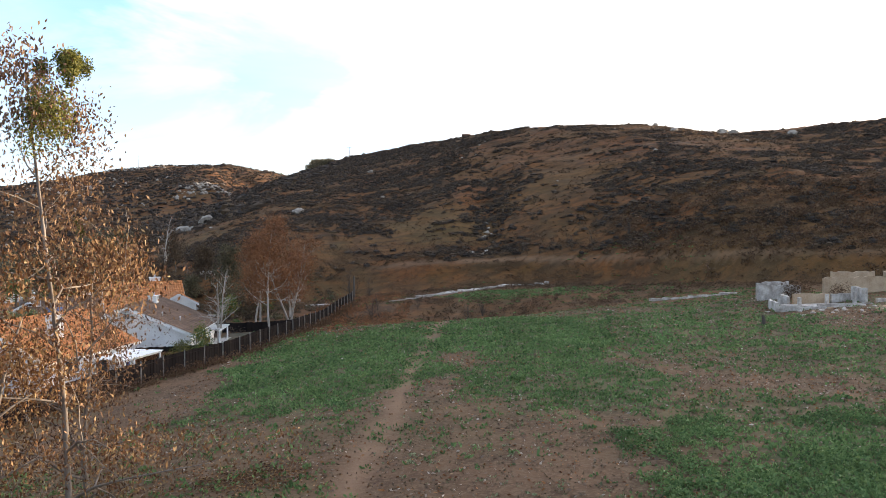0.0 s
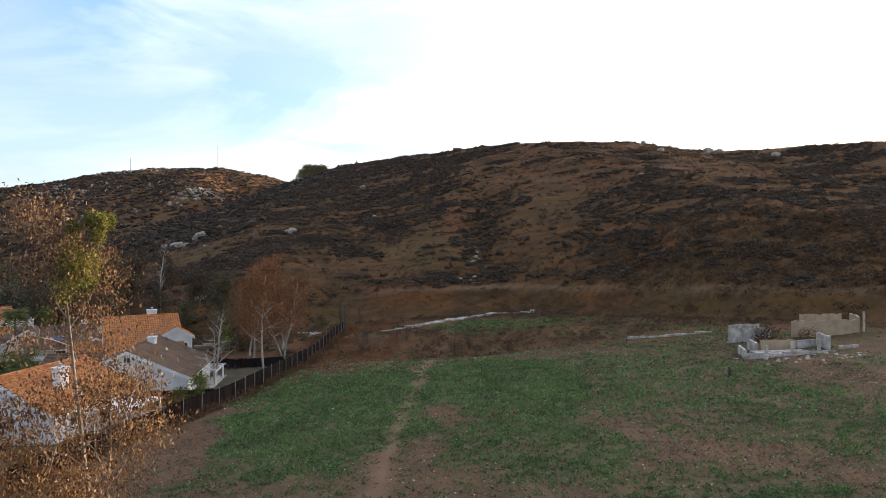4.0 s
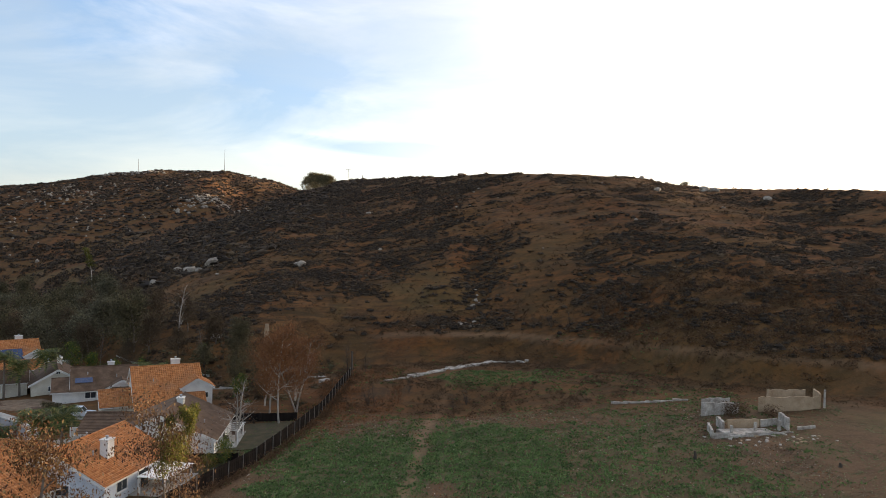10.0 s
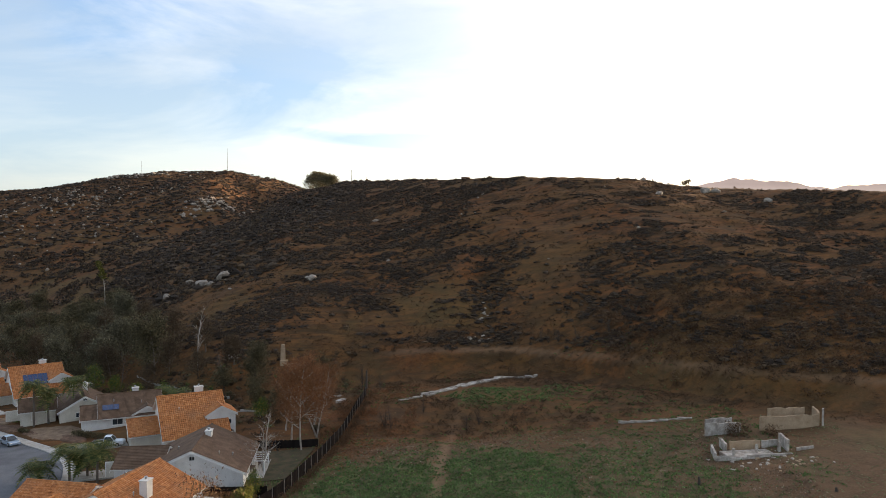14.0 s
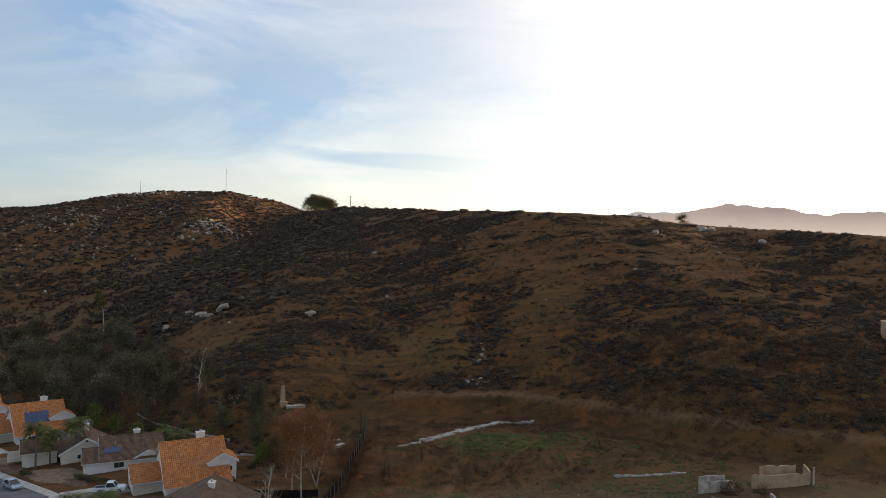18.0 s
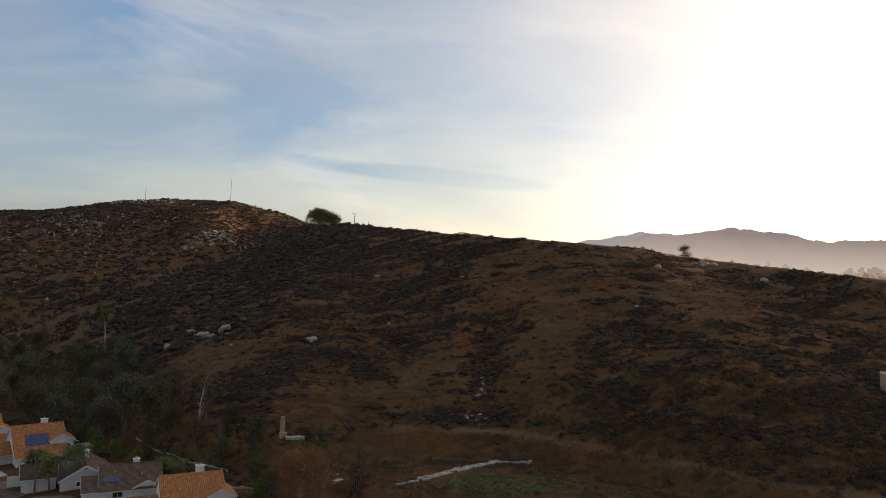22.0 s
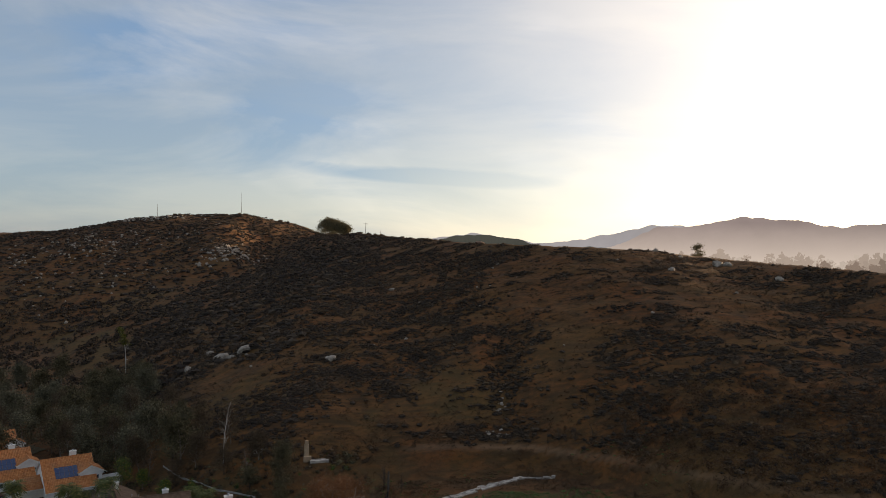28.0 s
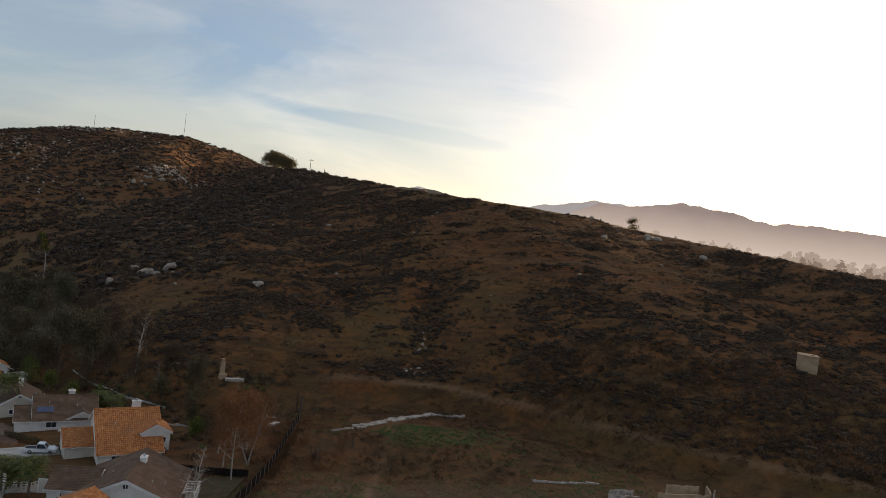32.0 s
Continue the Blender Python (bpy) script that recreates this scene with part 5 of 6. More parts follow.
def tree(x, y, h, label, bark, leaves, n_leaves, leaf=0.16, spread=0.3, seed=0, trunk_r=None, scatter=0.45, first=0.3, droop=0.0, rise=0.8, forks=(5, 5, 4), category="tree", group="", levels=3, stems=1, lean=0.05, sink=0.0, wander=0.05, narrow=0.55, hang=1.0):
    rng = np.random.default_rng(seed)
    t = thing("tree", label, category, (x, y, hz(x, y) - sink), rng.uniform(0, 360), group)
    all_tips = []
    for s in range(stems):
        tubes, tips = skeleton(rng, h * (1 - 0.12 * s), spread, levels, trunk_r or h * 0.014, forks, lean + 0.12 * (stems > 1), first, droop, rise, wander)
        trunk = Mesh()
        for i, (ps, rs) in enumerate(tubes):
            trunk.tube(ps, rs, 7 if i == 0 else (5 if rs[0] > 0.03 else 3), cap=False)
        part("trunk", trunk, M[bark], t, smooth=True)
        all_tips += tips
    tips = np.array([tuple(p) for p in all_tips])
    if n_leaves:
        sets = leaves if isinstance(leaves, list) else [(leaves, 0.0, 1.0)]
        for mat, lo, hi in sets:
            sel = tips[(tips[:, 2] >= h * lo) & (tips[:, 2] <= h * hi + 0.5)]
            if not len(sel):
                continue
            n = int(n_leaves * len(sel) / len(tips))
            c = sel[rng.integers(0, len(sel), n)] + rng.normal(size=(n, 3)) * scatter * np.array((1, 1, 0.8))
            v, f = leaf_cloud(c, leaf * rng.uniform(0.6, 1.4, n), rng, 0.0, narrow, hang)
            part("crown", _mesh(v, f), M[mat], t)
    return t


def _mesh(v, f):
    m = Mesh()
    m.v, m.f = [tuple(p) for p in v.tolist()], [tuple(q) for q in f.tolist()]
    return m


big = tree(-13.05, 29.2, 18.5, "tall slender tree with sparse drooping orange leaves and mistletoe", "bark_grey", [("autumn", 0.0, 0.62), ("autumn_dark", 0.6, 1.1)], 15000, 0.17, 0.31, 11, 0.12, 0.5, 0.12, 0.05, 0.9, (6, 5, 4), lean=0.005, wander=0.025, narrow=0.4, hang=2.4)
mr = np.random.default_rng(3)
for mx, my, mz, rad, tall in ((-0.5, 0.0, 15.3, 0.95, 1.7), (0.3, -0.1, 17.0, 0.6, 1.2)):
    n = 4200
    u = mr.normal(size=(n, 3))
    u /= np.linalg.norm(u, axis=1)[:, None]
    u *= (mr.random(n) ** 0.45)[:, None] * rad * mr.uniform(0.8, 1.2, (n, 1))
    u[:, 2] *= tall
    lump = mr.normal(size=(7, 3)) * rad * 0.55
    u = u * 0.62 + lump[mr.integers(0, 7, n)]
    back_turn = Matrix.Rotation(-big.matrix_basis.to_euler().z, 3, "Z")
    c = np.array(back_turn @ Vector((mx, my, mz - big.matrix_basis.translation.z)))
    v, f = leaf_cloud(u + c, 0.1 * mr.uniform(0.6, 1.4, n), mr)
    part("mistletoe", _mesh(v, f), M["yellow_green"], big, "yellow-green mistletoe ball")
tree(-18.6, 25.0, 18.6, "tall sunlit tree thick with orange autumn leaves", "bark_grey", "autumn", 19000, 0.18, 0.30, 12, 0.22, 0.45, 0.15, 0.035, 0.9, (6, 5, 4), lean=0.01, narrow=0.4, hang=2.2)
tree(-14.6, 25.5, 10.0, "lower tree with drooping rust-orange leaves", "bark_grey", "autumn", 8500, 0.16, 0.36, 13, 0.15, 0.5, 0.12, 0.06, 0.6, (6, 5, 4), narrow=0.4, hang=2.2)
tree(-14.2, 33.0, 10.5, "slender understorey tree with rusty leaves", "bark_grey", "autumn_dark", 7500, 0.16, 0.34, 14, 0.13, 0.5, 0.12, 0.05, 0.7, (6, 5, 4), narrow=0.4, hang=2.2)
# sycamores in the yards by the fence
for i, (x, y, h, n, st) in enumerate(((-23.6, 99.1, 15.0, 9000, 1), (-22.6, 107.3, 14.5, 9000, 2), (-26.6, 105.3, 13.0, 7000, 1), (-29.1, 112.0, 12.0, 6000, 1), (-24.5, 115.0, 11.0, 6000, 2))):
    tree(x, y, h, "half-bare sycamore with pale trunks and russet leaves", "bark_white", "russet", int(n * 1.15), 0.2, 0.32, 20 + i, 0.15, 0.6, 0.25, 0.0, 0.9, group="sycamores by the fence", stems=st)
tree(-27.4, 89.6, 9.5, "bare pale-barked tree by the pergola", "bark_white", "russet", 260, 0.2, 0.32, 27, 0.13, 0.4, 0.25, stems=2)
tree(-58.6, 150.4, 15.0, "tall bare pale tree at the foot of the hill", "bark_white", "russet", 300, 0.2, 0.22, 28, 0.15, 0.4, 0.3, 0.0, 1.2)
tree(-152.0, 298.0, 21.0, "tall thin pale tree with a small yellowing top", "bark_white", [("yellow_green", 0.6, 1.1)], 2400, 0.4, 0.13, 29, 0.3, 0.4, 0.5, 0.0, 1.4)
tree(-42.4, 138.0, 11.0, "dark leafy evergreen tree beside the lone chimney", "bark_dark", "evergreen", 6500, 0.3, 0.34, 30, 0.2, 0.6, 0.12)
tree(-76.0, 163.0, 14.5, "dense dark conifer behind the houses", "bark_dark", "evergreen", 8000, 0.32, 0.27, 31, 0.25, 0.6, 0.06)
for i, (x, y, h) in enumerate(((-66, 152, 9), (-70, 166, 11), (-83, 160, 10), (-97, 176, 12), (-110, 176, 12), (-122, 188, 12), (-60, 160, 9), (-50, 150, 7), (-86, 186, 12), (-106, 206, 13), (-140, 224, 12), (-146, 200, 12))):
    tree(x, y, h, "brown half-bare tree at the edge of the grove", "bark_grey", "brown_leaf", 4200, 0.3, 0.34, 170 + i, 0.14, 0.7, 0.2, 0.0, 0.8, (5, 4, 3), group="half-bare trees")
for i, (x, y, h) in enumerate(((-57, 146, 6), (-49, 140, 5), (-61, 129.5, 4.5), (-70, 148, 7), (-40, 133, 5), (-33.5, 124, 5.5), (-31, 118, 4.5), (-92, 162, 8), (-54, 127, 4.0))):
    tree(x, y, h, "dark bushy tree in a back yard", "bark_dark", "evergreen" if i % 3 else "brown_leaf", 2600, 0.26, 0.42, 230 + i, 0.12, 0.5, 0.08, 0.0, 0.6, (4, 4, 3), group="back-yard trees")
# small bare trees and snags at the end of the path
for i, (x, y, h) in enumerate(((-10.0, 111.5, 4.5), (-11.2, 113.0, 3.6), (3.6, 112.0, 3.2), (6.0, 114.5, 2.8), (-4.5, 120, 3.0), (-18.8, 141.0, 6.0), (-14.5, 138.0, 4.0), (26, 150, 3.5), (30, 149, 3.2), (37, 147, 3.6), (22, 152, 3.0))):
    tree(x, y, h, "small leafless shrub-tree with twisting dark branches", "bark_dark", "russet", 60, 0.12, 0.4, 40 + i, 0.07, 0.25, 0.1, group="bare shrubs", stems=2 if i % 2 else 1)
# big tree masses on the left
rng = np.random.default_rng(5)
grove = [(-72, 158), (-88, 165), (-94, 190), (-101, 172), (-108, 198), (-116, 182), (-112, 215), (-124, 206), (-132, 192), (-130, 224), (-142, 236), (-149, 214), (-120, 240), (-158, 250), (-170, 262), (-140, 262), (-152, 232), (-175, 240), (-190, 270), (-160, 285), (-128, 172), (-200, 300), (-185, 305), (-113, 230), (-150, 270), (-125, 255), (-90, 180), (-138, 210), (-118, 195), (-104, 186), (-128, 240), (-165, 232)]
for i, (x, y) in enumerate(grove):
    kind = "eucalypt" if i % 5 in (1, 3) else "evergreen"
    tree(x, y, rng.uniform(8.5, 14.5), "dark spreading evergreen in the grove behind the houses", "bark_grey", kind, 4600, 0.5, rng.uniform(0.34, 0.46), 60 + i, 0.22, 1.1, 0.15, 0.0, 0.6, (4, 4, 3), group="evergreen grove")
for i, (x, y, h) in enumerate(((-118, 168, 13), (-136, 182, 14), (-127, 196, 12), (-80, 158, 8), (-51, 144, 6.5))):
    tree(x, y, h, "bare slender tree with pale limbs among the evergreens", "bark_grey", "russet", 200, 0.25, 0.24, 95 + i, 0.14, 0.4, 0.25)
for i, (x, y, h) in enumerate(((-84, 152, 6.5), (-78, 150, 4.5), (-70, 142, 4), (-62, 138, 4.5), (-33, 128, 4), (-36, 121, 3.5))):
    tree(x, y, h, "small yellow-green leafy tree behind the houses", "bark_grey", "citrus", 2600, 0.24, 0.4, 110 + i, 0.1, 0.4, 0.12)
tree(-25.9, 79.0, 3.6, "small citrus tree against the board fence", "bark_grey", "citrus", 2600, 0.14, 0.42, 120, 0.07, 0.25, 0.12)
tree(-27.4, 76.5, 2.6, "bushy yellow-leaved shrub in the yard", "bark_grey", "yellow_green", 1800, 0.14, 0.5, 121, 0.05, 0.22, 0.1, category="shrub")
# trees on the skyline
for i, (x, y, h) in enumerate(((-188, 970, 19), (-171, 908, 20), (-152, 836, 16), (-134, 770, 13), (-120, 720, 9), (-162, 870, 18))):
    tree(x, y, h, "broad dark tree on the skyline", "bark_dark", "evergreen", 6500, 0.95, 0.62, 130 + i, 0.5, 1.7, 0.03, 0, 0.5, (5, 4, 3), group="skyline trees")
for i, (x, y, h) in enumerate(((128, 372, 21), (150, 392, 17), (158, 388, 20), (138, 400, 15), (176, 360, 16), (184, 352, 20), (190, 345, 17), (168, 352, 14), (205, 360, 20), (214, 356, 16), (232, 352, 21), (224, 372, 18), (146, 330, 8), (118, 345, 7), (246, 366, 20), (196, 372, 17))):
    tree(x, y, h, "backlit bushy tree just over the crest", "bark_dark", "evergreen", 2600, 0.6, 0.24, 150 + i, 0.24, 0.9, 0.3, 0, 0.6, (4, 4, 3), group="trees behind the crest", sink=0.5)


def palm(x, y, h, label, seed, n=40, reach=3.5):
    rng = np.random.default_rng(seed)
    z = hz(x, y)
    t = thing("palm_tree", label, "palm tree", (x, y, z), 0, "street palms")
    bend = rng.normal(size=2) * 0.04 * h
    pts = [(bend[0] * u * u, bend[1] * u * u, -0.3 + (h + 0.3) * u) for u in np.linspace(0, 1, 7)]
    m = Mesh()
    m.tube(pts, [0.22 - 0.08 * u for u in np.linspace(0, 1, 7)], 8)
    part("trunk", m, M["bark_grey"], t, smooth=True)
    hub = Vector(pts[-1])
    for k in range(n):
        az, el = k * 2.399 + rng.normal() * 0.2, rng.uniform(-0.5, 1.1)
        fm = Mesh()
        way = Vector((math.cos(az), math.sin(az), 0))
        side = Vector((-math.sin(az), math.cos(az), 0))
        spine = []
        for j in range(8):
            u = j / 7
            spine.append(hub + way * (reach * u * math.cos(el * (1 - u * 0.5))) + Vector((0, 0, reach * (math.sin(el) * u - 0.75 * u * u))))
        fm.tube(spine, [0.025 * (1 - 0.8 * j / 7) for j in range(8)], 3, False)
        for j in range(1, 8):
            for s in (-1, 1):
                for q in (0.0, 0.5):
                    a = spine[j - 1].lerp(spine[j], q)
                    ln = reach * 0.34 * math.sin(math.pi * min((j + q) / 8 + 0.1, 1))
                    tip = a + side * s * ln + way * ln * 0.5 + Vector((0, 0, -ln * 0.35))
                    b = a + (spine[j] - spine[j - 1]) * 0.35
                    fm.add((a, b, tip), ((0, 1, 2),))
        part("frond", fm, M["palm"], t)
    return t


for i, (x, y, h) in enumerate(((-82.2, 124.6, 8.6), (-80.4, 126.6, 6.4), (-76.8, 129.4, 8.0), (-61.6, 90.6, 3.4), (-57.2, 91.2, 5.2), (-52.4, 90.0, 5.4), (-55.2, 92.6, 3.6), (-127, 163, 7.5), (-130, 166, 7.0), (-104, 141, 5.0), (-118, 152, 4.0), (-56, 132, 4.2), (-60, 134, 4.0))):
    palm(x, y, h, "feather palm with drooping green fronds by the street", 500 + i)

# ---- brush, weeds and litter: too many to count ----


def clumps(name, label, category, xs, ys, r, hgt, per, mat, seed, leaf=0.4, narrow=0.7, core=0.0):
    """Low bushes as domes of leaf clusters, all in one mesh; core gives each a closed inner mass of that share of its size."""
    rng = np.random.default_rng(seed)
    n = len(xs)
    z = height(xs, ys)
    u = rng.normal(size=(n, per, 3))
    u /= np.linalg.norm(u, axis=2)[:, :, None]
    u[:, :, 2] = np.abs(u[:, :, 2])
    u *= rng.uniform(0.45, 1.05, (n, per))[:, :, None]
    sk = rng.uniform(0.75, 1.35, (n, 1, 2))
    c = np.empty((n, per, 3))
    c[:, :, :2] = u[:, :, :2] * sk * r[:, None, None] + np.stack((xs, ys), 1)[:, None, :]
    c[:, :, 2] = u[:, :, 2] * hgt[:, None] + z[:, None] - 0.05
    sizes = (leaf * np.repeat(r, per) * rng.uniform(0.6, 1.4, n * per))
    v, f = leaf_cloud(c.reshape(-1, 3), sizes, rng, 0.2, narrow)
    f = f.tolist()
    if core:
        a = np.arange(7) * 2 * np.pi / 7
        ring = [(np.cos(a), np.sin(a), 0 * a - 0.15), (0.86 * np.cos(a + 0.4), 0.86 * np.sin(a + 0.4), 0 * a + 0.55), (0 * a[:1], 0 * a[:1], 0 * a[:1] + 1.0)]
        shape = np.concatenate([np.stack(q, 1) for q in ring])
        dome = shape[None] * rng.uniform(0.72, 1.2, (n, 15, 1)) * core
        dome[:, :, :2] = dome[:, :, :2] * sk * r[:, None, None] + np.stack((xs, ys), 1)[:, None, :]
        dome[:, :, 2] = dome[:, :, 2] * hgt[:, None] + z[:, None] - 0.05
        o = len(v) + 15 * np.arange(n)
        v = np.concatenate((v, dome.reshape(-1, 3)))
        for k in range(7):
            q = (k + 1) % 7
            f += np.stack((o + k, o + q, o + 7 + q, o + 7 + k), 1).tolist() + np.stack((o + 7 + k, o + 7 + q, o + 14), 1).tolist()
    return tagged(link(name, v, f, M[mat]), label, category, kind="stuff")


def pick(n, x0, x1, y0, y1, rule, seed):
    rng = np.random.default_rng(seed)
    x, y = rng.uniform(x0, x1, n), rng.uniform(y0, y1, n)
    keep = rng.random(n) < rule(x, y)
    return x[keep], y[keep], rng


def slope_s(x, y):
    t = toe_line(x)
    return (y - t) / np.maximum(crest_y(x) - t, 20)


def brush_rule(x, y):
    """How thick the chaparral stands: close on the upper left and the lower right, in bands between bare strips elsewhere."""
    s = slope_s(x, y)
    q = x - 0.35 * (y - 140)
    d = sstep(0.44, 0.58, fbm(q * 1.0, y * 0.42, 17, 3, 71))
    d = np.maximum(d, 0.5 * sstep(0.52, 0.62, fbm(x, y * 1.3, 8, 3, 75)))
    d = d + 0.75 * sstep(25, -45, x) * sstep(0.22, 0.5, s)
    d = d + 0.55 * sstep(38, 62, x) * sstep(0.6, 0.35, s)
    for x0, lean, w, y0, y1 in ((26, 0.10, 7, 150, 300), (17, 0.16, 4.5, 165, 330), (46, 0.22, 9, 200, 330), (-7, 0.02, 5, 150, 215)):
        d = d * (1 - 0.85 * sstep(w, w * 0.4, np.abs(x - x0 - lean * (y - 160))) * sstep(y0 - 10, y0 + 10, y) * sstep(y1 + 20, y1 - 20, y))
    return np.clip(d * sstep(0.035, 0.06, s) * sstep(1.02, 0.99, s), 0, 1)


def thickets(n, x0, x1, y0, y1, rule, seed, along=2.8, up=1.3, most=18):
    """Places of bushes that stand in groups drawn out along the slope."""
    cx, cy, rng = pick(n, x0, x1, y0, y1, rule, seed)
    k = rng.integers(3, most, len(cx))
    wide = np.repeat(along * rng.uniform(0.5, 1.5, len(cx)), k)
    x = np.repeat(cx, k) + rng.normal(size=k.sum()) * wide
    y = np.repeat(cy, k) + rng.normal(size=k.sum()) * up * wide / along
    s = slope_s(x, y)
    keep = (s > 0.036) & (s < 0.995)
    return x[keep], y[keep], rng


x, y, rng = thickets(2500, -150, 170, 100, 250, brush_rule, 1)
r = rng.uniform(0.5, 1.35, len(x))
clumps("chaparral", "dark chaparral bushes over the hillside", "brush", x, y, r, r * rng.uniform(0.55, 0.9, len(x)), 54, "shrub", 2, 0.24, 0.6, 0.66)
x, y = x + rng.normal(size=len(x)) * 1.1, y + rng.normal(size=len(x)) * 0.8
r = rng.uniform(0.5, 1.2, len(x))
clumps("sage_scrub", "low grey-brown scrub round the chaparral", "brush", x, y, r, r * 0.42, 22, "sage_dark", 320, 0.3, 0.6, 0.55)
x, y, rng = thickets(3300, -210, 200, 245, 560, brush_rule, 101, 3.8, 2.2)
r = rng.uniform(0.7, 1.8, len(x))
clumps("chaparral", "dark chaparral on the upper slope", "brush", x, y, r, r * rng.uniform(0.5, 0.8, len(x)), 26, "shrub", 102, 0.36, 0.6, 0.66)
x, y = x + rng.normal(size=len(x)) * 1.8, y + rng.normal(size=len(x)) * 1.4
r = rng.uniform(0.7, 1.6, len(x))
clumps("sage_scrub", "low grey-brown scrub on the upper slope", "brush", x, y, r, r * 0.4, 10, "sage_dark", 321, 0.45, 0.6, 0.6)
x, y, rng = pick(1500, -150, 170, 110, 330, lambda x, y: 0.5 * sstep(0.04, 0.08, slope_s(x, y)) * sstep(1.0, 0.97, slope_s(x, y)), 301)
r = rng.uniform(0.4, 1.3, len(x))
clumps("chaparral", "single dark bushes scattered over the bare strips", "brush", x, y, r, r * rng.uniform(0.6, 0.95, len(x)), 70, "shrub", 302, 0.24, 0.6, 0.66)
x, y, rng = pick(22000, -720, -60, 230, 1130, lambda x, y: brush_rule(x, y) * 0.9 + 0.5 * sstep(0.1, 0.2, slope_s(x, y)) * sstep(1.01, 0.99, slope_s(x, y)), 3)
r = rng.uniform(1.0, 3.2, len(x))
clumps("chaparral", "dark brush over the far left hill", "brush", x, y, r, r * 0.7, 14, "shrub", 4, 0.5, 0.7, 0.82)
x, y, rng = pick(26000, -170, 170, 100, 340, lambda x, y: 0.6 * sstep(0.02, 0.06, slope_s(x, y)) * sstep(1.0, 0.95, slope_s(x, y)) * sstep(0.3, 0.6, fbm(x, y, 12, 3, 81)), 5)
r = rng.uniform(0.25, 0.95, len(x))
clumps("dry_brush", "dry brown brush and grass clumps on the slope", "brush", x, y, r, r * 0.7, 12, "scrub_dry", 6, 0.5, 0.3)
x, y, rng = pick(36000, -160, 170, 100, 330, lambda x, y: 0.75 * sstep(0.03, 0.07, slope_s(x, y)) * sstep(1.0, 0.96, slope_s(x, y)) * sstep(0.34, 0.56, fbm(x * 0.7, y * 1.5, 10, 4, 91)), 103)
r = rng.uniform(0.25, 0.9, len(x))
clumps("sage_scrub", "grey-brown sage scrub between the bushes", "brush", x, y, r, r * 0.75, 11, "sage", 104, 0.55)
x, y, rng = pick(34000, -34, 130, 84, 172, lambda x, y: 0.85 * sstep(-0.05, -0.02, slope_s(x, y)) * sstep(0.13, 0.07, slope_s(x, y)) * sstep(0.25, 0.5, fbm(x, y, 5, 3, 93)) * (1 - 0.95 * dirt_lit_rim_mask(x, y)), 105)
r = rng.uniform(0.2, 0.75, len(x))
clumps("bank_weeds", "dry brown weeds on the bank below the dirt road", "weeds", x, y, r, r * 1.1, 16, "scrub_dry", 106, 0.4, 0.35)
bx = np.array([-200, -205, -211, -218, -224, -231, -240, -246, -262, -275, -300, -330, -352, -395, -440])
by = crest_y(bx.astype(float)) - 6
clumps("skyline_brush", "low brush along the top of the far hill", "brush", bx.astype(float), by, np.linspace(3.2, 1.8, 15), np.linspace(4.5, 2.2, 15), 160, "evergreen", 330, 0.3, 0.6, 0.6)
x, y, rng = pick(420, 60, 330, 250, 350, lambda x, y: sstep(0.93, 0.985, slope_s(x, y)) * sstep(1.12, 1.03, slope_s(x, y)), 7)
r = rng.uniform(0.4, 1.1, len(x))
clumps("crest_brush", "low scrub along the sunlit crest", "brush", x, y, r, r * 0.9, 26, "scrub_dry", 8, 0.5)
x, y, rng = pick(8000, -460, -110, 220, 620, lambda x, y: 0.9 * sstep(-0.3, -0.1, slope_s(x, y)) * sstep(0.2, 0.08, slope_s(x, y)) * sstep(0.3, 0.5, fbm(x, y, 18, 3, 95)), 107)
r = rng.uniform(0.9, 2.8, len(x))
clumps("valley_brush", "dark brush filling the foot of the far hill", "brush", x, y, r, r * 0.9, 22, "shrub", 108, 0.6)
# dark thickets along the bank, above and below the dirt road
x, y, rng = thickets(420, -14, 120, 95, 170, lambda x, y: 0.9 * (sstep(0.012, 0.004, np.abs(slope_s(x, y) - 0.052)) + 0.8 * sstep(0.012, 0.004, np.abs(slope_s(x, y) - 0.008))) * sstep(0.42, 0.58, fbm(x, y, 13, 2, 305)), 303, 3.4, 0.8, 16)
r = rng.uniform(0.4, 1.1, len(x))
clumps("bank_brush", "dark brush lining the dirt road at the foot of the slope", "brush", x, y, r, r * 0.95, 44, "shrub", 304, 0.26, 0.5, 0.64)
x, y, rng = pick(9000, -24, 90, 108, 168, lambda x, y: 0.8 * sstep(0.1, 0.05, slope_s(x, y)) * sstep(0.45, 0.58, fbm(x, y, 6, 3, 97)) * (1 - dirt_lit_rim_mask(x, y)) * (1 - 0.8 * green_mask(x, y)), 203)
r = rng.uniform(0.2, 0.95, len(x))
clumps("scrub", "low dark scrub about the foot of the slope", "brush", x, y, r, r * 0.9, 26, "sage", 204, 0.34, 0.5)
x, y, rng = pick(2600, -130, -24, 92, 210, lambda x, y: 0.8 * sstep(0.42, 0.56, fbm(x, y, 8, 3, 99)) * sstep(-30 - 0.62 * (y - 130), -38 - 0.62 * (y - 130), x + 14) * sstep(-3, 2, y + 0.72 * x - 78), 205)
r = rng.uniform(0.5, 1.5, len(x))
clumps("yard_brush", "brown shrubs and undergrowth behind the houses", "shrubs", x, y, r, r * 0.9, 60, "shrub", 206, 0.26)
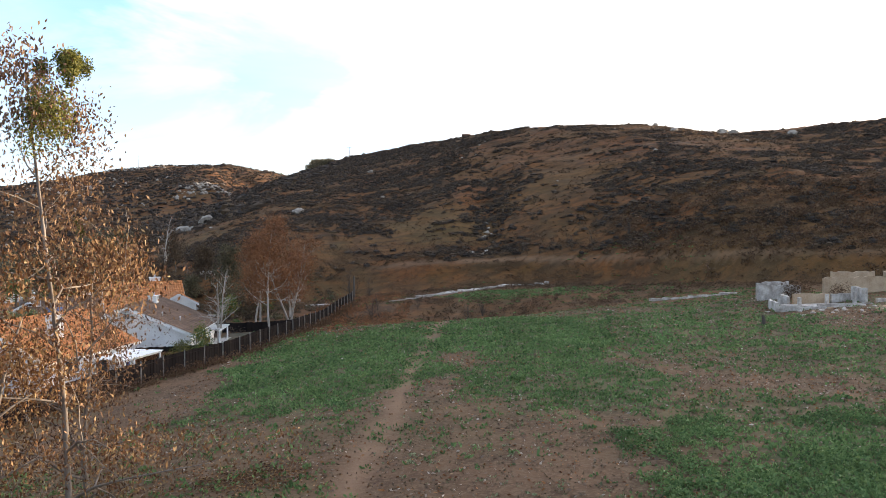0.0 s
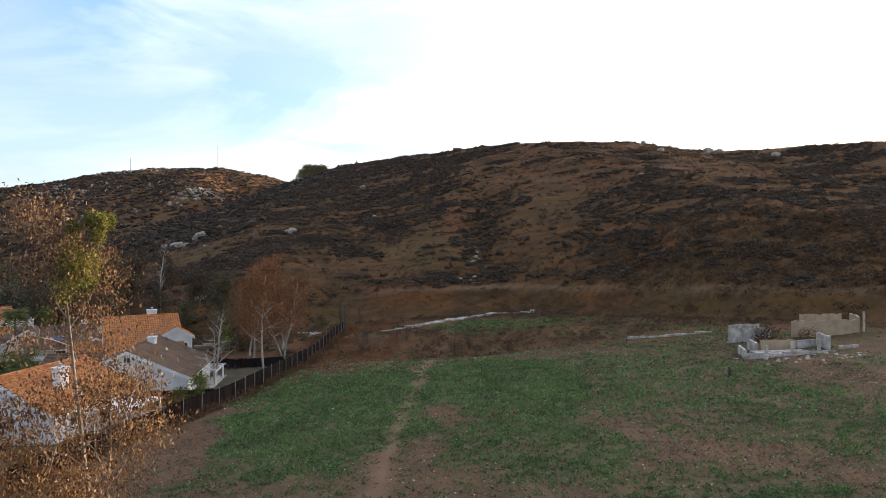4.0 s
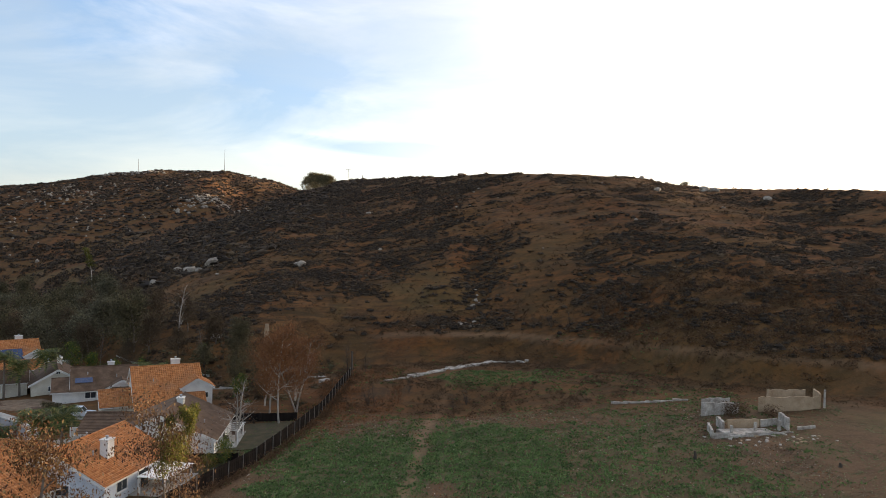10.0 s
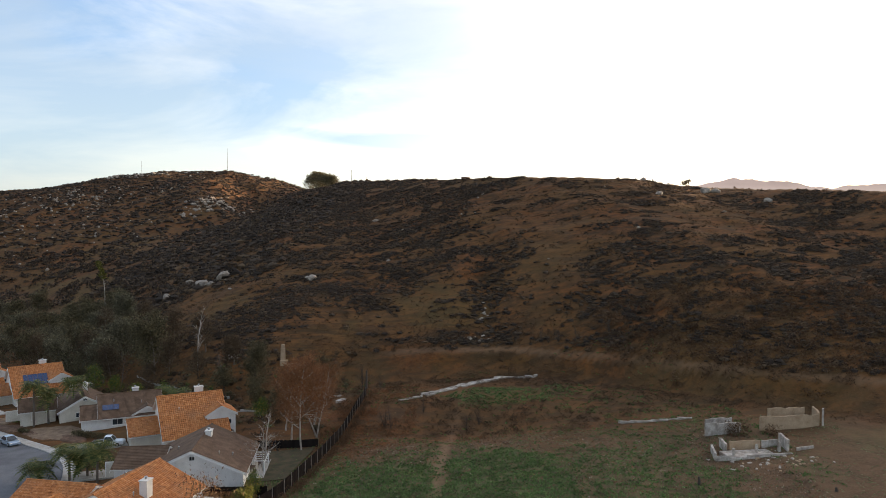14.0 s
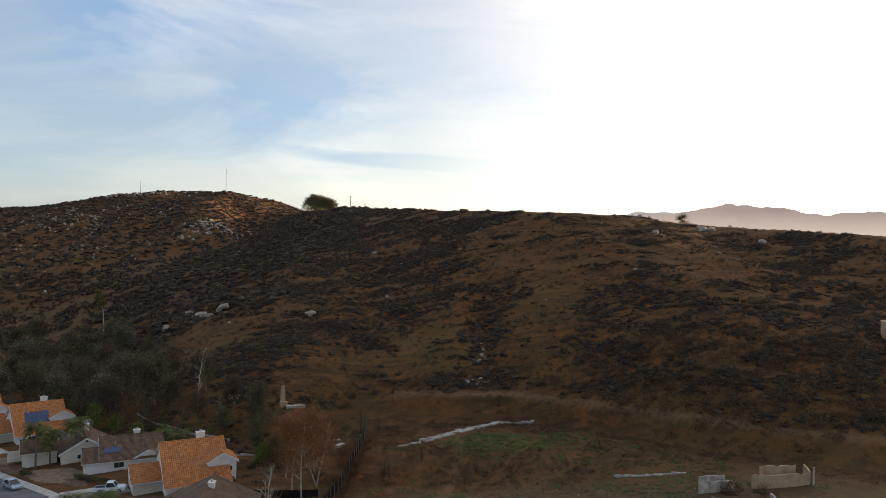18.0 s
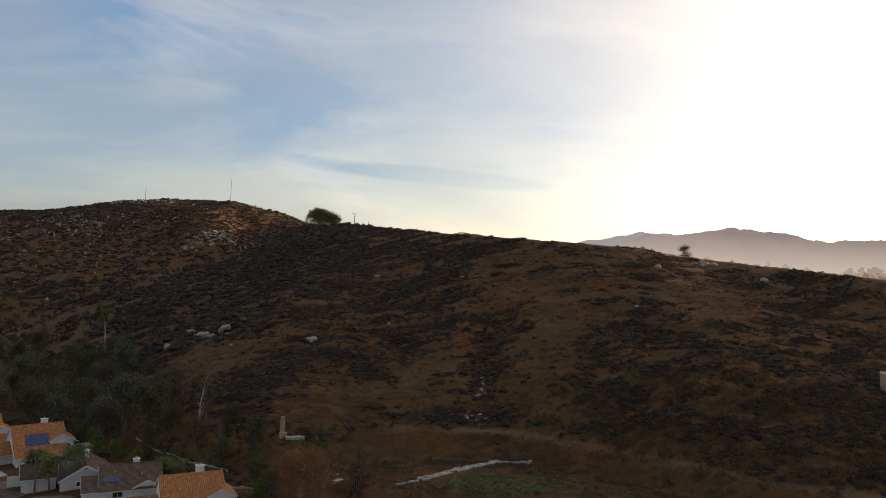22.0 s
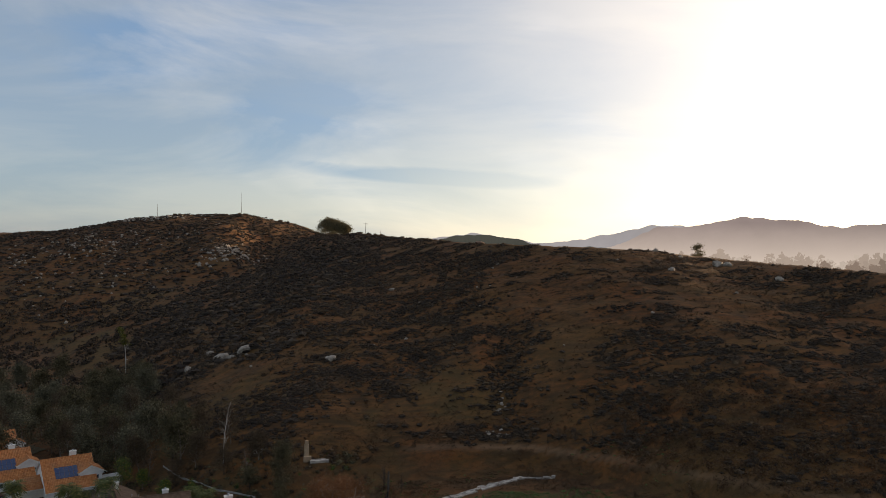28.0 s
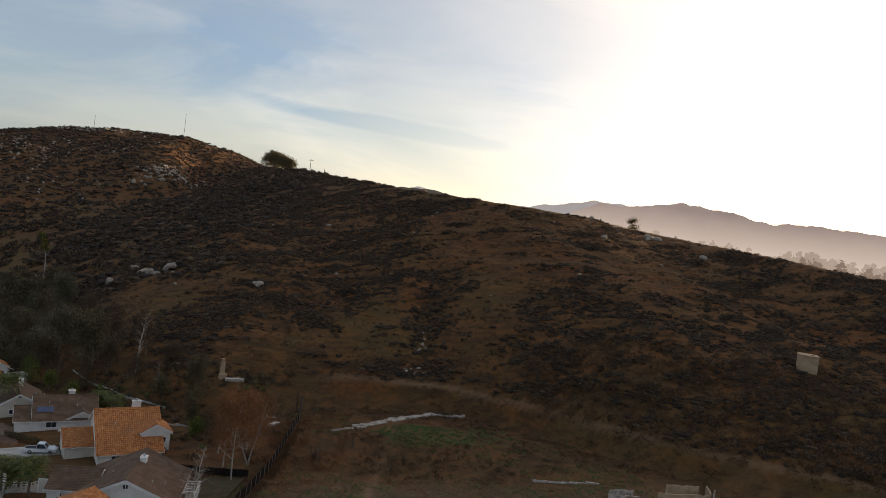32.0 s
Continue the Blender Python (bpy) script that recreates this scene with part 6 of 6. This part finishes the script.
for k, (mat, tag) in enumerate((("brown_leaf", "brown"), ("evergreen", "dark green"), ("citrus", "yellow-green"), ("sage_dark", "grey-brown"))):
    x, y, rng = pick(700 if k != 2 else 160, -72, -22, 108, 156, lambda x, y: 0.75 * sstep(0.38, 0.55, fbm(x, y, 7, 3, 340 + k)) * sstep(-19, -23, x - 0.1 * (y - 120)) * sstep(2, 8, y + 0.55 * x - 92), 341 + k)
    r = rng.uniform(0.35, 1.3, len(x))
    clumps("undergrowth", tag + " undergrowth behind the back yards", "shrubs", x, y, r, r * rng.uniform(0.6, 1.3, len(x)), 70, mat, 345 + k, 0.24, 0.5, 0.5)
x, y, rng = pick(420, -110, -28, 104, 200, lambda x, y: 0.8 * sstep(-30 - 0.62 * (y - 130), -38 - 0.62 * (y - 130), x + 14) * sstep(-3, 2, y + 0.72 * x - 78), 207)
r = rng.uniform(0.6, 1.4, len(x))
clumps("yard_shrubs", "dark green garden shrubs behind the houses", "shrubs", x, y, r, r * 1.1, 110, "evergreen", 208, 0.2)
# dense thicket at the hill's foot on the right and bushes against the fence
x, y, rng = pick(3600, 34, 130, 90, 160, lambda x, y: sstep(0.0, 0.05, slope_s(x, y)) * sstep(0.30, 0.2, slope_s(x, y)) * 0.8, 9)
r = rng.uniform(0.6, 1.5, len(x))
clumps("thicket", "russet thicket of leafless brush at the foot of the slope", "brush", x, y, r, r * 1.1, 46, "scrub_dry", 10, 0.4, 0.35)
t = np.random.default_rng(14)
fy = t.uniform(58, 128, 330)
fx = knots(fy, [p[1] for p in FENCE], [p[0] for p in FENCE], 1) + t.uniform(0.5, 1.6, 330)
r = t.uniform(0.3, 0.8, 330)
clumps("fence_bushes", "dry brown bushes growing along the fence", "brush", fx, fy, r, r * 1.5, 60, "scrub_dry", 11, 0.34, 0.3)
x, y, rng = pick(3200, -22, -6, 98, 140, lambda x, y: 0.8 * sstep(0.4, 0.6, fbm(x, y, 5, 3, 83)), 12)
r = rng.uniform(0.25, 0.85, len(x))
clumps("dry_weeds", "tall russet weeds in the corner of the field", "weeds", x, y, r, r * 1.5, 26, "russet", 13, 0.3, 0.3)
x, y, rng = pick(4200, -8, 50, 103, 146, lambda x, y: 0.6 * sstep(0.45, 0.6, fbm(x, y, 6, 3, 85)), 15)
r = rng.uniform(0.2, 0.65, len(x))
clumps("dry_weeds", "brown weeds by the drain", "weeds", x, y, r, r * 1.2, 22, "scrub_dry", 16, 0.35, 0.3)
bx, by = np.array([20.5, 23.0, 19.0, 21.8]), np.array([103.0, 104.0, 105.0, 106.2])
clumps("dead_bush", "dark leafless bush in the field", "bush", bx, by, np.array([1.4, 1.6, 1.2, 1.5]), np.array([1.4, 1.7, 1.3, 1.5]), 160, "scrub_dry", 17, 0.22, 0.25)
bx, by = np.array([44.5, 45.6, 43.7, 50.2, 49.6]), np.array([93.4, 94.2, 95.0, 92.4, 93.6])
clumps("olive_bush", "olive-brown bush among the broken walls", "bush", bx, by, np.array([1.5, 1.7, 1.3, 1.3, 1.2]), np.array([2.4, 2.6, 2.2, 2.0, 1.8]), 320, "scrub_dry", 18, 0.18, 0.4)


def tufts(name, label, category, n, x0, x1, y0, y1, rule, mat, seed, hgt, blades=7, wide=0.03, spread=0.14):
    x, y, rng = pick(n, x0, x1, y0, y1, rule, seed)
    m = len(x)
    base = np.stack((x, y, height(x, y) - 0.02), 1)
    b = np.repeat(base, blades, 0)
    b[:, :2] += rng.normal(size=(m * blades, 2)) * spread
    up = np.stack((rng.normal(size=m * blades) * 0.45, rng.normal(size=m * blades) * 0.45, np.ones(m * blades)), 1) * (hgt * rng.uniform(0.5, 1.3, m * blades))[:, None]
    az = rng.uniform(0, 6.28, m * blades)
    side = np.stack((np.cos(az), np.sin(az), np.zeros(m * blades)), 1) * wide * rng.uniform(0.6, 1.5, m * blades)[:, None]
    v = np.stack((b - side, b + side, b + up * 0.6 + side * 1.2, b + up, b + up * 0.6 - side * 1.2), 1).reshape(-1, 3)
    f = np.arange(5 * m * blades).reshape(-1, 5)
    return tagged(link(name, v, f, M[mat]), label, category, kind="stuff")


off_path = lambda x, y: 1 - dirt_lit_rim_mask(x, y)
tufts("green_weeds", "patches of low green weeds across the field", "weeds", 15000, -24, 40, 22, 62, lambda x, y: (0.03 + green_mask(x, y)) * off_path(x, y) * 0.9, "weeds", 21, 0.17, 7, 0.05, 0.2)
tufts("green_weeds", "green weeds in the middle of the field", "weeds", 15000, -26, 50, 62, 112, lambda x, y: (0.02 + green_mask(x, y)) * off_path(x, y) * 0.9, "weeds", 22, 0.2, 6, 0.08, 0.28)
tufts("green_weeds", "green weeds near the foot of the hill", "weeds", 4200, -24, 46, 112, 146, lambda x, y: green_mask(x, y) * 0.9, "weeds", 23, 0.22, 6, 0.1, 0.3)
tufts("dead_grass", "bleached dead grass and leaf litter between the weeds", "grass", 16000, -26, 46, 20, 108, lambda x, y: (1 - green_mask(x, y)) * off_path(x, y) * 0.7, "dead_grass", 24, 0.09, 5, 0.035, 0.22)


def litter(name, label, n, cx, cy, sx, sy, mat, seed, size=0.14):
    rng = np.random.default_rng(seed)
    x, y = cx + rng.normal(size=n) * sx, cy + rng.normal(size=n) * sy
    c = np.stack((x, y, height(x, y) + 0.03), 1)
    v, f = leaf_cloud(c, size * rng.uniform(0.6, 1.5, n), rng, 0.85)
    return tagged(link(name, v, f, M[mat]), label, "fallen leaves", kind="stuff")


litter("fallen_leaves", "orange leaves fallen under the tall trees", 5200, -14, 33, 6, 6, "autumn", 41)
litter("fallen_leaves", "drift of orange leaves in the field", 1500, -8.8, 37, 1.5, 0.9, "autumn", 42)
litter("fallen_leaves", "fallen russet leaves along the fence", 3500, -16.5, 104, 3.0, 9, "russet", 43, 0.25)
# dead stumps and a standing weed in the field
for i, (x, y, h) in enumerate(((32.2, 74.8, 1.0), (63.0, 84.0, 0.9), (47.0, 70.0, 0.5))):
    m = Mesh()
    z = hz(x, y)
    m.tube([(x, y, z - 0.2), (x + 0.05, y, z + h * 0.5), (x - 0.03, y + 0.04, z + h)], [0.26, 0.19, 0.12], 8)
    tagged(part("stump", m, M["bark_dark"], None), "charred dark stump standing in the field", "stump", "stumps in the field")
# bleached leaves and stalks strewn over the bare soil, with pale weeds between
def strewn(name, label, category, n, x0, x1, y0, y1, rule, mat, seed, size):
    x, y, rng = pick(n, x0, x1, y0, y1, rule, seed)
    c = np.stack((x, y, height(x, y) + 0.035), 1)
    v, f = leaf_cloud(c, size * rng.uniform(0.5, 1.6, len(x)) * (0.7 + 0.006 * y), rng, 0.7)
    return tagged(link(name, v, f, M[mat]), label, category, kind="stuff")


strewn("leaf_litter", "bleached dead leaves strewn over the field", "leaf litter", 42000, -22, 46, 20, 100, lambda x, y: (0.75 - 0.5 * green_mask(x, y)) * off_path(x, y) * sstep(0.3, 0.55, fbm(x, y, 4, 3, 311)), "litter_pale", 310, 0.17)
strewn("leaf_litter", "brown leaf litter on the bare soil", "leaf litter", 26000, -22, 46, 20, 108, lambda x, y: (0.8 - 0.6 * green_mask(x, y)) * off_path(x, y), "russet", 312, 0.15)
x, y, rng = pick(30000, -20, 62, 22, 104, lambda x, y: sstep(0.40, 0.56, fbm(x, y, 7, 4, 314)) * (1 - 0.6 * green_mask(x, y)) * off_path(x, y) * (0.25 + 0.5 * sstep(2, 14, x)), 313)
r = rng.uniform(0.12, 0.34, len(x))
clumps("pale_weeds", "pale grey-green weeds spread thinly over the field", "weeds", x, y, r, r * 0.6, 9, "weeds_pale", 315, 0.6, 0.5)
x, y, rng = pick(2600, 9, 34, 22, 42, lambda x, y: sstep(0.46, 0.58, fbm(x, y, 3.5, 3, 317)), 316)
r = rng.uniform(0.25, 0.65, len(x))
clumps("weed_clumps", "bushy green weeds in the near corner of the field", "weeds", x, y, r, r * 0.8, 60, "weeds", 318, 0.28, 0.5)
x, y, rng = pick(20000, -24, 42, 24, 112, lambda x, y: green_mask(x, y) ** 2 * off_path(x, y) * 0.55, 25)
r = rng.uniform(0.14, 0.42, len(x))
clumps("weed_clumps", "leafy green weed clumps standing over the field", "weeds", x, y, r, r * 0.8, 16, "weeds", 26, 0.48, 0.55)
clumps("weed_plant", "dark green weed plant beside the path", "weeds", np.array([5.4, 5.9]), np.array([54.6, 54.9]), np.array([0.5, 0.4]), np.array([0.7, 0.5]), 160, "weeds", 45, 0.3)

# ---- poles on the skyline ----


def pole(x, y, h, arms, label):
    t = thing("utility_pole", label, "utility pole", (x, y, hz(x, y) - 0.5), 20)
    m = Mesh()
    m.tube([(0, 0, 0), (0, 0, h + 0.5)], [0.28, 0.18], 8)
    part("shaft", m, M["pole_wood"], t)
    for k in range(arms):
        a = Mesh()
        a.box((0, 0, h - 0.6 - 1.3 * k), (4.2, 0.25, 0.25))
        c = part("crossarm", a, M["pole_wood"], t)
        for u in (-1.8, -0.9, 0.9, 1.8):
            q = Mesh()
            q.tube([(u, 0, h - 0.35 - 1.3 * k), (u, 0, h + 0.1 - 1.3 * k)], [0.1, 0.07], 6)
            part("insulator", q, M["concrete"], c)


pole(-470, 1073, 20, 0, "plain wooden pole on the far hilltop")
pole(-348, 1104, 36, 0, "tall thin mast on the far hilltop")
pole(-80, 575, 10, 1, "wooden power pole with a crossarm on the ridge")
pole(-64, 540, 4, 0, "short post on the ridge")
# a bare tree snag, drawn with the plain pole shape
pole(-17.6, 139.0, 4.5, 0, "bare dead snag at the end of the board fence")

# ---- vehicles ----


def car(x, y, yaw, label, paint, pickup=False, L=4.5, W=1.8, H=1.45):
    z = smooth_lot(x, y) + 0.06
    t = thing("pickup_truck" if pickup else "car", label, "pickup truck" if pickup else "car", (x, y, z), yaw)
    if pickup:
        prof = [(-L / 2, 0.45), (-L / 2, 1.0), (-L * 0.12, 1.02), (L * 0.2, 1.05), (L * 0.45, 1.0), (L / 2, 0.85), (L / 2, 0.45)]
        cab = [(-L * 0.13, 1.0), (-L * 0.1, H + 0.2), (L * 0.1, H + 0.22), (L * 0.21, 1.05)]
    else:
        prof = [(-L / 2, 0.4), (-L / 2, 0.85), (-L * 0.42, 0.93), (-L * 0.3, 0.95), (L * 0.22, 0.93), (L * 0.44, 0.8), (L / 2, 0.66), (L / 2, 0.38)]
        cab = [(-L * 0.38, 0.93), (-L * 0.22, H - 0.05), (L * 0.02, H), (L * 0.24, 0.92)]

    def slab_of(pts, w0, w1, top):
        m = Mesh()
        vs = []
        for s in (-1, 1):
            for px, pz in pts:
                k = w0 + (w1 - w0) * min(1, max(0, (pz - 0.9) / max(top - 0.9, 0.1)))
                vs.append((px, s * k / 2, pz))
        n = len(pts)
        m.add(vs, [tuple(range(n)), tuple(range(2 * n - 1, n - 1, -1))] + [(i, i + n, (i + 1) % n + n, (i + 1) % n) for i in range(n)])
        return m
    body = slab_of([(px, pz - 0.1) for px, pz in prof], W, W * 0.97, 1.2)
    part("body", body, M[paint], t)
    glassy = slab_of(cab, W * 0.94, W * 0.76, H)
    part("cabin_glass", glassy, M["glass"], t)
    roofm = Mesh()
    (xa, za), (xb, zb) = cab[1], cab[2]
    roofm.box(((xa + xb) / 2, 0, max(za, zb) - 0.03), (xb - xa + 0.1, W * 0.77, 0.07), bevel=0.03)
    part("roof", roofm, M[paint], t)
    for s in (-1, 1):
        for (px, pz), (qx, qz) in ((cab[0], cab[1]), (cab[3], cab[2])):
            p = Mesh()
            p.tube([(px, s * W * 0.465, pz), (qx, s * W * 0.38, qz)], [0.05, 0.045], 5)
            part("pillar", p, M[paint], t)
        lamp = Mesh()
        lamp.box((L / 2 - 0.04, s * W * 0.36, 0.56), (0.12, 0.34, 0.14), bevel=0.02)
        part("headlight", lamp, M["lamp_glass"], t)
        tail = Mesh()
        tail.box((-L / 2 + 0.03, s * W * 0.4, 0.62), (0.1, 0.22, 0.16), bevel=0.02)
        part("tail_light", tail, M["tail_glass"], t)
        mir = Mesh()
        mir.box((cab[3][0] - 0.25, s * (W / 2 + 0.08), 0.95), (0.1, 0.2, 0.14), bevel=0.03)
        part("mirror", mir, M[paint], t)
    if pickup:
        bed = Mesh()
        bed.box((-L * 0.32, 0, 0.915), (L * 0.33, W * 0.8, 0.012))
        part("truck_bed", bed, M["dark_void"], t)
    for px in (-L * 0.31, L * 0.31):
        for s in (-1, 1):
            w = Mesh()
            w.tube([(px, s * (W / 2 - 0.2), 0.33), (px, s * (W / 2 + 0.02), 0.33)], [0.34, 0.34], 16)
            wheel = part("wheel", w, M["tyre"], t)
            rm = Mesh()
            rm.tube([(px, s * (W / 2 + 0.0), 0.33), (px, s * (W / 2 + 0.035), 0.33)], [0.2, 0.17], 12)
            part("rim", rm, M["steel"], wheel)
    return t


car(-59.4, 108.2, 12, "white pickup truck parked on a driveway", "paint_white", True, 5.2, 1.85, 1.5)
car(-79.2, 112.0, -36, "pale blue-grey sedan parked at the kerb", "paint_blue")
car(-99.4, 135.4, 30, "dark maroon car parked in front of a house", "paint_red")
car(-111.6, 146.4, 30, "black car parked on a driveway", "paint_dark")
car(-96.0, 164.0, 70, "white car parked beyond the houses", "paint_white")

# driveways and front yards
for k, (a, b, c, d) in enumerate((((-68.6, 108.2), (-64.6, 104.0), (-56.0, 108.4), (-59.0, 112.6)), ((-105.6, 135.0), (-101.4, 131.4), (-95.5, 137.5), (-99.5, 141)), ((-118, 145), (-113.6, 141.4), (-107.5, 147.5), (-112, 151)), ((-57.6, 94.5), (-56.4, 90.5), (-48, 92), (-49, 96.5)), ((-57, 79), (-56, 75), (-50, 71), (-49, 75.5)))):
    slab("driveway", "pale concrete driveway in front of a house", "driveway", (a, b, c, d), 0.06, M["concrete"], 0.3)


def bed(x, y, rx, ry, yaw, label, mat, seed):
    """A low planting bed or bare yard with an uneven outline, swelling a little over the ground."""
    rng = np.random.default_rng(seed)
    n, rings = 28, (0.0, 0.35, 0.7, 0.92, 1.0)
    wob = 1 + 0.16 * np.interp(np.arange(n), np.arange(0, n + 1, 4), np.append(rng.normal(size=7), 0)) + 0.04 * rng.normal(size=n)
    vs, fs = [], []
    for k, q in enumerate(rings):
        for i in range(n):
            a = 2 * math.pi * i / n
            u, v = on_yaw(rx * q * wob[i] * math.cos(a), ry * q * wob[i] * math.sin(a), yaw)
            vs.append((x + u, y + v, smooth_lot(x + u, y + v) + (0.05, 0.05, 0.04, 0.02, -0.35)[k] + 0.02 * rng.normal()))
    for k in range(len(rings) - 1):
        fs += [(k * n + i, k * n + (i + 1) % n, (k + 1) * n + (i + 1) % n, (k + 1) * n + i) for i in range(n)]
    return tagged(link("planting_bed", vs, fs, mat, smooth=True), label, "yard", kind="structure")


M["yard_dirt"] = worn("tan_yard_dirt", (0.15, 0.095, 0.06), (0.25, 0.17, 0.11), 1.2, 0.95, 0.1, bump=0.8)
bed(-75.0, 119.2, 7.0, 4.0, -36, "bare tan earth front yard", M["yard_dirt"], 1)
bed(-86.6, 124.6, 4.6, 1.9, -38, "red-brown mulch bed beside the pavement", M["mulch"], 2)
bed(-79.6, 119.2, 2.6, 1.2, -36, "strip of dark mulch along the pavement", M["mulch"], 3)
bed(-69.0, 114.0, 4.4, 1.6, -34, "mulch bed with low shrubs", M["mulch"], 4)
bed(-104.6, 141.6, 4.0, 2.0, -40, "dry lawn between two driveways", M["lawn"], 5)
bed(-122.0, 156.5, 5.0, 2.6, -40, "planted front yard", M["lawn"], 6)
bed(-93.0, 131.0, 3.6, 2.4, -38, "bare earth front yard beside a driveway", M["yard_dirt"], 7)
slab("lawn", "green verge across the street", "lawn", ((-92.5, 104.0), (-80, 92), (-92, 84), (-106, 96)), 0.1, M["lawn"])
slab("lawn", "green lawn between the grove and the houses", "lawn", ((-140, 186), (-128, 180), (-126, 192), (-136, 198)), 0.2, M["lawn"])


def hedge(x0, y0, x1, y1, w, h, label, seed, mat="evergreen"):
    rng = np.random.default_rng(seed)
    L = math.hypot(x1 - x0, y1 - y0)
    n = int(L * 260)
    u = rng.random(n)
    c = np.stack((x0 + (x1 - x0) * u + rng.normal(size=n) * w * 0.25, y0 + (y1 - y0) * u + rng.normal(size=n) * w * 0.25, np.zeros(n)), 1)
    c[:, 2] = height(c[:, 0], c[:, 1]) + h * rng.random(n) ** 0.7
    v, f = leaf_cloud(c, 0.22 * rng.uniform(0.6, 1.4, n), rng)
    return tagged(link("hedge", v, f, M[mat]), label, "hedge")


hedge(-70, 116.2, -61.5, 112.4, 1.2, 1.2, "dark clipped hedge beside the driveway", 1)
hedge(-89, 129, -84, 131.5, 1.2, 1.0, "low green shrubs in a front yard", 2, "citrus")
hedge(-83.4, 121.8, -80.4, 119.6, 1.0, 0.7, "shrubs by the red door", 3, "evergreen")
hedge(-121, 155, -116, 150.5, 1.4, 1.5, "shrubs along a driveway", 4, "evergreen")
hedge(-27.2, 68.0, -25.6, 72.5, 0.7, 0.8, "low garden plants beside the lawn", 5, "citrus")
hedge(-36.5, 80.0, -27.0, 79.4, 1.1, 1.0, "rusty garden shrubs under the white house", 6, "russet")
hedge(-46, 84.0, -42, 84.0, 0.9, 0.9, "small round shrubs by the wing", 7, "evergreen")

# back-garden odds and ends
bin1 = thing("wheelie_bin", "blue plastic bin under the patio cover", "bin", (-31.0, 72.6, smooth_lot(-31, 72.6) + 0.06), 15)
for nm, c, s, tp in (("body", (0, 0, 0.08), (0.6, 0.7, 0.95), 1.1), ("lid", (0, 0, 1.03), (0.68, 0.8, 0.08), 1.0)):
    m = Mesh()
    m.box(c, s, 0, tp, 0.03)
    part(nm, m, M["blue_bin"], bin1)


def garden_table(x, y, yaw):
    z = smooth_lot(x, y) + 0.06
    t = thing("garden_table", "dark metal garden table on the patio", "table", (x, y, z), yaw)
    m = Mesh()
    m.box((0, 0, 0.7), (1.5, 0.9, 0.04), bevel=0.01)
    part("tabletop", m, M["brown_trim"], t)
    for i in range(4):
        m = Mesh()
        m.tube([((i % 2 - 0.5) * 1.3, (i // 2 - 0.5) * 0.7, 0), ((i % 2 - 0.5) * 1.3, (i // 2 - 0.5) * 0.7, 0.7)], [0.03, 0.03], 6)
        part("leg", m, M["brown_trim"], t)


garden_table(-29.0, 89.5, 97)
seat0 = thing("garden_chair", "dark garden chair on the patio", "chair", (-28.4, 91.6, smooth_lot(-28.4, 91.6) + 0.06), 20, "garden chairs")
for nm, c, s in (("seat", (0, 0, 0.42), (0.5, 0.5, 0.05)), ("backrest", (0, 0.24, 0.45), (0.5, 0.05, 0.5))):
    m = Mesh()
    m.box(c, s, 0, 1.0, 0.01)
    part(nm, m, M["brown_trim"], seat0)
for i in range(4):
    m = Mesh()
    m.tube([((i % 2 - 0.5) * 0.44, (i // 2 - 0.5) * 0.44, 0), ((i % 2 - 0.5) * 0.44, (i // 2 - 0.5) * 0.44, 0.42)], [0.02, 0.02], 5)
    part("leg", m, M["brown_trim"], seat0)
for cx, cy, rz in ((-29.9, 91.2, 110), (-28.2, 88.0, 200), (-27.6, 93.4, 300)):
    copy_thing(seat0, pose(cx, cy, smooth_lot(cx, cy) + 0.06, 0, 0, rz))

# pale garden wall and track that run behind the houses
def garden_wall(pts, label, h=0.7):
    t = thing("garden_wall", label, "wall")
    for (ax, ay), (bx, by) in zip(pts, pts[1:]):
        n = max(1, int(math.hypot(bx - ax, by - ay) / 3))
        for i in range(n):
            u = (i + 0.5) / n
            x, y = ax + (bx - ax) * u, ay + (by - ay) * u
            m = Mesh()
            m.box((x, y, hz(x, y) - 0.4), (math.hypot(bx - ax, by - ay) / n, 0.13, h + 0.4), math.degrees(math.atan2(by - ay, bx - ax)), 1.0, 0.03)
            part("segment", m, M["concrete"], t)


garden_wall([(-78, 162), (-68, 150), (-57, 141), (-47, 137)], "low pale block wall behind the back yards", 0.35)
garden_wall([(-64, 136), (-55, 133), (-46, 129), (-38, 127)], "low concrete wall at the back of a yard", 0.35)
for i, (x, y, w, d, h, yw, lab) in enumerate(((-51.0, 153.5, 2.4, 1.0, 0.8, 10, "white trailer among the trees"), (-30.0, 141.5, 3.2, 1.2, 0.35, 25, "heap of pale concrete blocks behind the fence"), (-24.5, 136.5, 3.6, 1.3, 0.3, 30, "low pale slab with junk beyond the fence"), (-22.0, 131.0, 2.2, 1.1, 0.6, 60, "grey shed base behind the fence"), (-88.5, 155.5, 4.0, 3.0, 2.2, 40, "white garden shed behind the houses"))):
    t = thing("shed" if h > 2 else "block_pile", lab, "shed" if h > 2 else "debris", (x, y, hz(x, y) - 0.2), yw)
    m = Mesh()
    m.box((0, 0, 0), (w, d, h), 0, 0.97, 0.05)
    part("body", m, M["concrete_white"], t)
    m = Mesh()
    m.box((0, 0, h), (w * 1.08, d * 1.1, 0.12), 0, 1.0, 0.03)
    part("top", m, M["concrete"], t)
